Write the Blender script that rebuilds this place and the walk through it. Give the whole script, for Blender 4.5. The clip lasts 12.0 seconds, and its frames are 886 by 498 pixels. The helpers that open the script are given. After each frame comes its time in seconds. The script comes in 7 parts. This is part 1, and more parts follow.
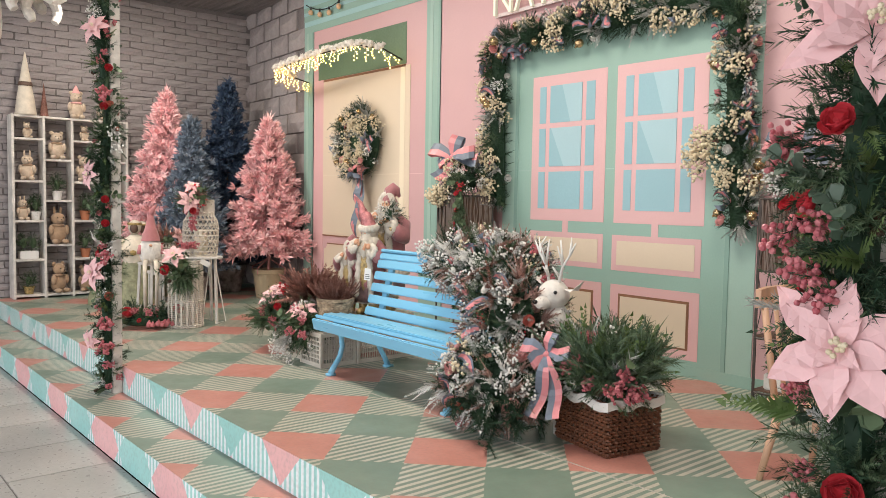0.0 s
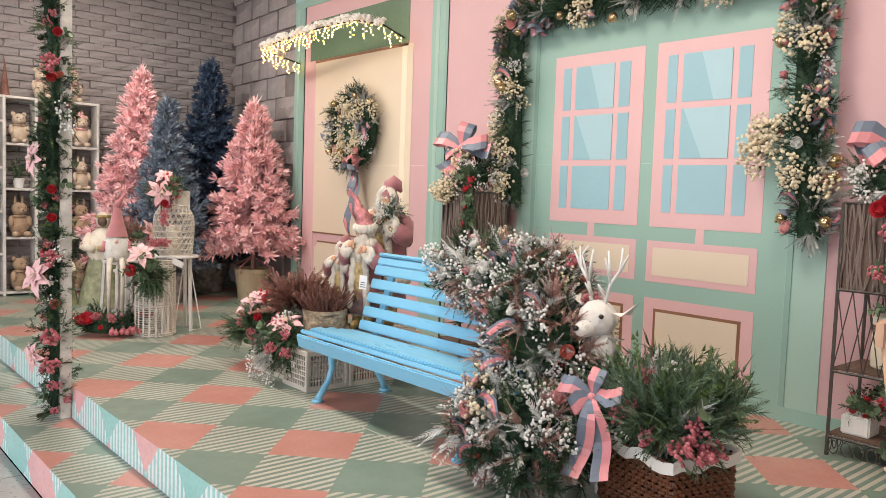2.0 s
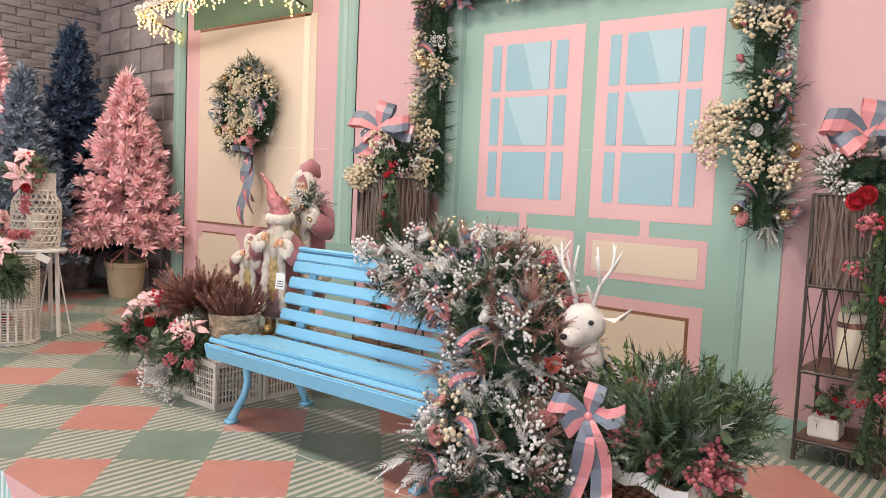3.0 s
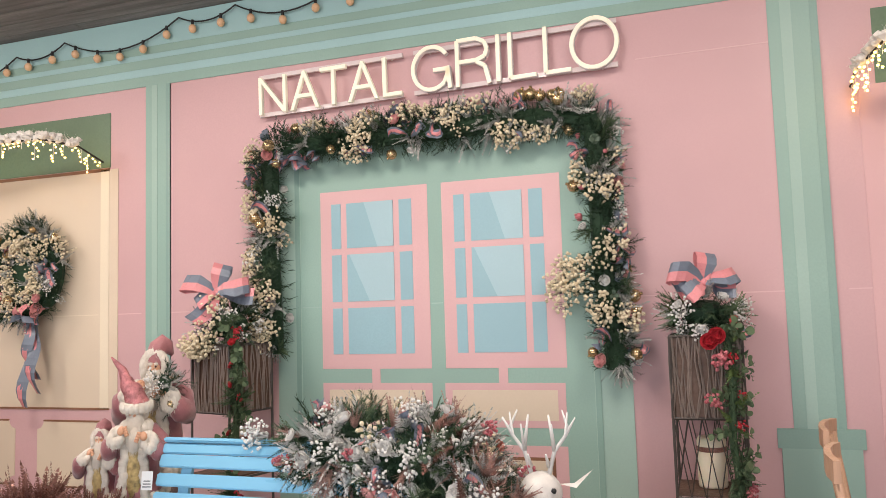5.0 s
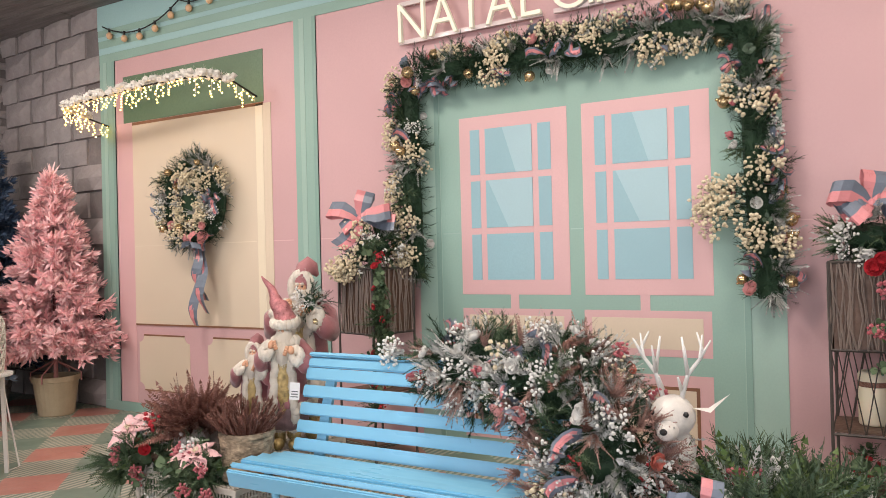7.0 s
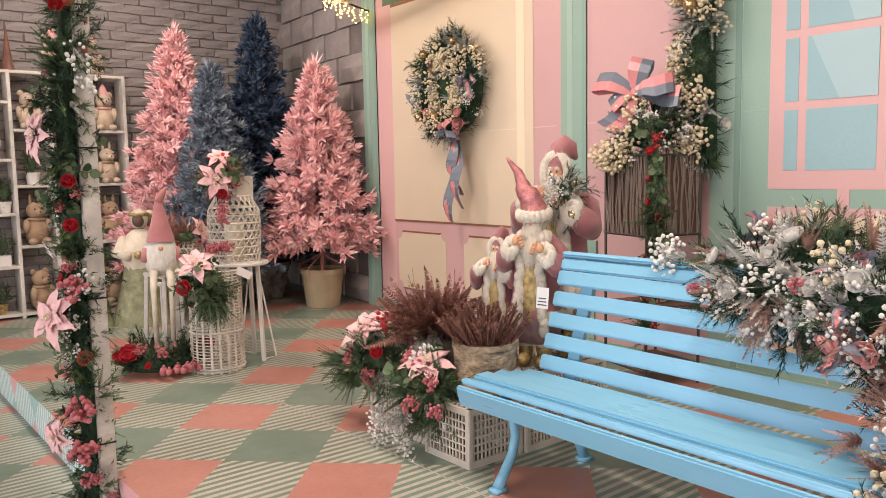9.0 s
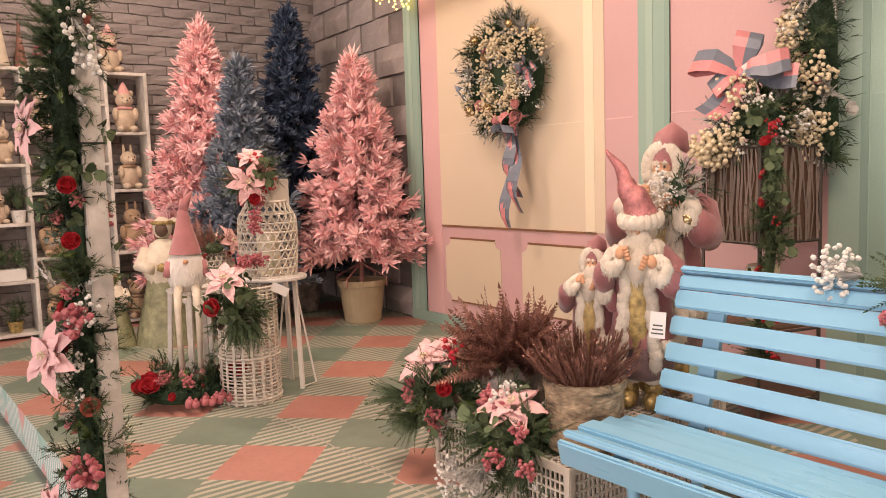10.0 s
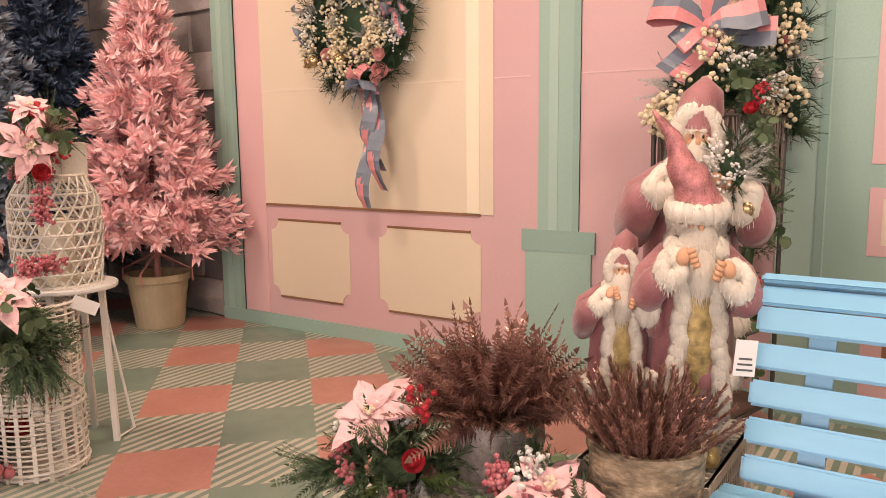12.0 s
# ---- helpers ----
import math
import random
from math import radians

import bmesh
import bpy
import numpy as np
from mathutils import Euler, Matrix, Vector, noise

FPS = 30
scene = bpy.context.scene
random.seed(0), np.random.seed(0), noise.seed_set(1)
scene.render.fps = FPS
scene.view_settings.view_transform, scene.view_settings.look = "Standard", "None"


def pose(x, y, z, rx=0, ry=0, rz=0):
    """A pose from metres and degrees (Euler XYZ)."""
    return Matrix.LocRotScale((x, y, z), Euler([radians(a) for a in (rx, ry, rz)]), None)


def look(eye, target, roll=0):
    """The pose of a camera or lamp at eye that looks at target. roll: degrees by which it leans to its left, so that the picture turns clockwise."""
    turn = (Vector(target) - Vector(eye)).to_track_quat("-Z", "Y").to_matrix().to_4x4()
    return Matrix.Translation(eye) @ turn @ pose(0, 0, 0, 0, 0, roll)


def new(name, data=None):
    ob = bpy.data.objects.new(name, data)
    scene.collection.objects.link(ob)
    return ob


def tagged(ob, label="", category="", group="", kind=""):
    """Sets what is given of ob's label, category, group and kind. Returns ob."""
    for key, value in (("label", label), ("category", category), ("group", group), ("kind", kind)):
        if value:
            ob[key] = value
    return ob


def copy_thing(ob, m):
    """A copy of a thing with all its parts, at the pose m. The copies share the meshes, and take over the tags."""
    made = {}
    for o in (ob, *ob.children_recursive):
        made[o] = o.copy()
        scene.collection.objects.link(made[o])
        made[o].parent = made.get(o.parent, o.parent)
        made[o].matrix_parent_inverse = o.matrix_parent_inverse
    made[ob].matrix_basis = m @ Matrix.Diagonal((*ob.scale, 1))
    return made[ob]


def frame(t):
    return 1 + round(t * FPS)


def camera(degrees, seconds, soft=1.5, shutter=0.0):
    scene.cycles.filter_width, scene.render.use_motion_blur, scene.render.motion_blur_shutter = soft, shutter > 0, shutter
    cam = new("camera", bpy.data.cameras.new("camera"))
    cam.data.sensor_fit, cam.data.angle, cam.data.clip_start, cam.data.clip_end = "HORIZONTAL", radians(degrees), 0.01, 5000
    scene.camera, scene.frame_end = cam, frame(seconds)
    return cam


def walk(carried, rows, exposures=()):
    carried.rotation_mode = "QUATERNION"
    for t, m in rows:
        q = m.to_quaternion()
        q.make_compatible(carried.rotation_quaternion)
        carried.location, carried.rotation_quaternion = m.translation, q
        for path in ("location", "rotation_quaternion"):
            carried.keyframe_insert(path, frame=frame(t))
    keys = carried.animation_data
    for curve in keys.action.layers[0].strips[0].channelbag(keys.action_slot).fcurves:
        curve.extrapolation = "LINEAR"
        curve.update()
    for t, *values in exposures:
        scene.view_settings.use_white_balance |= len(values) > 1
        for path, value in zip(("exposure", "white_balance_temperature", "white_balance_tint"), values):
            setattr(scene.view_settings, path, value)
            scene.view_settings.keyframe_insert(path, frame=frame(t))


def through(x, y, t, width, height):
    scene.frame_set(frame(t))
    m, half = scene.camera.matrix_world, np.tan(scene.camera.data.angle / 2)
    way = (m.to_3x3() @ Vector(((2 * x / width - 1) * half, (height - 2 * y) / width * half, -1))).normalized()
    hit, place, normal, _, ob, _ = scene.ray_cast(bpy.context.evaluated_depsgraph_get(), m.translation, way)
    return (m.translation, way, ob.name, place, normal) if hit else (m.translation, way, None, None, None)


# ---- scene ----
cam = camera(59.4, 12.0, soft=0.4)
PATH = [
    (0, (-0.064, -0.127, 1.659), (1.226, 1.396, 1.534), 1.0),
    (0.5, (0.003, 0.028, 1.677), (1.312, 1.534, 1.531), 0.6),
    (1, (0.093, 0.201, 1.671), (1.42, 1.691, 1.522), 0.7),
    (1.5, (0.242, 0.363, 1.67), (1.559, 1.861, 1.523), 1.8),
    (2, (0.408, 0.607, 1.671), (1.714, 2.115, 1.532), 2.0),
    (2.5, (0.457, 0.948, 1.667), (1.851, 2.375, 1.515), 1.5),
    (3, (0.503, 1.274, 1.652), (2.049, 2.533, 1.495), 2.6),
    (3.5, (0.488, 1.563, 1.694), (2.188, 2.61, 1.564), 2.9),
    (5.5, (0.016, 2.083, 1.882), (1.912, 2.686, 2.078), -2.6),
    (6, (0.027, 2.087, 1.859), (1.921, 2.704, 2.029), -2.8),
    (6.5, (0.077, 2.038, 1.849), (1.933, 2.775, 1.965), -2.1),
    (7, (0.172, 1.959, 1.785), (1.897, 2.97, 1.8), -1.4),
    (7.5, (0.324, 1.976, 1.716), (1.886, 3.218, 1.581), -1.9),
    (9.5, (1.038, 2.732, 1.626), (2.261, 4.304, 1.439), -1.2),
    (10, (1.141, 3.078, 1.619), (2.348, 4.662, 1.429), -1.8),
    (10.5, (1.264, 3.423, 1.634), (2.47, 5.006, 1.439), -1.4),
    (11, (1.285, 3.778, 1.632), (2.541, 5.319, 1.414), -1.8),
    (11.5, (1.325, 4.085, 1.625), (2.726, 5.49, 1.376), -1.0),
    (12, (1.358, 4.302, 1.627), (3.007, 5.398, 1.344), -0.6),
]
EXPOSURES = [(0.0, -0.35, 6050, 10), (2.5, -0.30, 6100, 14), (3.5, -0.31, 6150, 18), (5.5, -0.54, 6100, 15), (6.5, -0.58, 6100, 15), (7.5, -0.38, 6100, 14), (9.5, -0.40, 7000, 23), (10.5, -0.40, 8100, 34), (11.0, -0.40, 8200, 36), (11.5, -0.36, 8000, 34), (12.0, -0.38, 7400, 27)]
walk(cam, [(t, look(eye, target, roll)) for t, eye, target, roll in PATH], EXPOSURES)

# ---- light ----
world = bpy.data.worlds.new("world")
scene.world = world
world.use_nodes = True
sky = world.node_tree.nodes.new("ShaderNodeTexSky")
sky.sky_type, sky.sun_disc = "NISHITA", False
sky.sun_elevation, sky.sun_rotation = radians(50), radians(250)
world.node_tree.links.new(sky.outputs[0], world.node_tree.nodes["Background"].inputs[0])
world.node_tree.nodes["Background"].inputs[1].default_value = 0.1


def area_lamp(name, m, sx, sy, watts, color):
    data = bpy.data.lights.new(name, "AREA")
    data.shape, data.size, data.size_y, data.energy, data.color = "RECTANGLE", sx, sy, watts, color
    ob = new(name, data)
    ob.matrix_world = m
    return ob


# daylight through the glazed shop front behind the walker, and the lamps of the ceiling over the stage
area_lamp("window_light", look((-3.9, 3.2, 2.1), (4.0, 3.4, 1.2)), 13.0, 3.2, 550, (1.0, 0.96, 0.93))
SPOTS = [(2.5, 8.4), (2.4, 6.0), (2.4, 3.6), (2.4, 1.2)]
for sx, sy in SPOTS:
    area_lamp("ceiling_spot_light", look((sx, sy, 4.16), (sx + 0.6, sy, 0.4)), 0.52, 0.52, 86, (1.0, 0.87, 0.72))

# ---- mesh tools ----
R = random.Random(7)


def unit(v):
    v = Vector(v)
    return v.normalized() if v.length > 1e-9 else Vector((0, 0, 1))


def basis(d):
    """Two directions square to d."""
    d = unit(d)
    a = d.cross(Vector((0, 0, 1)) if abs(d.z) < 0.95 else Vector((1, 0, 0))).normalized()
    return a, d.cross(a)


def rand_dir(rng, up=-1.0):
    while True:
        v = Vector((rng.uniform(-1, 1), rng.uniform(-1, 1), rng.uniform(-1, 1)))
        if 0.05 < v.length < 1 and v.z / v.length >= up:
            return v.normalized()


ICO_T = (1 + 5 ** 0.5) / 2
ICO_V = [Vector(v).normalized() for v in [(-1, ICO_T, 0), (1, ICO_T, 0), (-1, -ICO_T, 0), (1, -ICO_T, 0), (0, -1, ICO_T), (0, 1, ICO_T),
         (0, -1, -ICO_T), (0, 1, -ICO_T), (ICO_T, 0, -1), (ICO_T, 0, 1), (-ICO_T, 0, -1), (-ICO_T, 0, 1)]]
ICO_F = [(0, 11, 5), (0, 5, 1), (0, 1, 7), (0, 7, 10), (0, 10, 11), (1, 5, 9), (5, 11, 4), (11, 10, 2), (10, 7, 6), (7, 1, 8),
         (3, 9, 4), (3, 4, 2), (3, 2, 6), (3, 6, 8), (3, 8, 9), (4, 9, 5), (2, 4, 11), (6, 2, 10), (8, 6, 7), (9, 8, 1)]


class Mesh:
    """Vertices and faces gathered into one mesh; each face keeps the slot that was current."""

    def __init__(self):
        self.v, self.f, self.s, self.slot = [], [], [], 0

    def add(self, vs, fs):
        n = len(self.v)
        self.v.extend(tuple(p) for p in vs)
        self.f.extend(tuple(i + n for i in f) for f in fs)
        self.s.extend([self.slot] * len(fs))
        return self

    def box(self, x0, y0, z0, x1, y1, z1, c=0.0):
        """A box; c: the chamfer of its edges."""
        if c <= 0:
            vs = [(x, y, z) for z in (z0, z1) for y in (y0, y1) for x in (x0, x1)]
            return self.add(vs, [(0, 2, 3, 1), (4, 5, 7, 6), (0, 1, 5, 4), (2, 6, 7, 3), (0, 4, 6, 2), (1, 3, 7, 5)])
        bm = bmesh.new()
        bmesh.ops.create_cube(bm, size=1)
        for q in bm.verts:
            q.co = Vector(((x0 + x1) / 2 + q.co.x * (x1 - x0), (y0 + y1) / 2 + q.co.y * (y1 - y0), (z0 + z1) / 2 + q.co.z * (z1 - z0)))
        bmesh.ops.bevel(bm, geom=bm.edges[:], offset=c, segments=2, affect="EDGES")
        bm.verts.index_update()
        self.add([q.co for q in bm.verts], [[q.index for q in f.verts] for f in bm.faces])
        bm.free()
        return self

    def beam(self, p, q, w, h, up=(0, 0, 1)):
        """A square bar from p to q, w wide and h high."""
        p, q = Vector(p), Vector(q)
        d = unit(q - p)
        a = d.cross(Vector(up))
        a = a.normalized() if a.length > 1e-4 else basis(d)[0]
        b = a.cross(d)
        vs = [o + a * sa * w / 2 + b * sb * h / 2 for o in (p, q) for sa, sb in ((-1, -1), (1, -1), (1, 1), (-1, 1))]
        return self.add(vs, [(3, 2, 1, 0), (4, 5, 6, 7), (0, 1, 5, 4), (1, 2, 6, 5), (2, 3, 7, 6), (3, 0, 4, 7)])

    def tube(self, pts, radii, n=8, cap=True, flat=1.0):
        """A round bar along pts; radii: one or one a point."""
        pts = [Vector(p) for p in pts]
        radii = radii if isinstance(radii, (list, tuple)) else [radii] * len(pts)
        vs, a = [], None
        for i, p in enumerate(pts):
            d = unit(pts[min(i + 1, len(pts) - 1)] - pts[max(i - 1, 0)])
            if a is None:
                a = basis(d)[0]
            a = unit(a - d * a.dot(d))
            b = d.cross(a)
            vs += [p + (a * math.cos(k * math.tau / n) + b * flat * math.sin(k * math.tau / n)) * radii[i] for k in range(n)]
        fs = [(i * n + k, i * n + (k + 1) % n, (i + 1) * n + (k + 1) % n, (i + 1) * n + k) for i in range(len(pts) - 1) for k in range(n)]
        if cap:
            fs += [tuple(range(n))[::-1], tuple((len(pts) - 1) * n + k for k in range(n))]
        return self.add(vs, fs)

    def lathe(self, profile, at=(0, 0, 0), n=24, sx=1.0, sy=1.0, wob=0.0, rng=R):
        """A turned body about the upright through at; profile: rows of radius and height."""
        at, vs = Vector(at), []
        for r, z in profile:
            for k in range(n):
                j = 1 + (rng.uniform(-wob, wob) if wob else 0)
                vs.append(at + Vector((r * sx * j * math.cos(k * math.tau / n), r * sy * j * math.sin(k * math.tau / n), z)))
        fs = [(i * n + k, i * n + (k + 1) % n, (i + 1) * n + (k + 1) % n, (i + 1) * n + k) for i in range(len(profile) - 1) for k in range(n)]
        return self.add(vs, fs)

    def ball(self, c, r, sz=1.0):
        c = Vector(c)
        return self.add([c + Vector((p.x * r, p.y * r, p.z * r * sz)) for p in ICO_V], ICO_F)

    def blob(self, c, rx, ry, rz, n=14, m=9, turn=None, wob=0.0, rng=R):
        """An egg-shaped body, uneven by wob."""
        c, vs = Vector(c), []
        for i in range(m + 1):
            th = math.pi * i / m
            for k in range(n):
                ph = math.tau * k / n
                j = 1 + (rng.uniform(-wob, wob) if wob else 0)
                p = Vector((rx * math.sin(th) * math.cos(ph) * j, ry * math.sin(th) * math.sin(ph) * j, rz * math.cos(th) * j))
                vs.append(c + (turn @ p if turn else p))
        return self.add(vs, [(i * n + k, (i + 1) * n + k, (i + 1) * n + (k + 1) % n, i * n + (k + 1) % n) for i in range(m) for k in range(n)])

    def leaf(self, p, d, side, length, width, bend=0.15):
        """A leaf folded along its middle rib, from p along d."""
        d, side = Vector(d), Vector(side)
        nrm = d.cross(side)
        p = Vector(p)
        a, b, c = p + d * length * 0.45 + nrm * bend * length, p + d * length - nrm * bend * length * 0.4, p + d * length * 0.4 + nrm * bend * length * 0.5
        return self.add([p, a + side * width / 2, b, a - side * width / 2, c], [(0, 4, 1), (4, 2, 1), (0, 3, 4), (4, 3, 2)])

    def blade(self, p, d, side, length, width):
        p, d, side = Vector(p), Vector(d), Vector(side)
        return self.add([p - side * width * 0.5, p + side * width * 0.5, p + d * length], [(0, 1, 2)])

    def frond(self, p, d, length, leaf_len, rng, pairs=9, width=0.3, droop=0.25, stem=0.002, spread=0.9):
        """A fern or cedar spray: a bending stem with pairs of leaflets."""
        p, d = Vector(p), unit(d)
        side, _ = basis(d)
        side = unit(side + rand_dir(rng) * 0.8)
        side = unit(side - d * side.dot(d))
        last = p
        for i in range(pairs):
            f = (i + 1) / pairs
            d2 = unit(d + Vector((0, 0, -droop * f)))
            q = last + d2 * length / pairs
            ll = leaf_len * (1.15 - f * 0.85)
            for s in (-1, 1):
                ld = unit(d2 + side * s * spread + rand_dir(rng) * 0.15)
                nn = unit(d2.cross(side).cross(ld) + rand_dir(rng) * 0.25)
                self.blade(last, ld, nn, ll, ll * width)
            self.blade(last, unit(q - last), side, (q - last).length * 1.2, stem * 2)
            last = q
        return self.blade(last, unit(d + Vector((0, 0, -droop))), side, leaf_len * 0.5, leaf_len * width)

    def pine(self, p, d, length, needle, rng, count=34, width=0.006):
        """A pine twig with needles all round."""
        p, d = Vector(p), unit(d)
        a, b = basis(d)
        for i in range(count):
            f = i / count
            ang = rng.uniform(0, math.tau)
            out = a * math.cos(ang) + b * math.sin(ang)
            self.blade(p + d * length * f, unit(d * 0.9 + out * 0.8), unit(out.cross(d)), needle * rng.uniform(0.7, 1.1), width)
        return self

    def ribbon(self, pts, width, side=None, thick=0.0):
        """A band along pts, its width along side."""
        pts = [Vector(p) for p in pts]
        vs = []
        for i, p in enumerate(pts):
            d = unit(pts[min(i + 1, len(pts) - 1)] - pts[max(i - 1, 0)])
            s = unit(side[i] if isinstance(side, list) else (side or basis(d)[0]))
            v = width[i] if isinstance(width, list) else width
            vs += [p - s * v / 2, p, p + s * v / 2]
        return self.add(vs, [f for i in range(len(pts) - 1) for f in ((3 * i, 3 * i + 1, 3 * i + 4, 3 * i + 3), (3 * i + 1, 3 * i + 2, 3 * i + 5, 3 * i + 4))])

    def data(self, name, mats, smooth=False):
        me = bpy.data.meshes.new(name)
        me.from_pydata(self.v, [], self.f)
        for m in mats:
            me.materials.append(m)
        if len(mats) > 1:
            me.polygons.foreach_set("material_index", self.s)
        if smooth:
            me.polygons.foreach_set("use_smooth", [True] * len(me.polygons))
        me.update()
        return me


def thing(name, at=(0, 0, 0), label="", category="", group="", turn=0.0):
    """An Empty at a thing's base, to carry its parts."""
    ob = new(name)
    ob.empty_display_size = 0.1
    ob.matrix_world = pose(*at, 0, 0, turn)
    return tagged(ob, label, category, group)


def part(name, me, mats, parent, label="", smooth=False):
    """One mesh object under a thing or part, in the parent's own coordinates."""
    mats = mats if isinstance(mats, (list, tuple)) else [mats]
    ob = new(name, me.data(name, mats, smooth) if isinstance(me, Mesh) else me)
    ob.parent = parent
    return tagged(ob, label) if label else ob


def solid(name, me, mats, label="", category="", kind="", group="", smooth=False):
    mats = mats if isinstance(mats, (list, tuple)) else [mats]
    return tagged(new(name, me.data(name, mats, smooth)), label, category, group, kind)


# ---- materials ----
def tree_of(name):
    m = bpy.data.materials.new(name)
    m.use_nodes = True
    nt = m.node_tree
    return m, nt, nt.nodes["Principled BSDF"]


def node(nt, kind, **inputs):
    n = nt.nodes.new(kind)
    for k, v in inputs.items():
        n.inputs[k.replace("_", " ")].default_value = v
    return n


def math_node(nt, op, a, b=None, c=None):
    n = nt.nodes.new("ShaderNodeMath")
    n.operation = op
    for i, v in enumerate((a, b, c)):
        if v is None:
            continue
        if isinstance(v, (int, float)):
            n.inputs[i].default_value = v
        else:
            nt.links.new(v, n.inputs[i])
    return n.outputs[0]


def mix_node(nt, fac, a, b):
    n = nt.nodes.new("ShaderNodeMix")
    n.data_type = "RGBA"
    for i, v in ((0, fac), (6, a), (7, b)):
        if isinstance(v, (int, float)):
            n.inputs[i].default_value = v
        elif isinstance(v, tuple):
            n.inputs[i].default_value = (*v, 1) if len(v) == 3 else v
        else:
            nt.links.new(v, n.inputs[i])
    return n.outputs[2]


def noise_node(nt, scale, detail=3.0, rough=0.55, coord="Object", stretch=None):
    tc = nt.nodes.new("ShaderNodeTexCoord")
    src = tc.outputs[coord]
    if stretch:
        mp = nt.nodes.new("ShaderNodeMapping")
        mp.inputs["Scale"].default_value = stretch
        nt.links.new(src, mp.inputs[0])
        src = mp.outputs[0]
    n = node(nt, "ShaderNodeTexNoise", Scale=scale, Detail=detail, Roughness=rough)
    nt.links.new(src, n.inputs["Vector"])
    return n.outputs["Fac"]


def spread_of(nt, value, lo, hi, a=0.3, b=0.7):
    n = nt.nodes.new("ShaderNodeMapRange")
    nt.links.new(value, n.inputs[0])
    for i, v in enumerate((a, b, lo, hi)):
        n.inputs[i + 1].default_value = v
    return n.outputs[0]


def surface(name, color, rough=0.6, metal=0.0, big=1.5, fine=40.0, vary=0.12, bump=0.1, island=0.0, other=None, sheen=0.0, through=0.0, stretch=None, rand=0.0, depth=0.004):
    """A surface with variation at two scales; island: change from piece to piece within a mesh; other: a second colour for it."""
    m, nt, bsdf = tree_of(name)
    n1, n2 = noise_node(nt, big, stretch=stretch), noise_node(nt, fine, 2.0, stretch=stretch)
    dark = tuple(c * (1 - vary * 1.6) for c in color)
    light = tuple(min(1, c * (1 + vary)) for c in color)
    col = mix_node(nt, spread_of(nt, n1, 0, 1), dark, light)
    col = mix_node(nt, spread_of(nt, n2, 0, 0.5), col, tuple(c * (1 - vary * 1.2) for c in color))
    if island:
        geo = nt.nodes.new("ShaderNodeNewGeometry")
        col = mix_node(nt, math_node(nt, "MULTIPLY", geo.outputs["Random Per Island"], island), col, other or tuple(c * 0.4 for c in color))
    if rand:
        info = nt.nodes.new("ShaderNodeObjectInfo")
        col = mix_node(nt, math_node(nt, "MULTIPLY", info.outputs["Random"], rand), col, other or tuple(c * 0.5 for c in color))
    nt.links.new(col, bsdf.inputs["Base Color"])
    bsdf.inputs["Roughness"].default_value = rough
    nt.links.new(spread_of(nt, n2, max(rough - 0.12, 0.03), min(rough + 0.12, 1)), bsdf.inputs["Roughness"])
    bsdf.inputs["Metallic"].default_value = metal
    if bump == 0:
        bsdf.inputs["Specular IOR Level"].default_value = 0.22
    if sheen:
        bsdf.inputs["Sheen Weight"].default_value = sheen
    if through:
        bsdf.inputs["Subsurface Weight"].default_value = through
        bsdf.inputs["Subsurface Radius"].default_value = (0.02, 0.012, 0.008)
    if bump:
        b = node(nt, "ShaderNodeBump", Strength=bump, Distance=depth)
        nt.links.new(n2, b.inputs["Height"])
        nt.links.new(b.outputs[0], bsdf.inputs["Normal"])
    return m


def glowing(name, color, strength, base=(0.8, 0.75, 0.6)):
    m, nt, bsdf = tree_of(name)
    bsdf.inputs["Base Color"].default_value = (*base, 1)
    bsdf.inputs["Emission Color"].default_value = (*color, 1)
    bsdf.inputs["Emission Strength"].default_value = strength
    return m


def glass(name, color=(0.95, 0.97, 0.97), rough=0.03):
    m, nt, bsdf = tree_of(name)
    bsdf.inputs["Base Color"].default_value = (*color, 1)
    bsdf.inputs["Transmission Weight"].default_value = 1.0
    bsdf.inputs["Roughness"].default_value = rough
    bsdf.inputs["IOR"].default_value = 1.45
    return m


PINK_WALL = surface("pink_print", (0.615, 0.385, 0.385), 0.5, big=0.8, fine=90, vary=0.05, bump=0.03)
PINK_LINE = surface("salmon_print", (0.69, 0.425, 0.42), 0.5, big=1.2, fine=90, vary=0.05, bump=0.03)
GREEN_WALL = surface("green_print", (0.29, 0.44, 0.37), 0.5, big=0.8, fine=90, vary=0.07, bump=0.03)
GREEN_PALE = surface("pale_green_print", (0.35, 0.50, 0.425), 0.5, big=0.8, fine=90, vary=0.06, bump=0.03)
GREEN_DARK = surface("grey_green_print", (0.245, 0.385, 0.325), 0.5, big=0.8, fine=90, vary=0.07, bump=0.03)
AWNING_PRINT = surface("awning_green_print", (0.12, 0.19, 0.11), 0.5, big=2, fine=60, vary=0.1, bump=0.03)
TEAL_PALE = surface("pale_teal_print", (0.36, 0.56, 0.55), 0.5, big=0.8, fine=90, vary=0.05, bump=0.03)
BLUE_PANE = surface("blue_pane_print", (0.29, 0.47, 0.52), 0.42, big=0.9, fine=90, vary=0.06, bump=0.02)
BLUE_GLINT = surface("pale_pane_glint_print", (0.38, 0.55, 0.59), 0.42, big=0.9, fine=90, vary=0.05, bump=0.02)
BEIGE = surface("beige_print", (0.70, 0.585, 0.44), 0.5, big=0.9, fine=90, vary=0.05, bump=0.03)
BEIGE_PALE = surface("cream_line_print", (0.80, 0.70, 0.53), 0.5, big=1, fine=90, vary=0.04, bump=0.03)
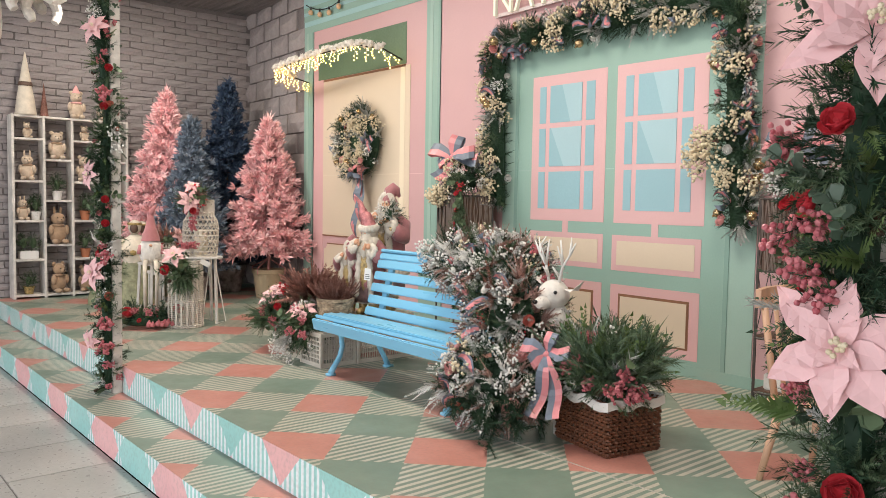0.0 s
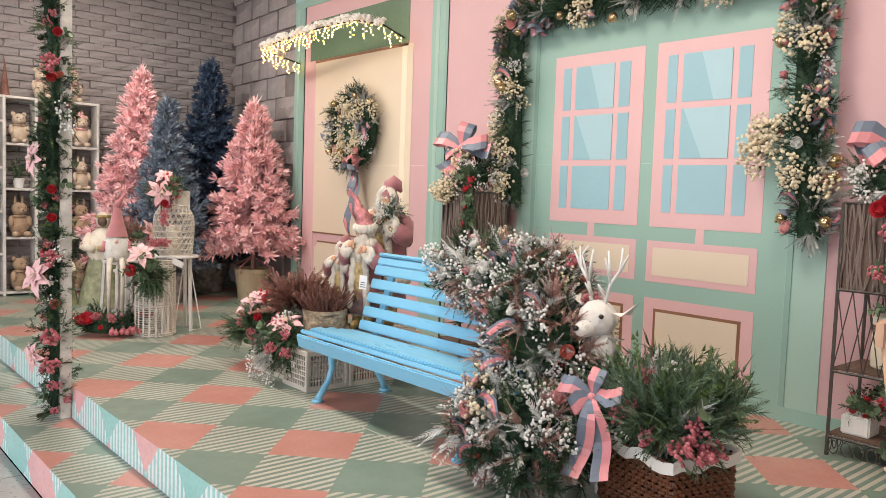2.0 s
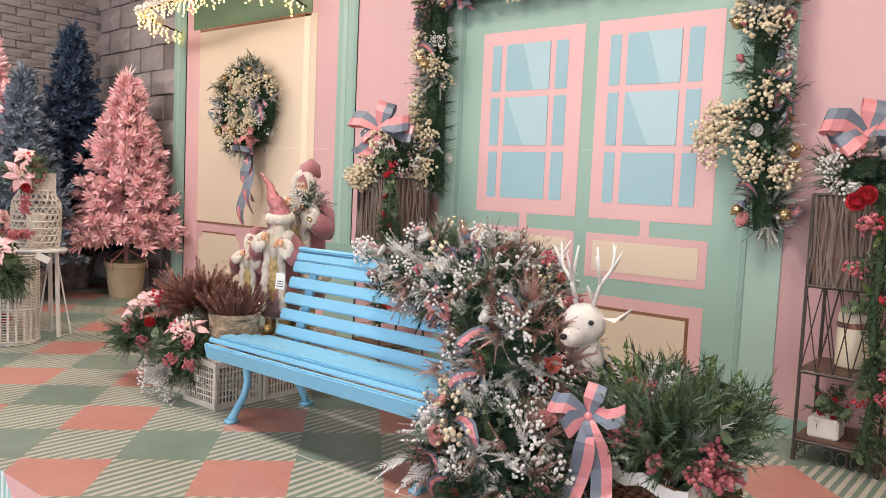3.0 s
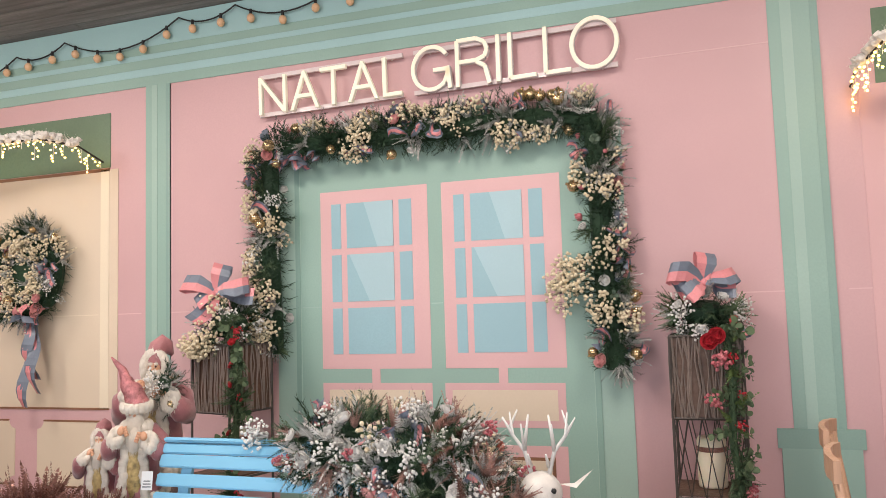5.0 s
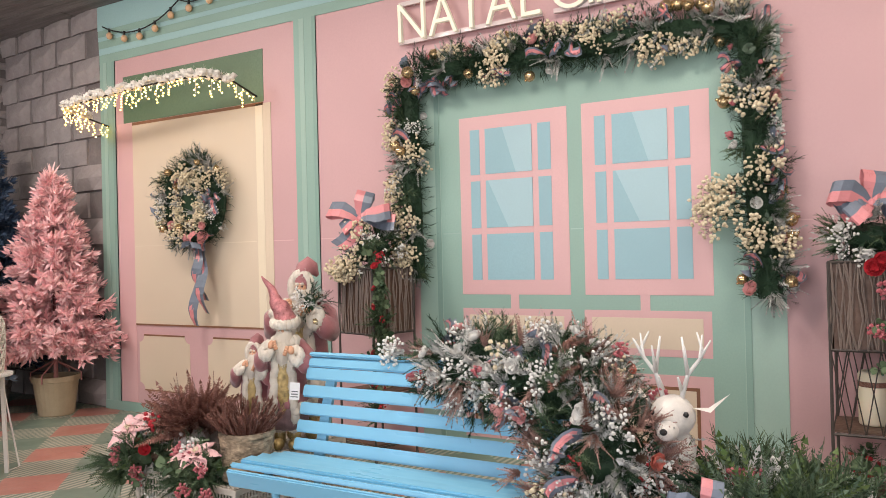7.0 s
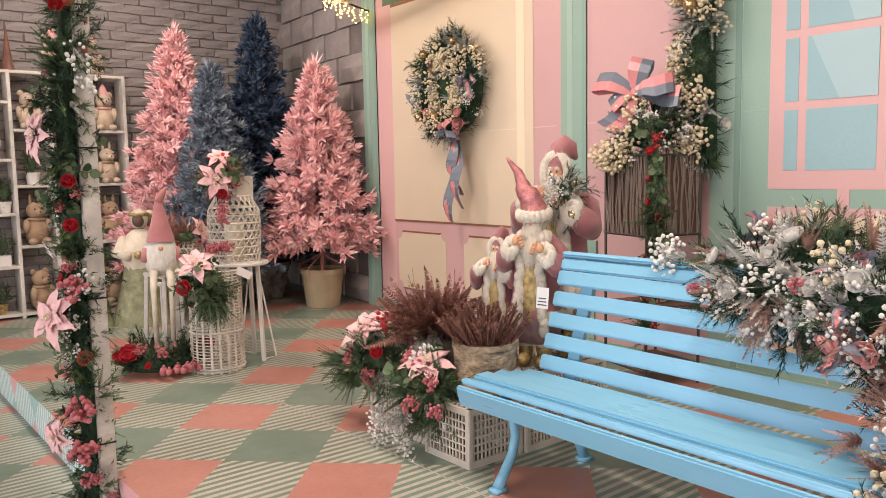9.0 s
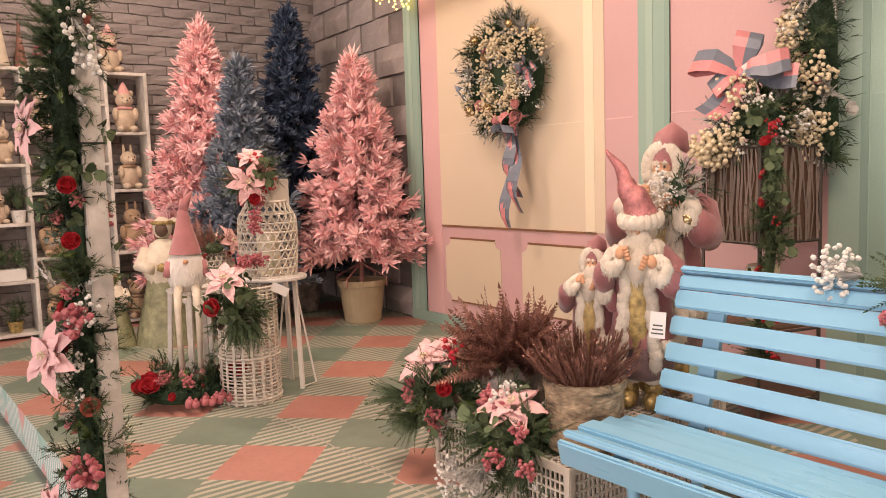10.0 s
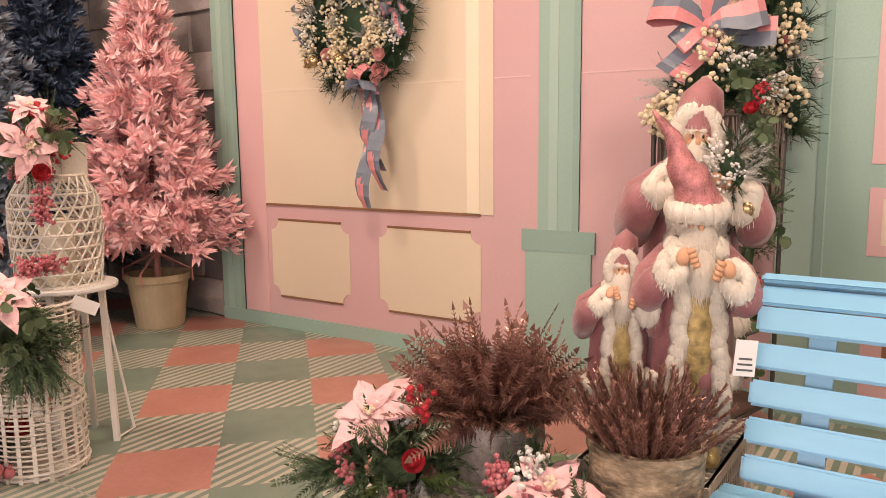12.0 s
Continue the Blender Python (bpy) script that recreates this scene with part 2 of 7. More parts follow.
BROWN_LINE = surface("brown_line_print", (0.26, 0.12, 0.06), 0.5, big=3, fine=60, vary=0.15, bump=0.03)
BRICK = surface("grey_brick", (0.34, 0.30, 0.295), 0.8, big=2.5, fine=24, vary=0.2, bump=0.9, rand=0.35, other=(0.40, 0.37, 0.35), depth=0.01)
BRICK_FAR = surface("grey_brick_rest", (0.33, 0.295, 0.29), 0.8, big=2.5, fine=24, vary=0.2, bump=0.9, island=0.35, other=(0.40, 0.37, 0.35), depth=0.01)
MORTAR = surface("mortar", (0.21, 0.185, 0.18), 0.9, big=3, fine=40, vary=0.2, bump=0.4)
PLANK = surface("weathered_ceiling_planks", (0.29, 0.265, 0.255), 0.7, big=3, fine=30, vary=0.3, bump=0.3, stretch=(6, 0.35, 1), island=0.35, other=(0.20, 0.185, 0.18))
PLAIN_WALL = surface("plain_plaster", (0.62, 0.58, 0.55), 0.8, big=1, fine=50, vary=0.05, bump=0.1)
GROUND_TILE = surface("grey_stone_tile", (0.42, 0.41, 0.38), 0.35, big=1.2, fine=25, vary=0.14, bump=0.06, rand=0.25, other=(0.34, 0.33, 0.31))
GROUT = surface("tile_grout", (0.22, 0.21, 0.20), 0.9, vary=0.2)
BENCH_BLUE = surface("light_blue_painted_wood", (0.22, 0.52, 0.72), 0.38, big=4, fine=30, vary=0.08, bump=0.15, stretch=(1, 0.12, 1))
WHITE_WOOD = surface("whitewashed_wood", (0.68, 0.64, 0.58), 0.6, big=6, fine=50, vary=0.2, bump=0.3)
WHITE_METAL = surface("white_painted_metal", (0.78, 0.76, 0.72), 0.35, vary=0.06, bump=0.05)
CREAM_WEAVE = surface("cream_rattan", (0.70, 0.64, 0.55), 0.6, big=8, fine=80, vary=0.15, bump=0.3)
WICKER = surface("brown_wicker", (0.16, 0.062, 0.028), 0.42, big=10, fine=70, vary=0.25, bump=0.3, island=0.5, other=(0.07, 0.025, 0.012))
LINEN = surface("white_linen", (0.80, 0.77, 0.71), 0.8, big=6, fine=200, vary=0.06, bump=0.3)
PINE_WOOD = surface("pale_pine_wood", (0.62, 0.38, 0.245), 0.5, big=5, fine=40, vary=0.15, bump=0.12, stretch=(3, 3, 0.3))
BARK_WEAVE = surface("brown_twigs", (0.16, 0.115, 0.09), 0.75, big=8, fine=60, vary=0.3, bump=0.4, island=0.6, other=(0.30, 0.25, 0.22))
DARK_WOOD = surface("brown_wood", (0.13, 0.075, 0.05), 0.6, big=5, fine=50, vary=0.25, bump=0.3)
BIRCH = surface("birch_bark", (0.42, 0.31, 0.20), 0.8, big=14, fine=45, vary=0.55, bump=0.8, stretch=(1, 1, 2.2), depth=0.01)
GREY_STONE = surface("grey_stone_pot", (0.36, 0.31, 0.28), 0.8, big=14, fine=70, vary=0.45, bump=0.6)
CLAY = surface("beige_clay_pot", (0.42, 0.33, 0.21), 0.7, big=6, fine=60, vary=0.08, bump=0.15)
TERRACOTTA = surface("terracotta", (0.45, 0.17, 0.08), 0.7, vary=0.1)
CRATE = surface("beige_plastic_crate", (0.58, 0.53, 0.45), 0.5, big=5, fine=60, vary=0.08, bump=0.1)
BLACK = surface("black_plastic", (0.012, 0.012, 0.012), 0.5, vary=0.1)
IRON = surface("rusty_iron", (0.10, 0.085, 0.075), 0.55, metal=0.4, vary=0.25, bump=0.3)
PINK_FIR = surface("pink_tinsel_needles", (0.90, 0.48, 0.49), 0.6, big=3, fine=60, vary=0.06, bump=0, island=0.75, other=(0.96, 0.74, 0.73))
BLUE_FIR = surface("dark_blue_needles", (0.04, 0.066, 0.125), 0.45, big=3, fine=60, vary=0.2, bump=0, island=0.7, other=(0.10, 0.145, 0.21))
GREY_FIR = surface("grey_blue_needles", (0.13, 0.175, 0.235), 0.4, big=3, fine=60, vary=0.2, bump=0, island=0.7, other=(0.34, 0.385, 0.44))
DARK_GREEN = surface("dark_green_needles_and_fill", (0.013, 0.038, 0.020), 0.6, big=5, fine=60, vary=0.25, bump=0, island=0.7, other=(0.042, 0.078, 0.040))
GREEN = surface("green_needles", (0.028, 0.062, 0.030), 0.55, big=5, fine=60, vary=0.25, bump=0, island=0.9, other=(0.13, 0.18, 0.095))
FERN = surface("grey_green_fern", (0.11, 0.175, 0.11), 0.5, big=5, fine=60, vary=0.2, bump=0, island=0.8, other=(0.23, 0.30, 0.20))
FRESH_GREEN = surface("fresh_green_leaf", (0.09, 0.15, 0.04), 0.5, big=5, fine=60, vary=0.2, bump=0, island=0.6, other=(0.20, 0.26, 0.10))
EUCALYPT = surface("eucalyptus_leaf", (0.055, 0.095, 0.060), 0.5, big=8, fine=60, vary=0.2, bump=0.05, island=0.6, other=(0.12, 0.17, 0.11))
FROST = surface("frosted_leaf", (0.56, 0.55, 0.52), 0.65, big=8, fine=80, vary=0.12, bump=0, island=0.8, other=(0.27, 0.29, 0.25))
SNOW_BERRY = surface("white_snow_berry", (0.76, 0.75, 0.71), 0.6, vary=0.06, bump=0)
CREAM_BERRY = surface("cream_berry", (0.74, 0.62, 0.42), 0.4, vary=0.1, bump=0, island=0.5, other=(0.82, 0.75, 0.56))
MAUVE_BERRY = surface("mauve_berry", (0.44, 0.10, 0.12), 0.42, vary=0.15, bump=0, island=0.7, other=(0.66, 0.27, 0.28))
RED = surface("red_velvet_flower", (0.52, 0.018, 0.032), 0.6, big=8, fine=60, vary=0.2, bump=0.1, island=0.4, other=(0.68, 0.08, 0.09))
COPPER_PALE = surface("pale_glitter_copper", (0.56, 0.36, 0.30), 0.3, metal=0.25, big=10, fine=200, vary=0.2, bump=0, island=0.7, other=(0.26, 0.14, 0.11))
COPPER = surface("glitter_copper", (0.48, 0.26, 0.205), 0.26, metal=0.35, big=10, fine=200, vary=0.25, bump=0, island=0.85, other=(0.13, 0.052, 0.04))
POINSETTIA = surface("pale_pink_poinsettia", (0.80, 0.47, 0.47), 0.6, big=8, fine=60, vary=0.08, bump=0.15, island=0.35, other=(0.82, 0.60, 0.58))
BLUSH = surface("blush_pink_flower", (0.75, 0.33, 0.32), 0.6, big=8, fine=60, vary=0.1, bump=0.1, island=0.5, other=(0.80, 0.52, 0.48))
CORAL = surface("coral_flower", (0.62, 0.16, 0.12), 0.6, vary=0.1, bump=0, island=0.5, other=(0.72, 0.30, 0.22))
RIB_PINK = surface("pink_satin_ribbon", (0.70, 0.27, 0.28), 0.35, big=10, fine=120, vary=0.1, bump=0.1)
RIB_GREY = surface("grey_blue_satin_ribbon", (0.17, 0.20, 0.25), 0.4, big=10, fine=120, vary=0.12, bump=0.1)
GOLD = surface("champagne_gold_bauble", (0.62, 0.46, 0.25), 0.22, metal=0.85, big=10, fine=90, vary=0.15, bump=0.1)
CONE = surface("pine_cone", (0.09, 0.05, 0.03), 0.7, vary=0.3, bump=0.2)
FUR = surface("white_fur", (0.78, 0.74, 0.67), 0.95, big=20, fine=140, vary=0.12, bump=0.8, sheen=0.4, island=0.3, other=(0.62, 0.56, 0.50))
SKIN_TONE = surface("painted_resin_face", (0.62, 0.33, 0.19), 0.5, vary=0.08)
MAUVE_CLOTH = surface("mauve_velvet", (0.36, 0.135, 0.14), 0.55, big=12, fine=160, vary=0.2, bump=0.3, sheen=0.3)
SEQUIN = surface("pink_sequin_cloth", (0.62, 0.24, 0.24), 0.32, metal=0.35, big=30, fine=220, vary=0.35, bump=0.8)
SATIN = surface("mauve_satin_skirt", (0.24, 0.12, 0.14), 0.35, big=10, fine=60, vary=0.2, bump=0.3)
GOLD_CLOTH = surface("gold_brocade", (0.50, 0.36, 0.14), 0.4, metal=0.3, big=40, fine=160, vary=0.4, bump=0.5)
SAGE_CLOTH = surface("sage_and_cream_cloth", (0.30, 0.30, 0.17), 0.6, big=14, fine=70, vary=0.3, bump=0.4)
CREAM_CLOTH = surface("cream_cloth", (0.70, 0.62, 0.50), 0.8, big=14, fine=140, vary=0.12, bump=0.3)
PLUSH = surface("cream_plush", (0.62, 0.49, 0.36), 0.95, big=14, fine=140, vary=0.18, bump=0.6, sheen=0.3)
TAN_PLUSH = surface("tan_plush", (0.42, 0.28, 0.17), 0.95, big=14, fine=140, vary=0.2, bump=0.6, sheen=0.3)
WAX = surface("ivory_candle_wax", (0.80, 0.72, 0.55), 0.45, vary=0.05, bump=0.05, through=0.2)
PAPER = surface("white_paper", (0.82, 0.81, 0.78), 0.7, vary=0.03, bump=0)
INK = surface("grey_ink", (0.12, 0.12, 0.12), 0.7, vary=0.1, bump=0)
SIGN_FACE = glowing("lit_letter_face", (1.0, 0.90, 0.62), 0.34)
FAIRY = glowing("fairy_light", (1.0, 0.56, 0.10), 9.0)
BULB = surface("frosted_orange_bulb", (0.80, 0.46, 0.24), 0.3, vary=0.12, bump=0.1, island=0.5, other=(0.72, 0.55, 0.36))
CLEAR = glass("clear_acrylic", (0.97, 0.95, 0.95), 0.08)


def gingham(name, reds, greens, creams):
    """The printed cloth check of the stage, laid at 45 degrees, with twill stripes in the half-tone squares."""
    m, nt, bsdf = tree_of(name)
    uv = nt.nodes.new("ShaderNodeUVMap")
    sp = nt.nodes.new("ShaderNodeSeparateXYZ")
    nt.links.new(uv.outputs[0], sp.inputs[0])
    x, y = sp.outputs[0], sp.outputs[1]
    wob = math_node(nt, "MULTIPLY", math_node(nt, "SUBTRACT", noise_node(nt, 9.0), 0.5), 0.012)
    u = math_node(nt, "ADD", math_node(nt, "MULTIPLY", math_node(nt, "ADD", x, y), 0.70711), wob)
    v = math_node(nt, "ADD", math_node(nt, "MULTIPLY", math_node(nt, "SUBTRACT", x, y), 0.70711), wob)
    a = math_node(nt, "LESS_THAN", math_node(nt, "FRACT", math_node(nt, "DIVIDE", math_node(nt, "SUBTRACT", u, 3.485 - 8.12), 0.812)), 0.5)
    b = math_node(nt, "LESS_THAN", math_node(nt, "FRACT", math_node(nt, "DIVIDE", math_node(nt, "SUBTRACT", v, -0.425 - 7.85), 0.785)), 0.5)
    stripe = math_node(nt, "LESS_THAN", math_node(nt, "FRACT", math_node(nt, "DIVIDE", math_node(nt, "ADD", y, 50.0), 0.048)), 0.48)
    worn = spread_of(nt, noise_node(nt, 2.2, 5.0), 0, 1)
    red = mix_node(nt, worn, *reds)
    green = mix_node(nt, worn, *greens)
    cream = mix_node(nt, worn, *creams)
    both = math_node(nt, "MULTIPLY", a, b)
    none = math_node(nt, "MULTIPLY", math_node(nt, "SUBTRACT", 1.0, a), math_node(nt, "SUBTRACT", 1.0, b))
    col = mix_node(nt, stripe, green, cream)
    col = mix_node(nt, none, col, green)
    col = mix_node(nt, both, col, red)
    spots = spread_of(nt, noise_node(nt, 45.0, 4.0), 0, 0.25, 0.45, 0.75)
    col = mix_node(nt, spots, col, (0.20, 0.17, 0.14))
    nt.links.new(col, bsdf.inputs["Base Color"])
    nt.links.new(spread_of(nt, noise_node(nt, 6.0), 0.30, 0.46), bsdf.inputs["Roughness"])
    bp = node(nt, "ShaderNodeBump", Strength=0.08, Distance=0.003)
    nt.links.new(noise_node(nt, 60.0), bp.inputs["Height"])
    nt.links.new(bp.outputs[0], bsdf.inputs["Normal"])
    return m


GINGHAM = gingham("gingham_print_floor", ((0.46, 0.195, 0.150), (0.54, 0.25, 0.20)), ((0.150, 0.215, 0.165), (0.205, 0.275, 0.215)), ((0.46, 0.43, 0.35), (0.53, 0.50, 0.41)))
# step fronts: same print, the cool daylight put into paler, bluer colours
RISER_DAYLIT = gingham("gingham_print_riser_daylit", ((0.78, 0.42, 0.42), (0.82, 0.48, 0.46)), ((0.32, 0.60, 0.56), (0.38, 0.66, 0.61)), ((0.80, 0.84, 0.84), (0.86, 0.88, 0.87)))

# ---- the setting ----
Z0, Z1, Z2 = 0.0, 0.2, 0.4          # ground, lower step, stage
EDGE1, EDGE2 = 1.46, 1.805          # fronts of the steps
WALL, FAR, TOP = 4.95, 10.35, 4.23  # printed wall, brick wall, ceiling
YMIN, XMIN = -4.0, -4.2


def printed(name, x0, x1, y0, y1, z0, z1, label):
    """A stage slab whose print runs on over its front, there in its daylit colours."""
    bm = bmesh.new()
    uv = bm.loops.layers.uv.new("UVMap")
    vs = [bm.verts.new(p) for p in [(x0, y0, z0), (x0, y1, z0), (x0, y0, z1), (x0, y1, z1), (x1, y0, z1), (x1, y1, z1), (x1, y0, z0), (x1, y1, z0)]]
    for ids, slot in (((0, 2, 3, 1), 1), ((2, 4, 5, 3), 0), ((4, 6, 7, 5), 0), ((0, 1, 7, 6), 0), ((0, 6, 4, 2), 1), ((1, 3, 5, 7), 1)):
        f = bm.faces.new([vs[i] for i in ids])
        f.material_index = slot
        for lp in f.loops:
            c = lp.vert.co
            drop = (z1 - c.z) if slot == 1 else 0.0
            lp[uv].uv = (c.x - drop, c.y)
    me = bpy.data.meshes.new(name)
    bm.to_mesh(me)
    bm.free()
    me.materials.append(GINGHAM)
    me.materials.append(RISER_DAYLIT)
    return tagged(new(name, me), label, "floor", kind="structure")


stage = printed("floor", EDGE2, WALL + 0.3, YMIN, FAR + 0.1, Z1 - 0.19, Z2, "stage floor with pink and green gingham print")
lower_step = printed("lower_step", EDGE1, EDGE2 + 0.0, YMIN, FAR + 0.1, 0.005, Z1, "lower stage step with pink and green gingham print")
# seams of the vinyl sheets
me = Mesh()
for x in (2.81,):
    me.box(x - 0.003, YMIN, Z2, x + 0.003, FAR, Z2 + 0.002)
solid("vinyl_seam", me, surface("pale_seam", (0.45, 0.42, 0.36), 0.5, vary=0.1), "pale seam between vinyl floor sheets", "trim", "structure")

me = Mesh().box(XMIN, YMIN, -0.12, EDGE1, FAR + 0.1, -0.006)
ground = solid("ground", me, GROUT, "ground of grey stone tiles", "floor", "structure")

# back wall that carries the print
me = Mesh().box(WALL, YMIN, 0.0, WALL + 0.2, 8.52, TOP + 0.1)
wall_east = solid("wall_east", me, PINK_WALL, "wall covered with a printed pink facade", "wall", "structure")


def flat(name, y0, y1, z0, z1, level, mat, label="", c=0.0):
    """A piece of the printed facade, level steps proud of the wall."""
    d = 0.003 + 0.003 * level
    return part(name, Mesh().box(WALL - d, y0, z0, WALL + 0.001, y1, z1), mat, wall_east, label)


def cols(y0, y1, z0, z1, base=True):
    """A printed pilaster with its plinth."""
    w = y1 - y0
    flat("pilaster", y0, y1, z0, z1, 2, GREEN_WALL)
    flat("pilaster_shade", y0, y0 + w * 0.16, z0, z1, 3, GREEN_DARK)
    flat("pilaster_light", y0 + w * 0.52, y0 + w * 0.74, z0, z1, 3, GREEN_PALE)
    if base:
        flat("plinth", y0 - 0.07, y1 + 0.07, Z2 + 0.088, 1.045, 4, GREEN_WALL)
        flat("plinth_cap", y0 - 0.09, y1 + 0.09, 1.045, 1.155, 5, GREEN_DARK)


# cornice
for z0, z1, lv, mt in ((3.69, 3.77, 2, GREEN_WALL), (3.77, 3.83, 3, TEAL_PALE), (3.83, 3.90, 4, GREEN_WALL), (3.90, 3.94, 5, TEAL_PALE),
                       (3.94, 4.00, 6, GREEN_WALL), (4.00, TOP, 7, TEAL_PALE)):
    flat("cornice_band", YMIN, 8.52, z0, z1, lv, mt)
flat("printed_baseboard", YMIN, 8.52, Z2, Z2 + 0.085, 4, GREEN_WALL)
cols(5.87, 6.095, Z2 + 0.085, 3.69)
cols(1.362, 1.632, Z2 + 0.085, 3.69)
cols(8.305, 8.52, Z2 + 0.085, 3.69, False)

# the double door of the middle: green field, two windows, four panels
flat("door_field", 2.74, 4.76, Z2 + 0.085, 3.05, 1, GREEN_WALL)
flat("door_post", 2.51, 2.74, Z2 + 0.085, 3.05, 2, GREEN_PALE)
flat("door_post", 4.76, 4.95, Z2 + 0.085, 3.05, 2, GREEN_PALE)
flat("door_post_shade", 2.70, 2.735, Z2 + 0.085, 3.05, 4, GREEN_DARK)
flat("door_post_shade", 4.765, 4.80, Z2 + 0.085, 3.05, 4, GREEN_DARK)


def print_window(y0, y1, z0, z1):
    w, h = y1 - y0, z1 - z0
    field = flat("window_frame_print", y0, y1, z0, z1, 2, PINK_LINE)
    ys = [y0 + 0.115, y0 + w * 0.285 - 0.022, y0 + w * 0.285 + 0.022, y0 + w * 0.775 - 0.022, y0 + w * 0.775 + 0.022, y1 - 0.085]
    zs = [z0 + 0.10, z0 + h * 0.355 - 0.022, z0 + h * 0.355 + 0.022, z0 + h * 0.655 - 0.022, z0 + h * 0.655 + 0.022, z1 - 0.09]
    for i in (0, 2, 4):
        for k in (0, 2, 4):
            flat("pane", ys[i], ys[i + 1], zs[k], zs[k + 1], 3, BLUE_PANE)
    # printed glints across the middle panes
    d = WALL - 0.0135
    for k, s0, s1 in ((4, 0.0, 0.62), (2, 0.35, 0.95)):
        a, b, zz0, zz1 = ys[2], ys[3], zs[k], zs[k + 1]
        me = Mesh().add([(d, a, zz0), (d, a + (b - a) * s1 * 0.55, zz0), (d, a + (b - a) * s1, zz1), (d, a, zz1)], [(0, 1, 2, 3)])
        me.add([(WALL, a, zz0), (WALL, a + (b - a) * s1 * 0.55, zz0), (WALL, a + (b - a) * s1, zz1), (WALL, a, zz1)], [(3, 2, 1, 0)])
        me.f += [(i, i + 4, (i + 1) % 4 + 4, (i + 1) % 4) for i in range(4)]
        me.s += [0] * 4
        part("pane_glint", me, BLUE_GLINT, wall_east)


print_window(3.80, 4.60, 1.505, 2.735)
print_window(2.905, 3.70, 1.505, 2.735)
for y0, y1 in ((2.92, 3.71), (3.80, 4.60)):
    ym = (y0 + y1) / 2
    flat("stub", ym - 0.03, ym + 0.03, 1.41, 1.505, 2, PINK_LINE)
    flat("panel_border", y0, y1, 1.13, 1.41, 2, PINK_LINE)
    flat("panel", y0 + 0.05, y1 - 0.05, 1.175, 1.365, 3, BEIGE)
    flat("panel_border", y0, y1, 0.52, 1.02, 2, PINK_LINE)
    flat("panel_line", y0 + 0.08, y1 - 0.08, 0.59, 0.95, 3, BROWN_LINE)
    flat("panel", y0 + 0.10, y1 - 0.10, 0.605, 0.93, 4, BEIGE)


def side_door(y0, y1):
    """A cream door print with its canopy field and two panels with scooped corners."""
    flat("door_panel", y0, y1, 1.215, 3.07, 1, BEIGE)
    flat("cream_line", y0 + 0.085, y0 + 0.165, 1.215, 3.07, 2, BEIGE_PALE)
    flat("brown_line", y0 + 0.08, y1, 1.205, 1.22, 2, BROWN_LINE)
    flat("brown_line", y0 + 0.08, y1, 3.055, 3.08, 2, BROWN_LINE)
    flat("canopy_field", y0 + 0.075, y1 + 0.12, 3.085, 3.52, 1, AWNING_PRINT)
    for a, b in ((y0 + 0.08, y0 + 0.78), (y0 + 1.01, y0 + 1.67)):
        z0, z1, r, rim = 0.615, 1.115, 0.065, []
        for yc, zc, g0 in ((a, z0, 0), (a, z1, -90), (b, z1, 180), (b, z0, 90)):
            rim += [(yc + r * math.cos(radians(g0 + 15 * k)), zc + r * math.sin(radians(g0 + 15 * k))) for k in range(7)]
        n = len(rim)
        me = Mesh().add([(WALL - 0.006, y, z) for y, z in rim] + [(WALL + 0.001, y, z) for y, z in rim], [tuple(range(n))] + [(i, i + n, (i + 1) % n + n, (i + 1) % n) for i in range(n)])
        part("lower_panel", me, BEIGE, wall_east)
        flat("brown_line", a + r, b - r, z1 - 0.006, z1 + 0.008, 2, BROWN_LINE)
        flat("brown_line", a + r, b - r, z0 - 0.008, z0 + 0.004, 2, BROWN_LINE)
    flat("door_stile", y1, y1 + 0.21, Z2 + 0.088, 3.085, 1, PINK_LINE)


side_door(6.36, 8.07)
side_door(-0.74, 0.97)
# pale folds of the banner
CREASE_PINK = surface("pale_pink_fold", (0.70, 0.48, 0.475), 0.5, vary=0.05, bump=0)
CREASE_GREEN = surface("pale_green_fold", (0.37, 0.52, 0.46), 0.5, vary=0.05, bump=0)
CREASE_BEIGE = surface("pale_beige_fold", (0.78, 0.67, 0.52), 0.5, vary=0.05, bump=0)
for y0, y1, z, lv, mt in ((1.62, 2.54, 1.93, 0, CREASE_PINK), (4.96, 5.89, 1.93, 0, CREASE_PINK), (6.14, 6.41, 1.93, 0, CREASE_PINK), (6.54, 8.06, 1.93, 2, CREASE_BEIGE),
                          (2.75, 2.90, 1.93, 2, CREASE_GREEN), (3.71, 3.79, 1.93, 2, CREASE_GREEN), (4.61, 4.75, 1.93, 2, CREASE_GREEN), (1.0, 1.3, 1.93, 0, CREASE_PINK), (1.62, 2.4, 3.40, 0, CREASE_PINK)):
    flat("crease", y0, y1, z, z + 0.007, lv, mt)

# stone and brick walls
me = Mesh().add([(WALL + 0.02, 8.50, 0), (5.12, FAR + 0.2, 0), (5.32, FAR + 0.2, 0), (5.22, 8.50, 0)] + [(WALL + 0.02, 8.50, TOP + 0.1), (5.12, FAR + 0.2, TOP + 0.1), (5.32, FAR + 0.2, TOP + 0.1), (5.22, 8.50, TOP + 0.1)],
                [(0, 1, 5, 4), (1, 2, 6, 5), (2, 3, 7, 6), (3, 0, 4, 7), (0, 3, 2, 1), (4, 5, 6, 7)])
wall_stone = solid("wall_stone", me, MORTAR, "wall of large grey stone blocks", "wall", "structure")
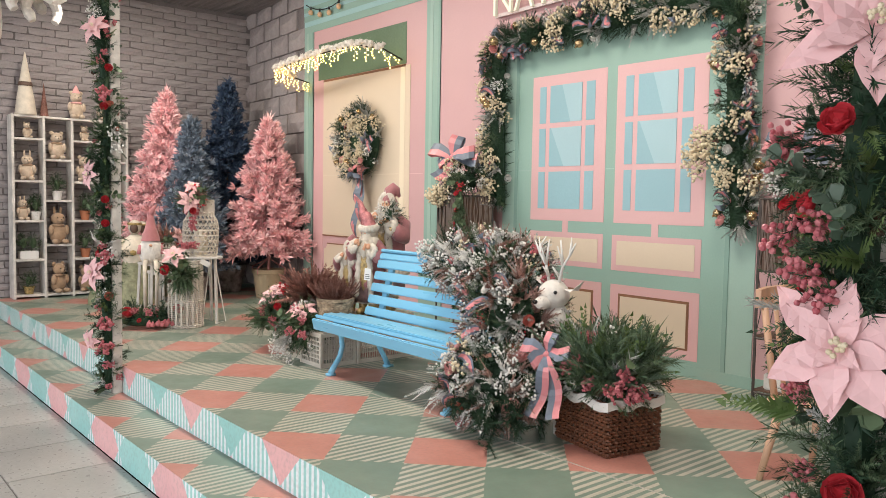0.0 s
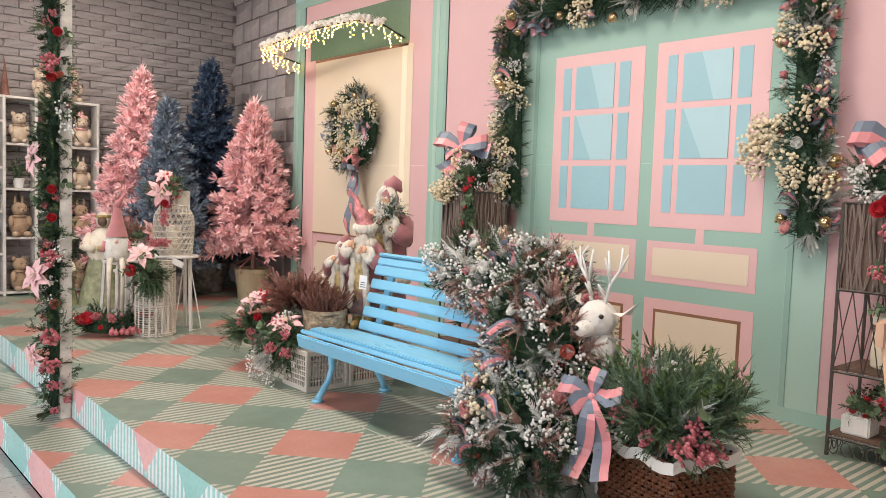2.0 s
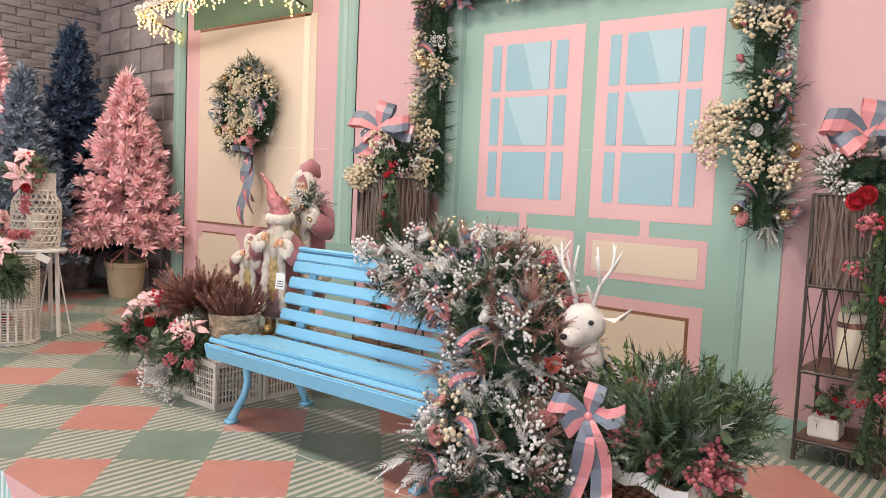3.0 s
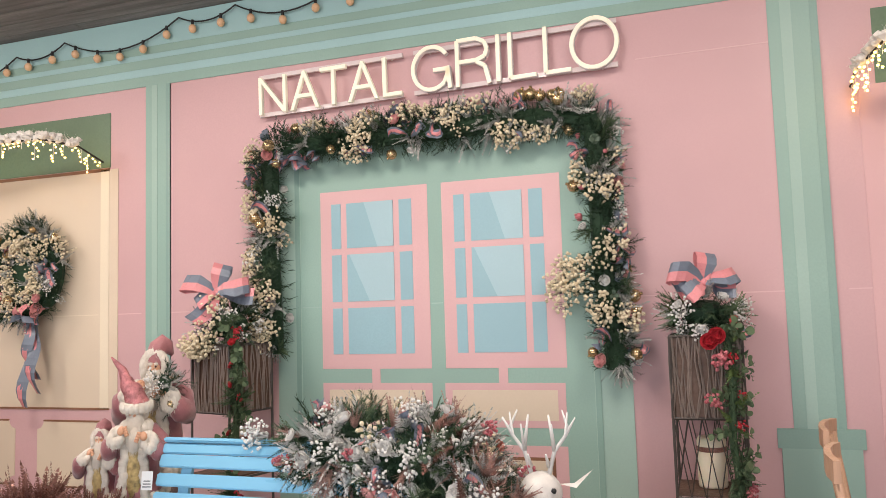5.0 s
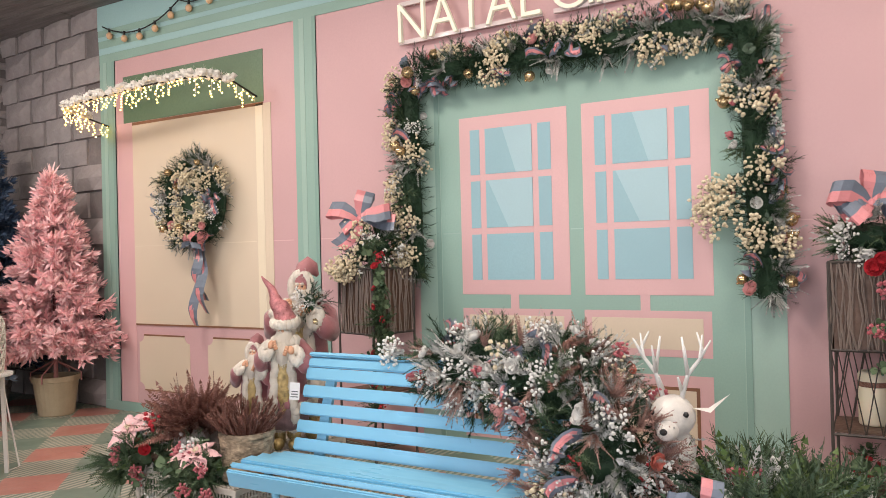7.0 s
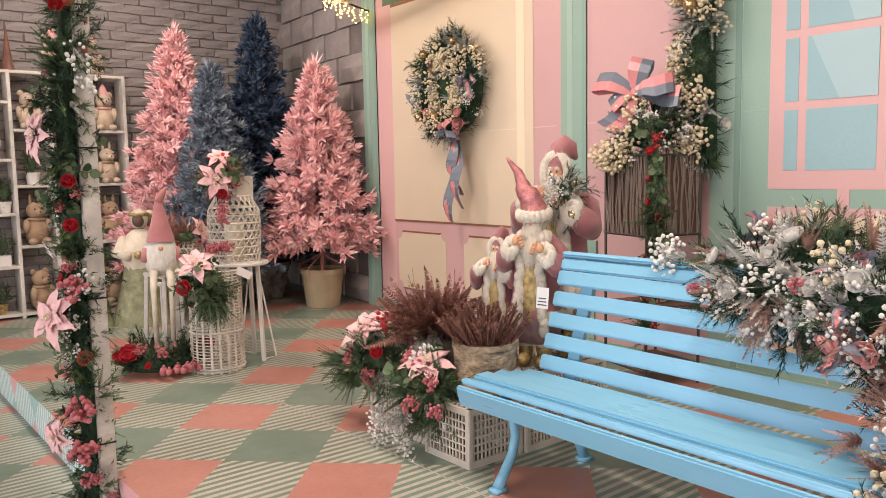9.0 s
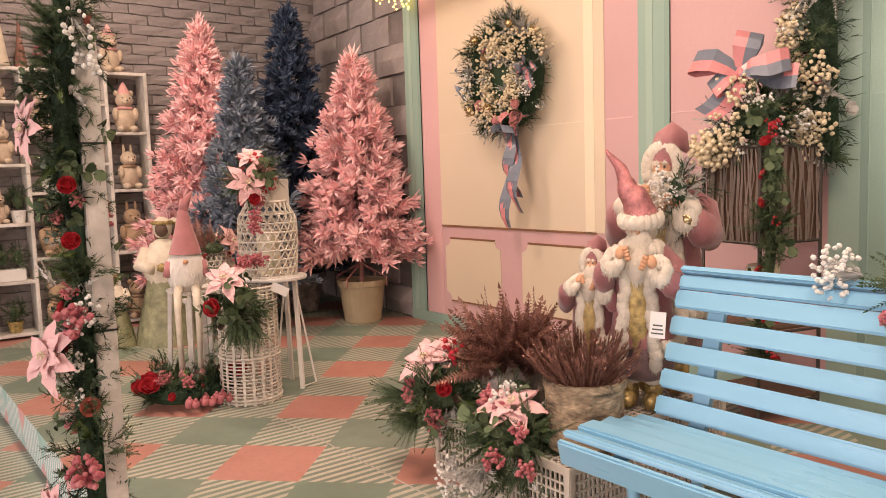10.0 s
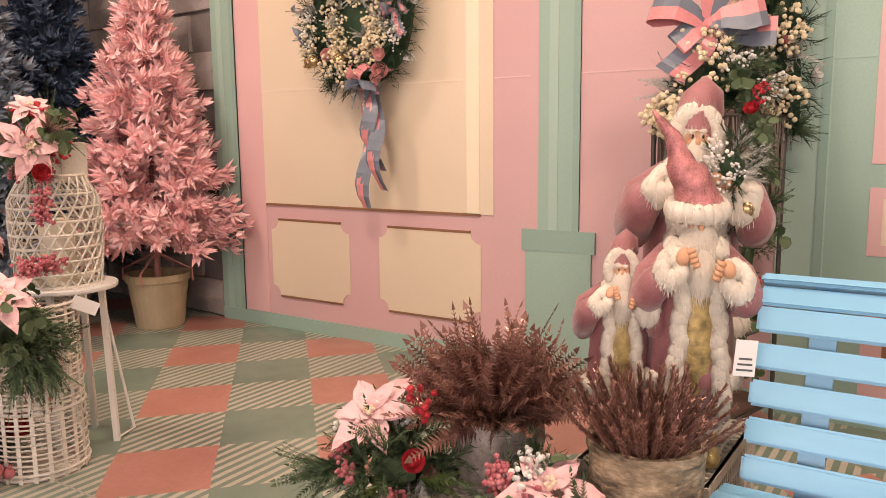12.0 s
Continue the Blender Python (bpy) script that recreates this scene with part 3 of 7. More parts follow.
me = Mesh().box(XMIN, FAR + 0.012, 0, 5.4, FAR + 0.2, TOP + 0.1)
wall_north = solid("wall_north", me, MORTAR, "grey painted brick wall", "wall", "structure")
me = Mesh().box(XMIN - 0.2, YMIN - 0.2, -0.12, 5.4, YMIN, TOP + 0.1)
solid("wall_south", me, PLAIN_WALL, "plain plaster wall", "wall", "structure")
# shop front wall with a wide opening
me = Mesh()
me.box(XMIN - 0.2, YMIN, -0.12, XMIN, FAR + 0.1, 0.35).box(XMIN - 0.2, YMIN, 3.85, XMIN, FAR + 0.1, TOP + 0.1)
for y0, y1 in ((YMIN, YMIN + 0.5), (FAR - 0.4, FAR + 0.1)):
    me.box(XMIN - 0.2, y0, 0.35, XMIN, y1, 3.85)
solid("wall_west", me, PLAIN_WALL, "plain shop wall with a wide window opening", "wall", "structure")

# ceiling of weathered planks
me = Mesh()
w = 0.19
k = 0
x = XMIN - 0.1
while x < 5.3:
    y = YMIN - R.uniform(0, 2.4)
    while y < FAR + 0.1:
        ln = R.uniform(1.8, 3.2)
        dz = R.uniform(0, 0.006)
        me.box(x + 0.004, max(y, YMIN - 0.1) + 0.003, TOP + dz, x + w - 0.004, min(y + ln, FAR + 0.15) - 0.003, TOP + 0.03)
        y += ln
    x += w
me.box(XMIN - 0.2, YMIN - 0.2, TOP + 0.03, 5.4, FAR + 0.2, TOP + 0.2)
solid("ceiling", me, PLANK, "ceiling of weathered grey wood planks", "ceiling", "structure")

# ---- furniture of the stage ----
def bench():
    b = thing("garden_bench", (0, 0, 0), "light blue painted slatted wooden garden bench", "bench")
    y0, y1 = 3.10, 4.735

    def slat(name, x, z, w, h, ang):
        me = Mesh().box(-w / 2, y0, -h / 2, w / 2, y1 if name == "seat_slat" else y1 - 0.035, h / 2, 0.007)
        ob = part(name, me, BENCH_BLUE, b)
        ob.matrix_basis = pose(x, 0, z, 0, ang, 0)

    # seat: a rolled front edge, a shallow dip, then the curve up into the back
    for x, z, w, a in ((2.838, 0.752, 0.084, 76), (2.880, 0.800, 0.072, 16), (2.952, 0.809, 0.080, -2), (3.033, 0.799, 0.081, -9), (3.114, 0.785, 0.081, -9), (3.194, 0.776, 0.078, -2)):
        slat("seat_slat", x, z, w, 0.024, a)
    for i in range(5):
        slat("back_slat", 3.268 + 0.028 * i, 0.822 + 0.087 * i, 0.022, 0.064, 17)
    slat("top_slat", 3.402, 1.226, 0.022, 0.050, 22)
    slat("top_rail", 3.425, 1.262, 0.055, 0.024, 28)
    for y in (4.55, 3.28):
        me = Mesh()
        me.tube([(2.868, y, 0.415), (2.895, y, 0.455), (2.945, y, 0.53), (2.965, y, 0.60), (2.955, y, 0.68), (2.90, y, 0.755), (2.93, y, 0.775)], [0.024, 0.021, 0.019, 0.019, 0.021, 0.024, 0.016], 10)
        me.beam((2.84, y, 0.409), (2.90, y, 0.409), 0.045, 0.018)
        part("front_leg", me, BENCH_BLUE, b, smooth=True)
        me = Mesh()
        me.tube([(3.37, y, 0.415), (3.345, y, 0.47), (3.29, y, 0.56), (3.265, y, 0.65), (3.255, y, 0.755)], [0.023, 0.020, 0.018, 0.019, 0.021], 10)
        me.beam((3.34, y, 0.409), (3.41, y, 0.409), 0.045, 0.018)
        part("rear_leg", me, BENCH_BLUE, b, smooth=True)
        part("seat_support", Mesh().tube([(2.88, y, 0.762), (2.96, y, 0.780), (3.08, y, 0.765), (3.19, y, 0.752), (3.265, y, 0.765)], 0.015, 6), BENCH_BLUE, b, smooth=True)
        part("back_support", Mesh().beam((3.283, y, 0.75), (3.432, y, 1.245), 0.06, 0.02, (1, 0, 0)), BENCH_BLUE, b)
    return b


bench()


def fir(name, at, height, radius, needles, trunk, seed, label, dens=1.0, base=0.32, tuft=0.05):
    """An artificial fir: a trunk and whorls of branches with short tufts of needles."""
    t = thing(name, at, label, "christmas tree", "artificial firs")
    rng = random.Random(seed)
    me = Mesh().tube([(0, 0, 0.1), (0.005, 0, height * 0.5), (0, 0, height)], [0.022, 0.016, 0.005], 7)
    part("trunk", me, trunk, t)
    me = Mesh()
    z = base
    while z < height - 0.02:
        f = (z - base) / (height - base)
        r = radius * (1 - f) ** 0.9 + 0.035
        n = max(4, int((5 + 9 * (1 - f)) * dens))
        off = rng.uniform(0, 6)
        for i in range(n):
            ang = off + i * math.tau / n + rng.uniform(-0.25, 0.25)
            ln = r * rng.uniform(0.72, 1.1)
            rise = -0.1 + 0.75 * f + rng.uniform(-0.15, 0.15)
            d = unit((math.cos(ang), math.sin(ang), rise))
            p0 = Vector((0, 0, z))
            me.tube([p0, p0 + d * ln], [0.004, 0.002], 3, False)
            k = max(3, int(ln / 0.050))
            for j in range(k):
                g = (j + 0.35 + 0.65 * rng.random()) / k
                q = p0 + d * ln * (0.30 + 0.70 * g) + rand_dir(rng) * 0.025
                td = unit(d * (0.5 + 0.8 * g) + rand_dir(rng) * 0.75 + Vector((0, 0, 0.25)))
                tl = tuft * rng.uniform(0.75, 1.2)
                a, b = basis(td)
                for w in range(9):
                    an = w * math.tau / 9 + rng.random() * 0.5
                    o = a * math.cos(an) + b * math.sin(an)
                    lean = rng.uniform(0.7, 1.5) if w % 3 else rng.uniform(0.0, 0.4)
                    me.leaf(q, unit(td + o * lean), unit(o.cross(td)), tl, tuft * 0.32, 0.10)
        z += 0.052 + 0.028 * (1 - f)
    for w in range(26):
        me.blade((0, 0, height - 0.05 + w * 0.004), unit(rand_dir(rng, 0.1) + Vector((0, 0, 0.7))), rand_dir(rng), tuft * 1.4, tuft * 0.35)
    part("crown", me, needles, t)
    return t


def pot(t, r0, r1, h, mat, name="pot", z=0.0, at=(0, 0)):
    me = Mesh().lathe([(0.0, z), (r0 * 0.96, z), (r0, z + 0.01), (r1 * 0.97, z + h * 0.86), (r1 * 1.04, z + h * 0.87), (r1 * 1.05, z + h), (r1 * 0.95, z + h), (r1 * 0.9, z + h * 0.8), (0, z + h * 0.78)], (at[0], at[1], 0), 28)
    return part(name, me, mat, t, smooth=False)


FIR_TRUNK = surface("pink_trunk_wrap", (0.50, 0.22, 0.20), 0.7, vary=0.2)
t = fir("pink_fir", (4.56, 8.72, Z2), 2.17, 0.57, PINK_FIR, FIR_TRUNK, 11, "pink artificial fir in a beige clay pot", base=0.62, tuft=0.098)
pot(t, 0.155, 0.20, 0.36, CLAY)
me = Mesh()
for k in range(4):
    a = k * math.tau / 4 + 0.5
    o = Vector((math.cos(a), math.sin(a), 0))
    me.tube([Vector((0, 0, 0.50)), o * 0.12 + Vector((0, 0, 0.44)), o * 0.24 + Vector((0, 0, 0.385)), o * 0.24 + Vector((0, 0, 0.31))], 0.007, 5)
part("stand", me, FIR_TRUNK, t)
t = fir("pink_fir", (3.58, 9.55, Z2), 2.48, 0.58, PINK_FIR, FIR_TRUNK, 12, "tall pink artificial fir", base=0.55, tuft=0.092)
pot(t, 0.15, 0.20, 0.36, CLAY)
t = fir("grey_blue_fir", (3.66, 8.95, Z2), 2.12, 0.44, GREY_FIR, DARK_WOOD, 13, "grey blue frosted artificial fir", base=0.5, tuft=0.085)
pot(t, 0.15, 0.2, 0.3, GREY_STONE)
t = fir("dark_blue_fir", (4.43, 9.62, Z2), 2.72, 0.62, BLUE_FIR, DARK_WOOD, 14, "dark blue artificial fir", base=0.5, tuft=0.085)
pot(t, 0.17, 0.24, 0.36, GREY_STONE)


def cubby():
    s = thing("cubby_shelf", (0, 0, Z2), "whitewashed wooden cubby shelf full of plush animals", "shelf")
    xs = [1.98, 2.315, 2.63, 2.95, 3.28]
    y0, y1, w = 10.08, 10.31, 0.028
    for i, x in enumerate(xs):
        part("upright", Mesh().box(x - w / 2, y0, 0.0, x + w / 2, y1, 2.18, 0.003), WHITE_WOOD, s)
    levels = []
    for i in range(4):
        zs = [0.035, 0.46, 0.925, 1.40, 1.90] if i % 2 == 0 else [0.035, 0.635, 1.17, 1.66]
        for z in zs + [2.165]:
            part("shelf_board", Mesh().box(xs[i] + w / 2, y0 + 0.004, z - 0.013, xs[i + 1] - w / 2, y1, z + 0.013, 0.003), WHITE_WOOD, s)
        levels.append([Z2 + z + 0.0135 for z in zs])
    return xs, levels


SHELF_X, SHELF_Z = cubby()


def post(at, label):
    p = thing("garland_post", at, label, "post", "garland posts")
    part("shaft", Mesh().box(-0.033, -0.033, 0, 0.033, 0.033, TOP - at[2], 0.004), WHITE_WOOD, p)
    for z in (0.35, 0.95, 1.55, 2.1, 2.7):
        part("cable_tie", Mesh().box(-0.036, -0.036, z, 0.036, 0.036, z + 0.006), BLACK, p)
    return p


POST_L, POST_R = (1.770, 5.74, Z1), (1.845, 0.56, Z2)
post(POST_L, "white square post wrapped with a garland")
post(POST_R, "white square post wrapped with a garland")


for sx, sy in SPOTS:
    lamp = thing("ceiling_downlight", (sx, sy, TOP - 0.03), "small white round ceiling downlight", "ceiling light", "downlights")
    part("ring", Mesh().lathe([(0.27, 0.0), (0.30, 0.0), (0.30, 0.029), (0.27, 0.029), (0.27, 0.0)], n=32), WHITE_METAL, lamp)

# ---- sprigs, flowers and bows: each built once, along +z ----
def variants(n, make):
    return [make(random.Random(100 + 17 * k)) for k in range(n)]


def mk_pine(mat, length=0.16, needle=0.045, twigs=4):
    def make(rng):
        me = Mesh()
        me.pine((0, 0, 0), (0, 0, 1), length, needle, rng, 40, 0.004)
        for k in range(twigs):
            me.pine((0, 0, length * (0.15 + 0.18 * k)), unit(Vector((rng.uniform(-1, 1), rng.uniform(-1, 1), 1.0))), length * 0.55, needle * 0.85, rng, 22, 0.004)
        return me.data("pine_sprig", [mat])
    return variants(3, make)


def mk_spike(mat):
    """A heather stalk: a close plume of short leaves."""
    def make(rng):
        me = Mesh().tube([(0, 0, 0), (0.004, 0, 0.12), (0, 0, 0.24)], 0.0025, 5, False)
        me.pine((0, 0, 0.04), (0, 0, 1), 0.20, 0.020, rng, 140, 0.0055)
        return me.data("heather_stalk", [mat])
    return variants(4, make)


def mk_frond(mat, length=0.22, leaf=0.05, fronds=3, width=0.3, name="frond", stem=0.002, pairs=10, spread=0.9):
    def make(rng):
        me = Mesh()
        for k in range(fronds):
            me.frond((0, 0, 0), unit(Vector((rng.uniform(-0.6, 0.6), rng.uniform(-0.6, 0.6), 1))), length * rng.uniform(0.75, 1.1), leaf, rng, pairs, width, rng.uniform(0, 0.5), stem, spread)
        return me.data(name, [mat])
    return variants(3, make)


def mk_berry(mat, stem_mat, size=0.009, count=16, reach=0.13, name="berry_spray", tight=1.0):
    def make(rng):
        me = Mesh()
        for k in range(count):
            q = Vector((rng.uniform(-0.055, 0.055) * tight, rng.uniform(-0.055, 0.055) * tight, reach * rng.uniform(0.3, 1.0)))
            me.slot = 0
            me.ball(q, size * rng.uniform(0.8, 1.2))
            me.slot = 1
            me.blade(Vector((0, 0, q.z * 0.2)), unit(q), basis(q)[0], q.length, 0.004)
        return me.data(name, [mat, stem_mat])
    return variants(3, make)


def mk_round_leaf(mat, size=0.05, count=9, length=0.2, name="eucalyptus_sprig"):
    def make(rng):
        me = Mesh()
        for k in range(count):
            ang = k * 2.4
            d = unit(Vector((math.cos(ang), math.sin(ang), 0.5)))
            s = unit(d.cross(Vector((0, 0, 1))))
            p = Vector((0, 0, length * k / count))
            nrm = d.cross(s)
            n = 8
            w = size * rng.uniform(0.7, 1.1)
            vs = [p + d * w * (0.55 + 0.55 * math.cos(a)) + s * w * 0.5 * math.sin(a) + nrm * w * 0.12 * math.cos(2 * a) for a in [i * math.tau / n for i in range(n)]]
            me.add(vs, [tuple(range(n))])
        me.tube([(0, 0, 0), (0, 0, length)], 0.002, 4, False)
        return me.data(name, [mat])
    return variants(2, make)


def petal(me, d, side, length, width, cup, round_tip=False):
    """A petal from the flower's middle with a raised rib and wavy rim; all petals of a flower join in one point."""
    d, side = unit(d), unit(side)
    nrm = side.cross(d)
    if round_tip:
        rows = [(0.25, 0.70), (0.5, 1.0), (0.75, 0.95), (0.92, 0.65), (1.0, 0.30)]
    else:
        rows = [(0.18, 0.50), (0.38, 0.95), (0.55, 1.0), (0.74, 0.66), (0.88, 0.32), (1.0, 0.02)]
    if not me.v:
        me.v.append((0, 0, 0))
    n = len(me.v)
    for i, (f, w) in enumerate(rows):
        c = d * length * f + nrm * (cup * math.sin(f * 2.6) * length - (0.0 if round_tip else 0.25) * length * f * f)
        wave = 0.02 * length * (1 if i % 2 else -1)
        me.v += [tuple(c - side * width * w / 2 + nrm * (0.035 * length + wave)), tuple(c), tuple(c + side * width * w / 2 + nrm * (0.035 * length - wave))]
    fs = [(0, n + 1, n), (0, n + 2, n + 1)]
    fs += [q for i in range(len(rows) - 1) for q in ((n + 3 * i, n + 3 * i + 1, n + 3 * i + 4, n + 3 * i + 3), (n + 3 * i + 1, n + 3 * i + 2, n + 3 * i + 5, n + 3 * i + 4))]
    me.f += fs
    me.s += [me.slot] * len(fs)


def mk_poinsettia(mat, heart, r=0.17):
    def make(rng):
        me = Mesh()
        for ring, (n, k, lift) in enumerate(((6, 1.0, 0.10), (5, 0.72, 0.35), (4, 0.45, 0.7))):
            for i in range(n):
                a = (i + 0.5 * ring) * math.tau / n + rng.uniform(-0.2, 0.2)
                d = unit(Vector((math.cos(a), math.sin(a), lift + rng.uniform(-0.08, 0.12))))
                petal(me, d, unit(d.cross(Vector((0, 0, 1)))), r * k * rng.uniform(0.85, 1.1), r * k * 0.47, 0.08)
        me.slot = 1
        for i in range(9):
            me.ball((rng.uniform(-0.02, 0.02), rng.uniform(-0.02, 0.02), 0.03 + rng.uniform(0, 0.012)), 0.007)
        return me.data("poinsettia", [mat, heart])
    return variants(2, make)


def mk_rose(mat, leaf, r=0.04):
    def make(rng):
        me = Mesh()
        for ring in range(4):
            n = 3 + ring
            for i in range(n):
                a = (i + 0.37 * ring) * math.tau / n + rng.uniform(-0.15, 0.15)
                d = unit(Vector((math.cos(a), math.sin(a), 3.2 - ring * 0.75)))
                petal(me, d, unit(d.cross(Vector((0, 0, 1)))), r * (1.0 + 0.14 * ring), r * 1.25, -0.24, True)
        me.slot = 1
        for i in range(3):
            a = i * math.tau / 3
            d = unit(Vector((math.cos(a), math.sin(a), 0.1)))
            me.leaf((0, 0, 0), d, d.cross(Vector((0, 0, 1))), r * 1.3, r * 0.6)
        return me.data("rose", [mat, leaf])
    return variants(2, make)


def mk_cone():
    me = Mesh()
    for ring in range(6):
        n = 8 - ring // 2
        for i in range(n):
            a = (i + 0.5 * ring) * math.tau / n
            r = 0.026 * math.sin(0.6 + ring * 0.42)
            d = unit(Vector((math.cos(a), math.sin(a), 0.7)))
            me.leaf((0, 0, 0.011 * ring), d, d.cross(Vector((0, 0, 1))), r + 0.008, 0.016, -0.2)
    return [me.data("pine_cone", [CONE])]


def mk_bauble(mat, r=0.035):
    me = Mesh().blob((0, 0, r), r, r, r, 14, 9)
    me.tube([(0, 0, 2 * r - 0.002), (0, 0, 2 * r + 0.01)], 0.008, 8)
    return [me.data("bauble", [mat], True)]


def mk_loop_ribbon(length=0.10, width=0.045):
    """A short curled end of two-coloured ribbon."""
    def make(rng):
        me = Mesh()
        pts = [Vector((0.03 * math.sin(f * 5 + rng.random()), 0.02 * math.sin(f * 4), f * length)) for f in [i / 6 for i in range(7)]]
        me.ribbon(pts, width, [Vector((math.cos(i * 0.4), math.sin(i * 0.4), 0)) for i in range(7)])
        me.slot = 1
        me.ribbon([p + Vector((0.003, 0.003, 0.0)) for p in pts], width * 0.45, [Vector((math.cos(i * 0.4), math.sin(i * 0.4), 0)) for i in range(7)])
        return me.data("ribbon_curl", [RIB_GREY, RIB_PINK])
    return variants(2, make)


LIB = {
    "pine_sprig": mk_pine(GREEN), "dark_pine_sprig": mk_pine(DARK_GREEN, 0.15, 0.04, 5), "frost_pine_sprig": mk_pine(FROST, 0.11, 0.036, 3),
    "cedar_frond": mk_frond(GREEN, 0.17, 0.036, 5, 0.30, "cedar_frond", 0.002, 16), "fresh_frond": mk_frond(FRESH_GREEN, 0.15, 0.04, 3, 0.42, "fresh_frond"),
    "frosted_frond": mk_frond(FROST, 0.14, 0.036, 4, 0.42, "frosted_frond", 0.003, 11), "snowy_frond": mk_frond(SNOW_BERRY, 0.17, 0.045, 2, 0.40, "snowy_frond", 0.003, 10),
    "white_berry_spray": mk_berry(SNOW_BERRY, FROST, 0.0085, 22, 0.14), "cream_berry_spray": mk_berry(CREAM_BERRY, EUCALYPT, 0.0115, 22, 0.15, "cream_berry_spray", 1.3),
    "mauve_berry_sprig": mk_berry(MAUVE_BERRY, MAUVE_BERRY, 0.0085, 34, 0.085, "mauve_berry_sprig", 0.62),
    "red_berry_sprig": mk_berry(RED, RED, 0.009, 14, 0.09, "red_berry_sprig", 0.7),
    "eucalyptus_sprig": mk_round_leaf(EUCALYPT), "green_leaf_sprig": mk_round_leaf(GREEN, 0.06, 7, 0.16, "green_leaf_sprig"),
    "copper_sprig": mk_frond(COPPER_PALE, 0.13, 0.028, 8, 0.36, "copper_sprig", 0.003), "copper_frond": mk_frond(COPPER, 0.22, 0.046, 2, 0.40, "copper_frond", 0.003, 20, 1.6),
    "fern_frond": mk_frond(FERN, 0.25, 0.044, 3, 0.34, "fern_frond", 0.003, 24, 1.7),
    "copper_stalk": mk_spike(COPPER),
    "poinsettia": mk_poinsettia(POINSETTIA, CREAM_BERRY), "red_rose": mk_rose(RED, GREEN), "blush_rose": mk_rose(BLUSH, EUCALYPT), "coral_flower": mk_rose(CORAL, EUCALYPT, 0.045),
    "white_flower": mk_rose(SNOW_BERRY, FROST, 0.028), "pine_cone": mk_cone(), "gold_bauble": mk_bauble(GOLD), "pink_bauble": mk_bauble(MAUVE_BERRY, 0.022),
    "ribbon_curl": mk_loop_ribbon(),
}


def place(kind, parent, at, direction, scale, rng, roll=None):
    """One sprig or flower, its foot at at, pointing along direction, in the parent's coordinates."""
    ob = new(kind, rng.choice(LIB[kind]))
    ob.parent = parent
    if kind.endswith("_spray") or kind == "eucalyptus_sprig":
        tagged(ob, kind="stuff")
    q = unit(direction).to_track_quat("Z", "Y").to_matrix().to_4x4()
    ob.matrix_basis = Matrix.Translation(at) @ q @ Matrix.Rotation(rng.uniform(0, 6.28) if roll is None else roll, 4, "Z") @ Matrix.Scale(scale, 4)
    return ob


CLUMP = {"cream_berry_spray": 5, "white_berry_spray": 4, "frosted_frond": 3, "snowy_frond": 3, "dark_pine_sprig": 4, "copper_sprig": 7, "cedar_frond": 4, "mauve_berry_sprig": 2, "ribbon_curl": 3, "pine_sprig": 3}


def picks(mix, rng):
    """The kinds of a mix in clumps of like ones, each as often as its number says; the clumps are shuffled."""
    out = []
    for k, n in mix:
        c = CLUMP.get(k, 1)
        out += [(k, min(c, n - i)) for i in range(0, n, c)]
    rng.shuffle(out)
    return out


SIZE = {"copper_sprig": 1.08, "frosted_frond": 1.2, "ribbon_curl": 1.5, "gold_bauble": 1.3, "white_flower": 1.3, "blush_rose": 1.1, "eucalyptus_sprig": 0.75, "red_rose": 0.8, "coral_flower": 0.8, "cream_berry_spray": 1.05}


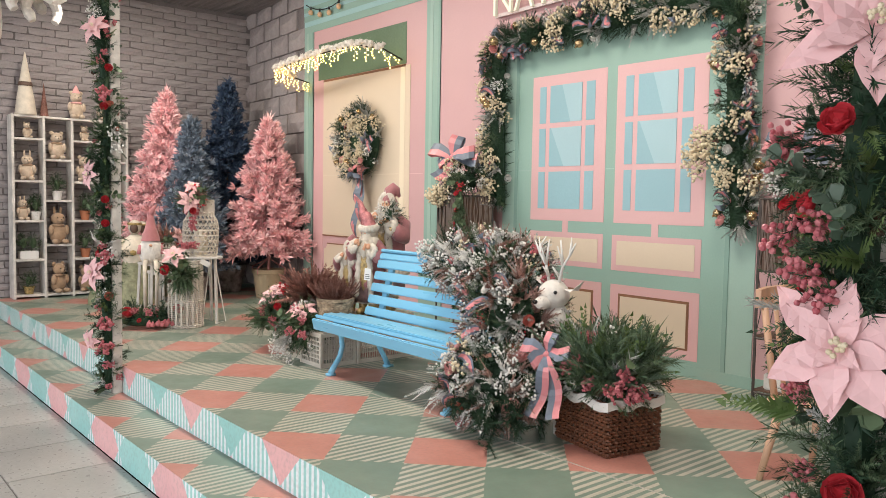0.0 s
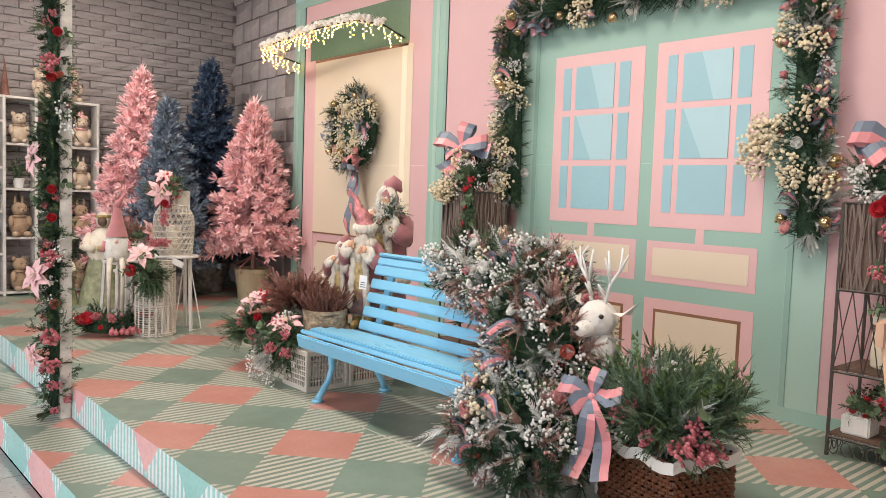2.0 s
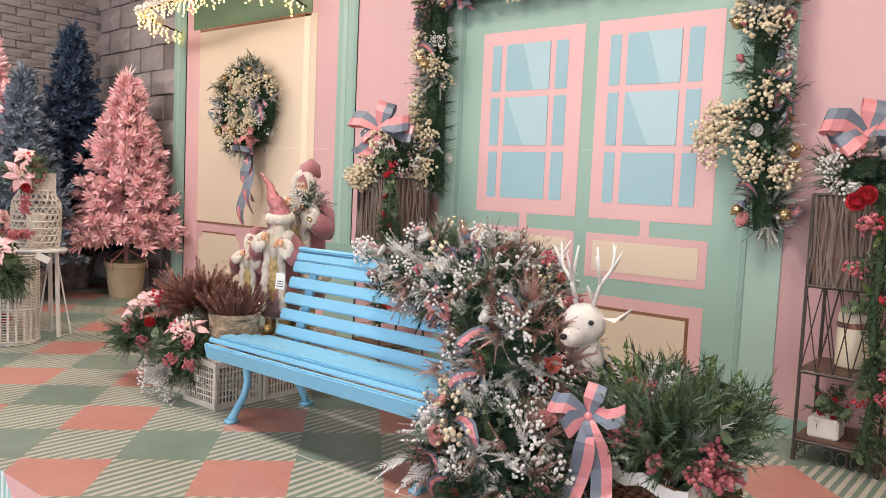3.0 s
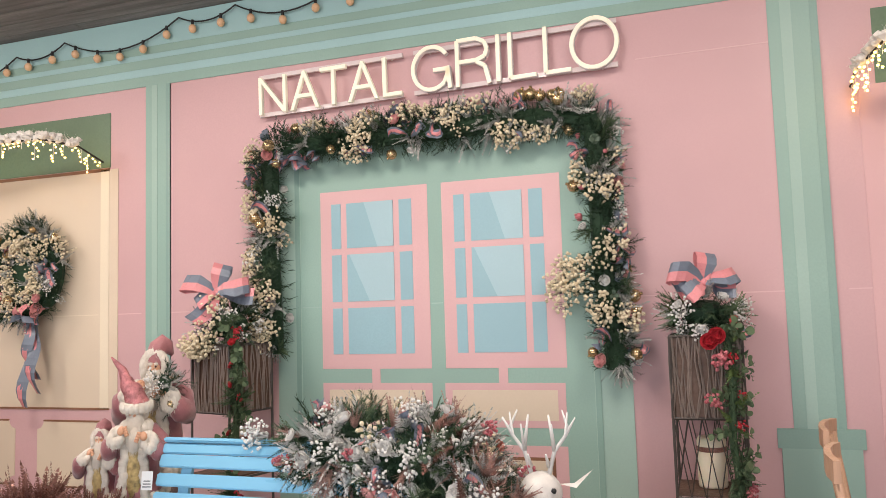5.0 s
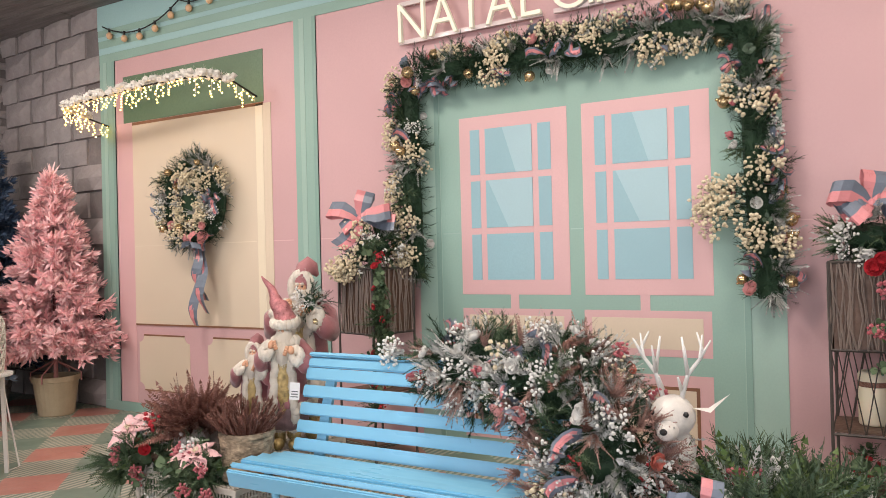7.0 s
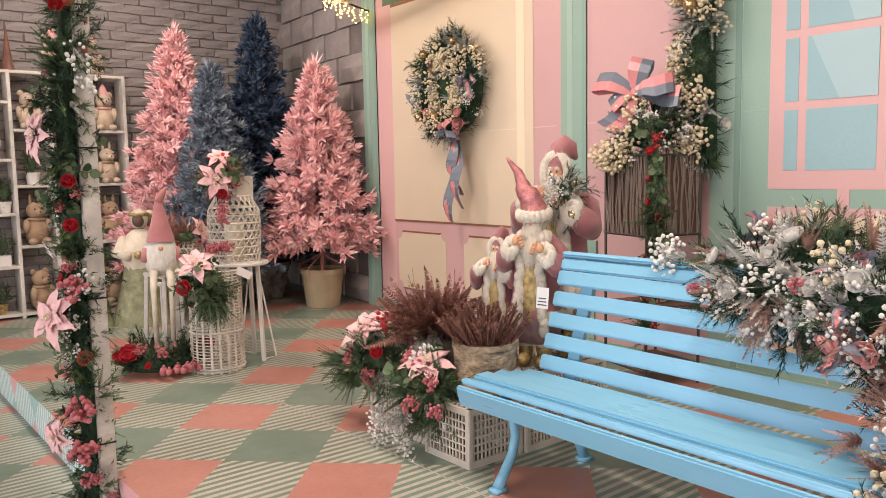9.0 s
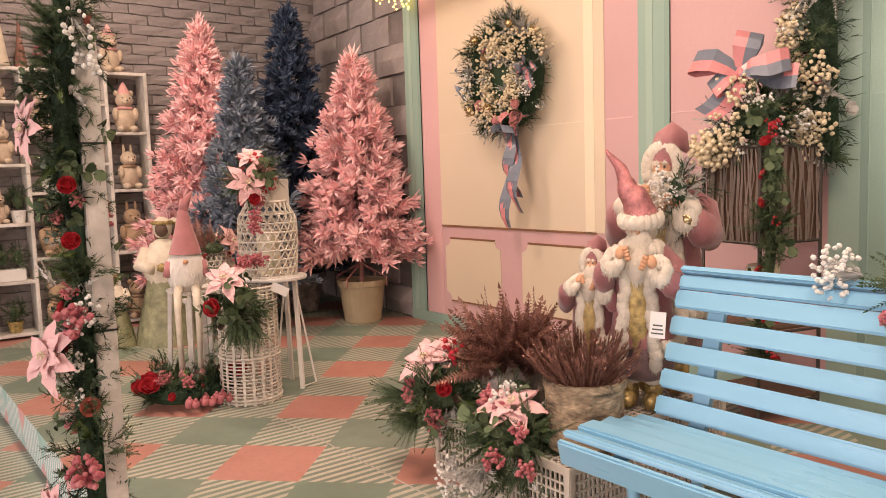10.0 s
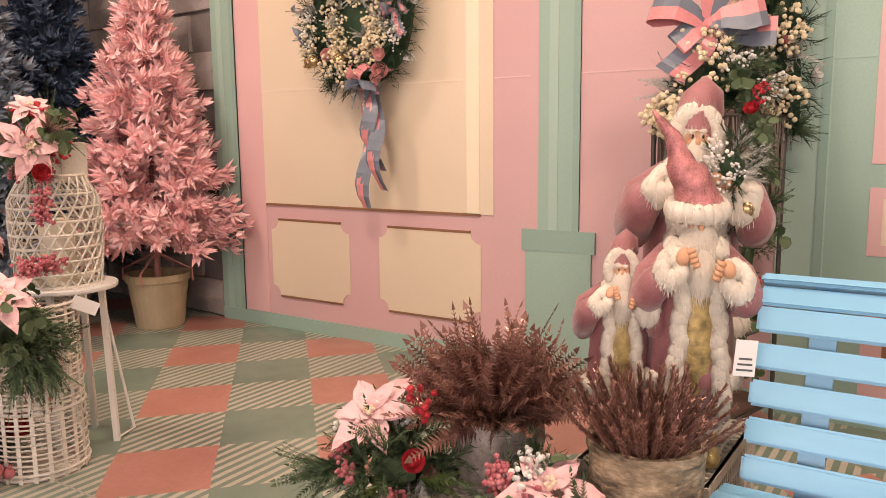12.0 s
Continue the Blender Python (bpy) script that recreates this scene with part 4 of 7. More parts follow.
def strand(parent, pts, core, mix, seed, face=None, size=1.0, spread=0.9, mat=None):
    """A garland along pts: a shaggy core and sprigs set round it; face: the side it shows, if it lies on a wall."""
    rng = random.Random(seed)
    pts = [Vector(p) for p in pts]
    lens = [(b - a).length for a, b in zip(pts, pts[1:])]
    total = sum(lens)

    def along(s):
        for a, b, ln in zip(pts, pts[1:], lens):
            if s <= ln:
                return a + (b - a) * (s / ln), unit(b - a)
            s -= ln
        return pts[-1], unit(pts[-1] - pts[-2])

    me = Mesh()
    n = int(total / 0.02)
    for i in range(n):
        p, t = along(total * (i + rng.random()) / n)
        a, b = basis(t)
        for k in range(5):
            an = rng.uniform(0, math.tau)
            o = a * math.cos(an) + b * math.sin(an)
            if face is not None and o.dot(face) < -0.2:
                o = -o
            me.pine(p + o * core * 0.25, unit(o + t * rng.uniform(-0.8, 0.8)), core * 0.75, core * 0.42, rng, 9, 0.0055)
    me.tube([along(total * i / 24)[0] for i in range(25)], core * 0.45, 8)
    part("greenery_core", me, mat or DARK_GREEN, parent)
    kinds = picks(mix, rng)
    for i, (kind, where, an0) in enumerate((k, total * (j + rng.random()) / len(kinds), rng.uniform(0, math.tau)) for j, (k, n) in enumerate(kinds) for _ in range(n)):
        if i == 0 or kind != last[0] or abs(where - last[1]) > total * 1.5 / len(kinds):
            last = (kind, where, an0)
        p, t = along(min(max(last[1] + rng.uniform(-0.06, 0.06), 0.0), total))
        a, b = basis(t)
        for k in range(60):
            an = last[2] + rng.uniform(-0.7, 0.7) + 0.1 * k
            o = a * math.cos(an) + b * math.sin(an)
            if face is None or o.dot(face) > -0.1:
                break
        d = unit(o + t * rng.uniform(-spread, spread) + (Vector(face) * 0.35 if face is not None else Vector((0, 0, 0))))
        reach = 0.75 if kind in ("gold_bauble", "poinsettia", "red_rose", "blush_rose", "coral_flower", "white_flower", "pine_cone", "pink_bauble", "mauve_berry_sprig") else 0.4
        place(kind, parent, p + o * core * reach, d, size * SIZE.get(kind, 1.0) * rng.uniform(0.75, 1.15), rng)


def mound(parent, eggs, mix, seed, size=1.0, up=0.2, mat=None, face=None, core=True):
    """A flower arrangement over egg-shaped volumes (centre, radii)."""
    rng = random.Random(seed)
    vols = [r[0] * r[1] + r[1] * r[2] + r[0] * r[2] for _, r in eggs]

    def spot():
        while True:
            c, r = rng.choices(eggs, vols)[0]
            n = rand_dir(rng)
            p = Vector(c) + Vector((n.x * r[0], n.y * r[1], n.z * r[2]))
            nn = unit((n.x / r[0], n.y / r[1], n.z / r[2]))
            if face is not None and nn.dot(face) < -0.3:
                continue
            if all(sum(((p[i] - Vector(c2)[i]) / r2[i]) ** 2 for i in range(3)) > 0.8 for c2, r2 in eggs if c2 is not c):
                return p, nn, Vector(c)

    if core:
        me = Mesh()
        # solid eggs added inside: not see-through, shade of the gaps in their colour
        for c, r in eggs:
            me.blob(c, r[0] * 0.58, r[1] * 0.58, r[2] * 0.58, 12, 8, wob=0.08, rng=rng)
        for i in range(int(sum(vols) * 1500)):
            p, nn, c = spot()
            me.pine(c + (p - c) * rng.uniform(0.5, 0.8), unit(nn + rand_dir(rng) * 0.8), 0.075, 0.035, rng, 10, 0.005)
        part("greenery_core", me, mat or DARK_GREEN, parent)
    near = None
    for kind, first in ((k, j == 0) for k, n in picks(mix, rng) for j in range(n)):
        p, nn, c = spot()
        if first:
            near = p
        for k in range(40):
            if (p - near).length < 0.10:
                break
            p, nn, c = spot()
        hard = kind in ("gold_bauble", "poinsettia", "red_rose", "blush_rose", "coral_flower", "white_flower", "pine_cone", "pink_bauble", "mauve_berry_sprig")
        d = unit(nn + rand_dir(rng) * (0.3 if hard else 0.7) + Vector((0, 0, up)))
        place(kind, parent, c + (p - c) * (0.95 if hard else 0.84 if kind == "copper_sprig" else 0.74), d, size * SIZE.get(kind, 1.0) * rng.uniform(0.75, 1.15), rng)


def bow(parent, at, face, size, seed, tails=((-0.5, -1.0), (0.45, -1.1)), tail_len=1.3):
    """A bow of two-coloured ribbon: a knot that carries loops and tails."""
    rng = random.Random(seed)
    face = unit(face)
    right = unit(Vector((0, 0, 1)).cross(face)) if abs(face.z) < 0.9 else Vector((1, 0, 0))
    above = face.cross(right)
    at = Vector(at)
    knot = part("bow", Mesh().blob(at + face * 0.03, size * 0.10, size * 0.10, size * 0.10, 10, 7), RIB_PINK, parent, "bow of pink and grey satin ribbon")
    w = size * 0.46
    for lx, lz, k in [(-1.0, 0.35, 0.84), (1.0, 0.15, 0.80), (-0.8, -0.45, 0.55), (0.2, 1.0, 0.74)]:
        d = unit(right * lx + above * lz)
        s = unit(face.cross(d) + face * rng.uniform(-0.5, 0.5))
        ln = size * k * rng.uniform(0.92, 1.08)
        prof = [(0.0, 0.03, 0.35), (0.25, 0.17, 0.75), (0.55, 0.29, 1.0), (0.82, 0.29, 1.0), (0.98, 0.18, 1.0), (1.0, 0.06, 1.0), (0.85, -0.03, 1.0), (0.5, -0.04, 0.75), (0.05, 0.0, 0.35)]
        pts = [at + d * ln * f + face * (ln * g + 0.02) + above * 0.012 * math.sin(f * 6 + lx) for f, g, _ in prof]
        for off, mat in ((-0.25, RIB_GREY), (0.25, RIB_PINK)):
            me = Mesh().ribbon([p + s * w * off * q[2] for p, q in zip(pts, prof)], [w * 0.5 * q[2] for q in prof], s)
            part("loop", me, mat, knot)
    for tx, tz in tails:
        d = unit(right * tx + above * tz)
        s = unit(face.cross(d))
        fs = [i / 11 for i in range(12)]
        pts = [at + d * size * tail_len * f + face * (0.02 + 0.035 * math.sin(f * 7 + tx)) + s * 0.07 * size * math.sin(f * 5) for f in fs]
        ws = [w * (0.4 + 0.6 * min(1, f * 3)) for f in fs]
        for off, mat in ((-0.25, RIB_GREY), (0.25, RIB_PINK)):
            part("tail", Mesh().ribbon([p + s * v * off for p, v in zip(pts, ws)], [v * 0.5 for v in ws], s), mat, knot)

# ---- on the printed wall ----
WEST = Vector((-1, 0, 0))
g = thing("door_garland", (0, 0, 0), "frosted garland with cream berries and gold baubles over the door", "garland")
GX = WALL - 0.09
strand(g, [(GX, 4.93, 1.62), (GX, 4.95, 2.2), (GX, 4.96, 2.85), (GX, 4.94, 3.04), (GX, 4.6, 3.06), (GX, 3.8, 3.07), (GX, 3.0, 3.08), (GX, 2.68, 3.06), (GX, 2.65, 2.8), (GX, 2.64, 2.1), (GX, 2.58, 1.5)],
       0.15, [("frosted_frond", 126), ("cream_berry_spray", 130), ("snowy_frond", 24), ("dark_pine_sprig", 84), ("cedar_frond", 24), ("white_berry_spray", 16), ("ribbon_curl", 76), ("gold_bauble", 32), ("pink_bauble", 10),
              ("white_flower", 12), ("blush_rose", 14), ("eucalyptus_sprig", 10), ("pine_sprig", 24)], 21, WEST, 0.85)
rng = random.Random(5)
for i in range(16):
    place("cream_berry_spray", g, (GX - 0.05, 2.76 + rng.uniform(-0.08, 0.1), 2.02 + rng.uniform(-0.16, 0.16)), (-0.5, rng.uniform(0.2, 1.4), rng.uniform(-0.4, 0.5)), 0.95, rng)
for i in range(7):
    place("frosted_frond", g, (GX - 0.03, 4.92, 1.70), (-0.3, rng.uniform(-0.4, 0.4), -1), 0.9, rng)
    place("frosted_frond", g, (GX - 0.03, 2.57, 1.55), (-0.3, rng.uniform(-0.4, 0.4), -1), 1.0, rng)

w = thing("door_wreath", (0, 0, 0), "round frosted wreath with cream berries and a ribbon tail", "wreath")
WC = Vector((WALL - 0.10, 7.16, 2.29))
ring = [WC + Vector((0, 0.285 * math.sin(a), 0.32 * math.cos(a))) for a in [i * math.tau / 16 for i in range(17)]]
strand(w, ring, 0.15, [("frosted_frond", 54), ("cream_berry_spray", 90), ("dark_pine_sprig", 24), ("white_berry_spray", 12), ("ribbon_curl", 30), ("gold_bauble", 16), ("pink_bauble", 8), ("blush_rose", 6), ("white_flower", 5)], 22, WEST, 0.78)
me = Mesh().blob(WC, 0.06, 0.2, 0.22, 12, 8)
part("backing", me, DARK_GREEN, w)
for i in range(14):
    a = rng.uniform(0, 6.28)
    place(rng.choice(["cream_berry_spray", "frosted_frond"]), w, WC + Vector((-0.05, 0.12 * math.cos(a), 0.12 * math.sin(a))), (-1, rng.uniform(-1, 1), rng.uniform(-1, 1)), 0.75, rng)
for k, (y, ln) in enumerate(((7.10, 0.66), (7.02, 0.56), (7.06, 0.45))):
    me = Mesh()
    pts = [(WALL - 0.17 + 0.04 * math.sin(f * 6 + k), y - 0.03 * f + 0.02 * math.sin(f * 9 + k), 1.90 - ln * f) for f in [i / 10 for i in range(11)]]
    sd = [Vector((0.5 * math.sin(i * 0.7 + k), 1, 0.1)) for i in range(11)]
    me.ribbon(pts, 0.085, sd)
    me.slot = 1
    me.ribbon([(p[0] - 0.004, p[1] + 0.012, p[2]) for p in pts], 0.04, sd)
    part("ribbon_tail", me, [RIB_GREY, RIB_PINK], w)
for k in range(5):
    me = Mesh()
    a = -0.9 + k * 0.45
    pts = [(WALL - 0.20 - 0.05 * math.sin(f * 3.1), 7.10 + 0.14 * f * math.sin(a), 1.93 + 0.11 * f * math.cos(a) * (1 if k % 2 else -0.3)) for f in [i / 6 for i in range(7)]]
    me.ribbon(pts, 0.07, Vector((0.3, math.cos(a), -math.sin(a))))
    part("loop", me, RIB_PINK if k % 2 else RIB_GREY, w)


def letter_sign():
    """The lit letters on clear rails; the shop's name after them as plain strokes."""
    s = thing("letter_sign", (0, 0, 0), "lit warm white letters on clear acrylic rails above the door", "sign")
    x = WALL - 0.085
    z0, z1, h = 3.317, 3.627, 0.31
    tilt = math.atan2(0.042, 2.5)

    def at(y, z):
        return Vector((x, y, z + (5.03 - y) * tilt))

    def stroke(pts, name="letter"):
        me = Mesh()
        for a, b in zip(pts, pts[1:]):
            me.slot = 0
            me.beam(Vector(a) + Vector((0.012, 0, 0)), Vector(b) + Vector((0.012, 0, 0)), 0.030, 0.036, (1, 0, 0))
            me.slot = 1
            me.beam(Vector(a) - Vector((0.008, 0, 0)), Vector(b) - Vector((0.008, 0, 0)), 0.024, 0.008, (1, 0, 0))
        return part(name, me, [WHITE_METAL, SIGN_FACE], s)

    curve = bpy.data.curves.new("word", "FONT")
    curve.body, curve.size, curve.extrude, curve.bevel_depth, curve.space_character = "NATAL", 0.415, 0.014, 0.003, 0.98
    curve.offset = -0.0075
    ob = new("word_source", curve)
    dg = bpy.context.evaluated_depsgraph_get()
    me = bpy.data.meshes.new_from_object(ob.evaluated_get(dg))
    bpy.data.objects.remove(ob)
    xs = [v.co.x for v in me.vertices]
    me.transform(Matrix.Diagonal((1.105 / (max(xs) - min(xs)), 1, 1, 1)) @ Matrix.Translation((-min(xs), 0, 0)))
    me.materials.append(SIGN_FACE)
    word = new("word", me)
    word.parent = s
    word.matrix_basis = Matrix.Translation((x, 5.03, z0)) @ Euler((radians(90), 0, radians(-90))).to_matrix().to_4x4() @ Matrix.Rotation(tilt, 4, "Z")

    def ring_pts(yc, zc, ry, rz, a0, a1, n=20):
        return [at(yc - ry * math.cos(a), zc + rz * math.sin(a)) for a in [a0 + (a1 - a0) * i / n for i in range(n + 1)]]
    zc = (z0 + z1) / 2
    stroke(ring_pts(3.715, zc, 0.13, h / 2 - 0.01, 0.62, 5.5) + [at(3.600, z0 + 0.11), at(3.600, zc - 0.015), at(3.70, zc - 0.015)], "ring_stroke")
    stroke([at(3.600, zc), at(3.585, z0 + 0.005)], "short_stroke")
    stroke([at(3.532, z0), at(3.532, z1), at(3.40, z1), at(3.345, z1 - 0.03), at(3.328, z1 - 0.08), at(3.345, z1 - 0.125), at(3.40, zc + 0.01), at(3.532, zc + 0.01)], "loop_stroke")
    stroke([at(3.40, zc), at(3.345, zc - 0.035), at(3.315, z0)], "short_stroke")
    stroke([at(3.255, z0), at(3.255, z1)], "bar_stroke")
    stroke([at(3.175, z1), at(3.175, z0 + 0.012), at(3.005, z0 + 0.012)], "angle_stroke")
    stroke([at(2.945, z1), at(2.945, z0 + 0.012), at(2.785, z0 + 0.012)], "angle_stroke")
    stroke(ring_pts(2.637, zc + 0.005, 0.14, h / 2 + 0.002, 0, math.tau, 28), "ring_stroke")
    for y0, y1 in ((5.05, 3.93), (3.85, 2.50)):
        for z in (z0 + 0.012, z1 - 0.02):
            me = Mesh().beam(at(y0, z) + Vector((0.035, 0, 0)), at(y1, z) + Vector((0.035, 0, 0)), 0.02, 0.03)
            part("rail", me, CLEAR_RAIL, s)
        for y in (y0 - 0.1, y1 + 0.1):
            for z in (z0 + 0.012, z1 - 0.02):
                p = at(y, z)
                part("standoff", Mesh().tube([(p.x + 0.03, p.y, p.z), (WALL - 0.001, p.y, p.z)], 0.008, 8), WHITE_METAL, s)


CLEAR_RAIL = surface("frosted_acrylic_rail", (0.72, 0.62, 0.60), 0.25, vary=0.05, bump=0)
letter_sign()


def festoon():
    """Black cable in swags with frosted bulbs, pinned along the cornice."""
    s = thing("festoon_lights", (0, 0, 0), "black festoon cable with frosted orange bulbs along the cornice", "string lights")
    rng = random.Random(9)
    x = WALL - 0.06
    pins = [(8.4, 4.02), (7.35, 4.08), (6.85, 4.13), (5.75, 4.17), (5.25, 4.19), (4.45, 4.18), (3.9, 4.19), (3.35, 4.2), (2.6, 4.14), (1.9, 4.19), (1.0, 4.14)]
    me = Mesh()
    for (ya, za), (yb, zb) in zip(pins, pins[1:]):
        sag = 0.14 * abs(ya - yb)
        pts = [(x, ya + (yb - ya) * f, za + (zb - za) * f - sag * 4 * f * (1 - f)) for f in [i / 12 for i in range(13)]]
        me.tube(pts, 0.006, 6)
        n = max(2, int(abs(ya - yb) / 0.2))
        for i in range(n):
            f = (i + 0.5) / n
            p = Vector((x, ya + (yb - ya) * f, za + (zb - za) * f - sag * 4 * f * (1 - f)))
            hold = part("lamp_holder", Mesh().tube([p + Vector((0, 0, 0.01)), p - Vector((0, 0, 0.03))], 0.011, 8), BLACK, s)
            part("bulb", Mesh().blob(p - Vector((0, 0, 0.058)), 0.03, 0.03, 0.034, 10, 7), BULB, hold, smooth=True)
    part("cable", me, BLACK, s)


festoon()


def lit_canopy(y0, y1, name_seed):
    """A curved rail out from the wall, wrapped in white fluff with hanging fairy lights."""
    c = thing("lit_canopy", (0, 0, 0), "white fluffy canopy rail hung with warm fairy lights", "light garland", "lit canopies")
    rng = random.Random(name_seed)
    path = [Vector((WALL - 0.01, y0, 3.13)), Vector((4.72, y0 + 0.04, 3.22)), Vector((4.50, y0 + 0.2, 3.25)), Vector((4.43, y0 + 0.7, 3.23)), Vector((4.41, y0 + 1.3, 3.20)), Vector((4.42, y1 + 0.12, 3.17)), Vector((4.75, y1 + 0.2, 3.12)), Vector((WALL - 0.01, y1 + 0.2, 3.08))]
    me = Mesh().tube(path, 0.008, 6)
    part("rail", me, BLACK, c)
    fl, drops, bulbs = Mesh(), Mesh(), 0
    for a, b in zip(path[1:], path[2:-1]):
        n = int((b - a).length / 0.012)
        for i in range(n):
            p = a + (b - a) * (i + rng.random()) / n
            fl.blob(p + Vector((rng.uniform(-0.03, 0.03), 0, rng.uniform(0.0, 0.05))), 0.03, 0.03, 0.022, 6, 4, wob=0.35, rng=rng)
            for k in range(3):
                d = rand_dir(rng)
                fl.blade(p + Vector((0, 0, 0.03)), d, basis(d)[0], 0.07, 0.006)
    part("fluff", fl, FUR, c)
    wire = Mesh()
    for a, b in zip(path, path[1:]):
        n = max(1, int((b - a).length / 0.055))
        for i in range(n):
            p = a + (b - a) * (i + 0.5) / n
            ln = rng.choice([0.06, 0.11, 0.16])
            wire.tube([p, p - Vector((0, 0, ln))], 0.0015, 3)
            for k in range(int(ln / 0.022)):
                q = p - Vector((rng.uniform(-0.02, 0.02), rng.uniform(-0.02, 0.02), 0.02 + k * 0.022))
                me = LIGHT_DOT
                ob = new("fairy_light", me)
                ob.parent = c
                ob.location = q
    tagged(part("wire", wire, WHITE_METAL, c), kind="stuff")


LIGHT_DOT = Mesh().ball((0, 0, 0), 0.0085).data("fairy_light", [FAIRY])
lit_canopy(6.50, 8.20, 31)
lit_canopy(-0.6, 1.02, 32)


def lantern_tower(at, turn, seed, label, open_body):
    """A tall lantern stand: twig-walled box above, candle below, wire legs; flowers and a bow on top."""
    t = thing("lantern_tower", at, label, "lantern", "lantern towers", turn)
    rng = random.Random(seed)
    w, zt, zb = 0.185, 1.30, 0.86
    for sx in (-1, 1):
        for sy in (-1, 1):
            part("leg", Mesh().tube([(sx * w, sy * w, 0), (sx * w, sy * w, zt)], 0.009, 6), IRON, t)
            part("foot", Mesh().ball((sx * w, sy * w, 0.012), 0.014), IRON, t)
    for z in (zb, zt, 0.44, 0.10):
        me = Mesh()
        for a, b in (((-w, -w), (w, -w)), ((w, -w), (w, w)), ((w, w), (-w, w)), ((-w, w), (-w, -w))):
            me.tube([(*a, z), (*b, z)], 0.008, 5)
        part("frame_ring", me, IRON, t)
    for side in range(4):
        turned = pose(0, 0, 0, 0, 0, 90 * side)
        for k in range(30):
            s = -w + 2 * w * (k + rng.uniform(0.1, 0.9)) / 30
            pts = [turned @ Vector((s + rng.uniform(-0.02, 0.02), -w + rng.uniform(-0.006, 0.006), zb + (zt - zb) * f)) for f in (0, 0.35, 0.7, 1.0)]
            part("twig", Mesh().tube(pts, rng.uniform(0.003, 0.006), 4, False), BARK_WEAVE, t)
        part("twig_backing", Mesh().box(-w + 0.012, -w + 0.012, zb, w - 0.012, -w + 0.016, zt), DARK_WOOD, t).matrix_basis = turned
        if open_body:
            me = Mesh()
            for k in range(5):
                s0, s1 = -w + 2 * w * k / 5, -w + 2 * w * (k + 1) / 5
                me.tube([(s0, -w, 0.44), (s1, -w, zb)], 0.003, 4, False)
                me.tube([(s1, -w, 0.44), (s0, -w, zb)], 0.003, 4, False)
            if side in (0, 2):
                ob = part("lattice", me, IRON, t)
                ob.matrix_basis = pose(0, 0, 0, 0, 0, 90 * side)
            me = Mesh()
            for k in range(6):
                s0 = -w + 2 * w * (k + 0.5) / 6
                me.tube([(s0 + 0.025 * math.cos(a), -w, 0.05 + 0.035 * math.sin(a)) for a in [i * math.tau / 8 for i in range(9)]], 0.003, 4, False)
            ob = part("scroll_band", me, IRON, t)
            ob.matrix_basis = pose(0, 0, 0, 0, 0, 90 * side)
    for z in (0.455, 0.115):
        part("tray", Mesh().box(-w, -w, z - 0.006, w, w, z + 0.006, 0.002), DARK_WOOD, t)
    # candle in a glass with a band
    wax = part("candle", Mesh().lathe([(0, 0.465), (0.075, 0.465), (0.078, 0.475), (0.078, 0.72), (0.07, 0.735), (0.02, 0.73), (0, 0.73)], (0, -0.02, 0), 24), WAX, t, smooth=True)
    part("candle_band", Mesh().lathe([(0.0795, 0.66), (0.0815, 0.662), (0.0815, 0.685), (0.0795, 0.687)], (0, -0.02, 0), 24), COPPER, wax, "copper band")
    return t, rng


t, rng = lantern_tower((4.70, 2.08, Z2), 90, 41, "twig lantern tower with an ivory candle and berry garland", True)
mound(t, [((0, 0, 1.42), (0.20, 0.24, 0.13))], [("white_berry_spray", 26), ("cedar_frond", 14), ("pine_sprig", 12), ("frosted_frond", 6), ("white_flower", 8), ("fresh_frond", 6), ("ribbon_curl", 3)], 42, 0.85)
bow(t, (0.0, 0.10, 1.58), (-0.40, 0.8, 0.35), 0.24, 43, ((-0.8, -0.3), (0.9, -0.2)), 0.7)
for i in range(7):
    place("cedar_frond", t, (-0.05, 0.05, 1.42), (-1, rng.uniform(-0.3, 0.8), rng.uniform(-0.6, 0.3)), 1.15, rng)
strand(t, [(-0.10, 0.20, 1.36), (-0.13, 0.21, 1.1), (-0.11, 0.21, 0.75), (-0.15, 0.21, 0.42), (-0.12, 0.21, 0.12)], 0.045, [("green_leaf_sprig", 22), ("mauve_berry_sprig", 5), ("red_berry_sprig", 6), ("cedar_frond", 12), ("fresh_frond", 8)], 44, Vector((0, 1, 0)), 0.7, mat=GREEN)
for p in ((-0.06, 0.25, 1.30), (-0.02, 0.26, 1.27)):
    place("red_rose", t, p, (0, 1, 0.2), 1.0, rng)
place("mauve_berry_sprig", t, (-0.08, 0.25, 1.24), (0, 0.4, -1), 1.3, rng)
place("mauve_berry_sprig", t, (-0.03, 0.25, 1.02), (0, 0.4, -1), 1.1, rng)
# small pot of red flowers on the lowest tray
p = thing("flower_pot", (4.62, 2.15, Z2 + 0.121), "white square pot with red flowers", "plant pot")
part("pot", Mesh().box(-0.07, -0.07, 0, 0.07, 0.07, 0.10, 0.008), WHITE_METAL, p)
mound(p, [((0, 0, 0.15), (0.075, 0.085, 0.06))], [("red_rose", 8), ("green_leaf_sprig", 8), ("pine_sprig", 4)], 46, 0.5, 0.6, GREEN)

t, rng = lantern_tower((4.64, 5.13, Z2), 75, 51, "twig lantern tower with a candle, red berry garland and bow", False)
mound(t, [((0, 0.02, 1.43), (0.22, 0.22, 0.16))], [("white_berry_spray", 14), ("cream_berry_spray", 14), ("cedar_frond", 16), ("pine_sprig", 14), ("frosted_frond", 6)], 52, 0.85)
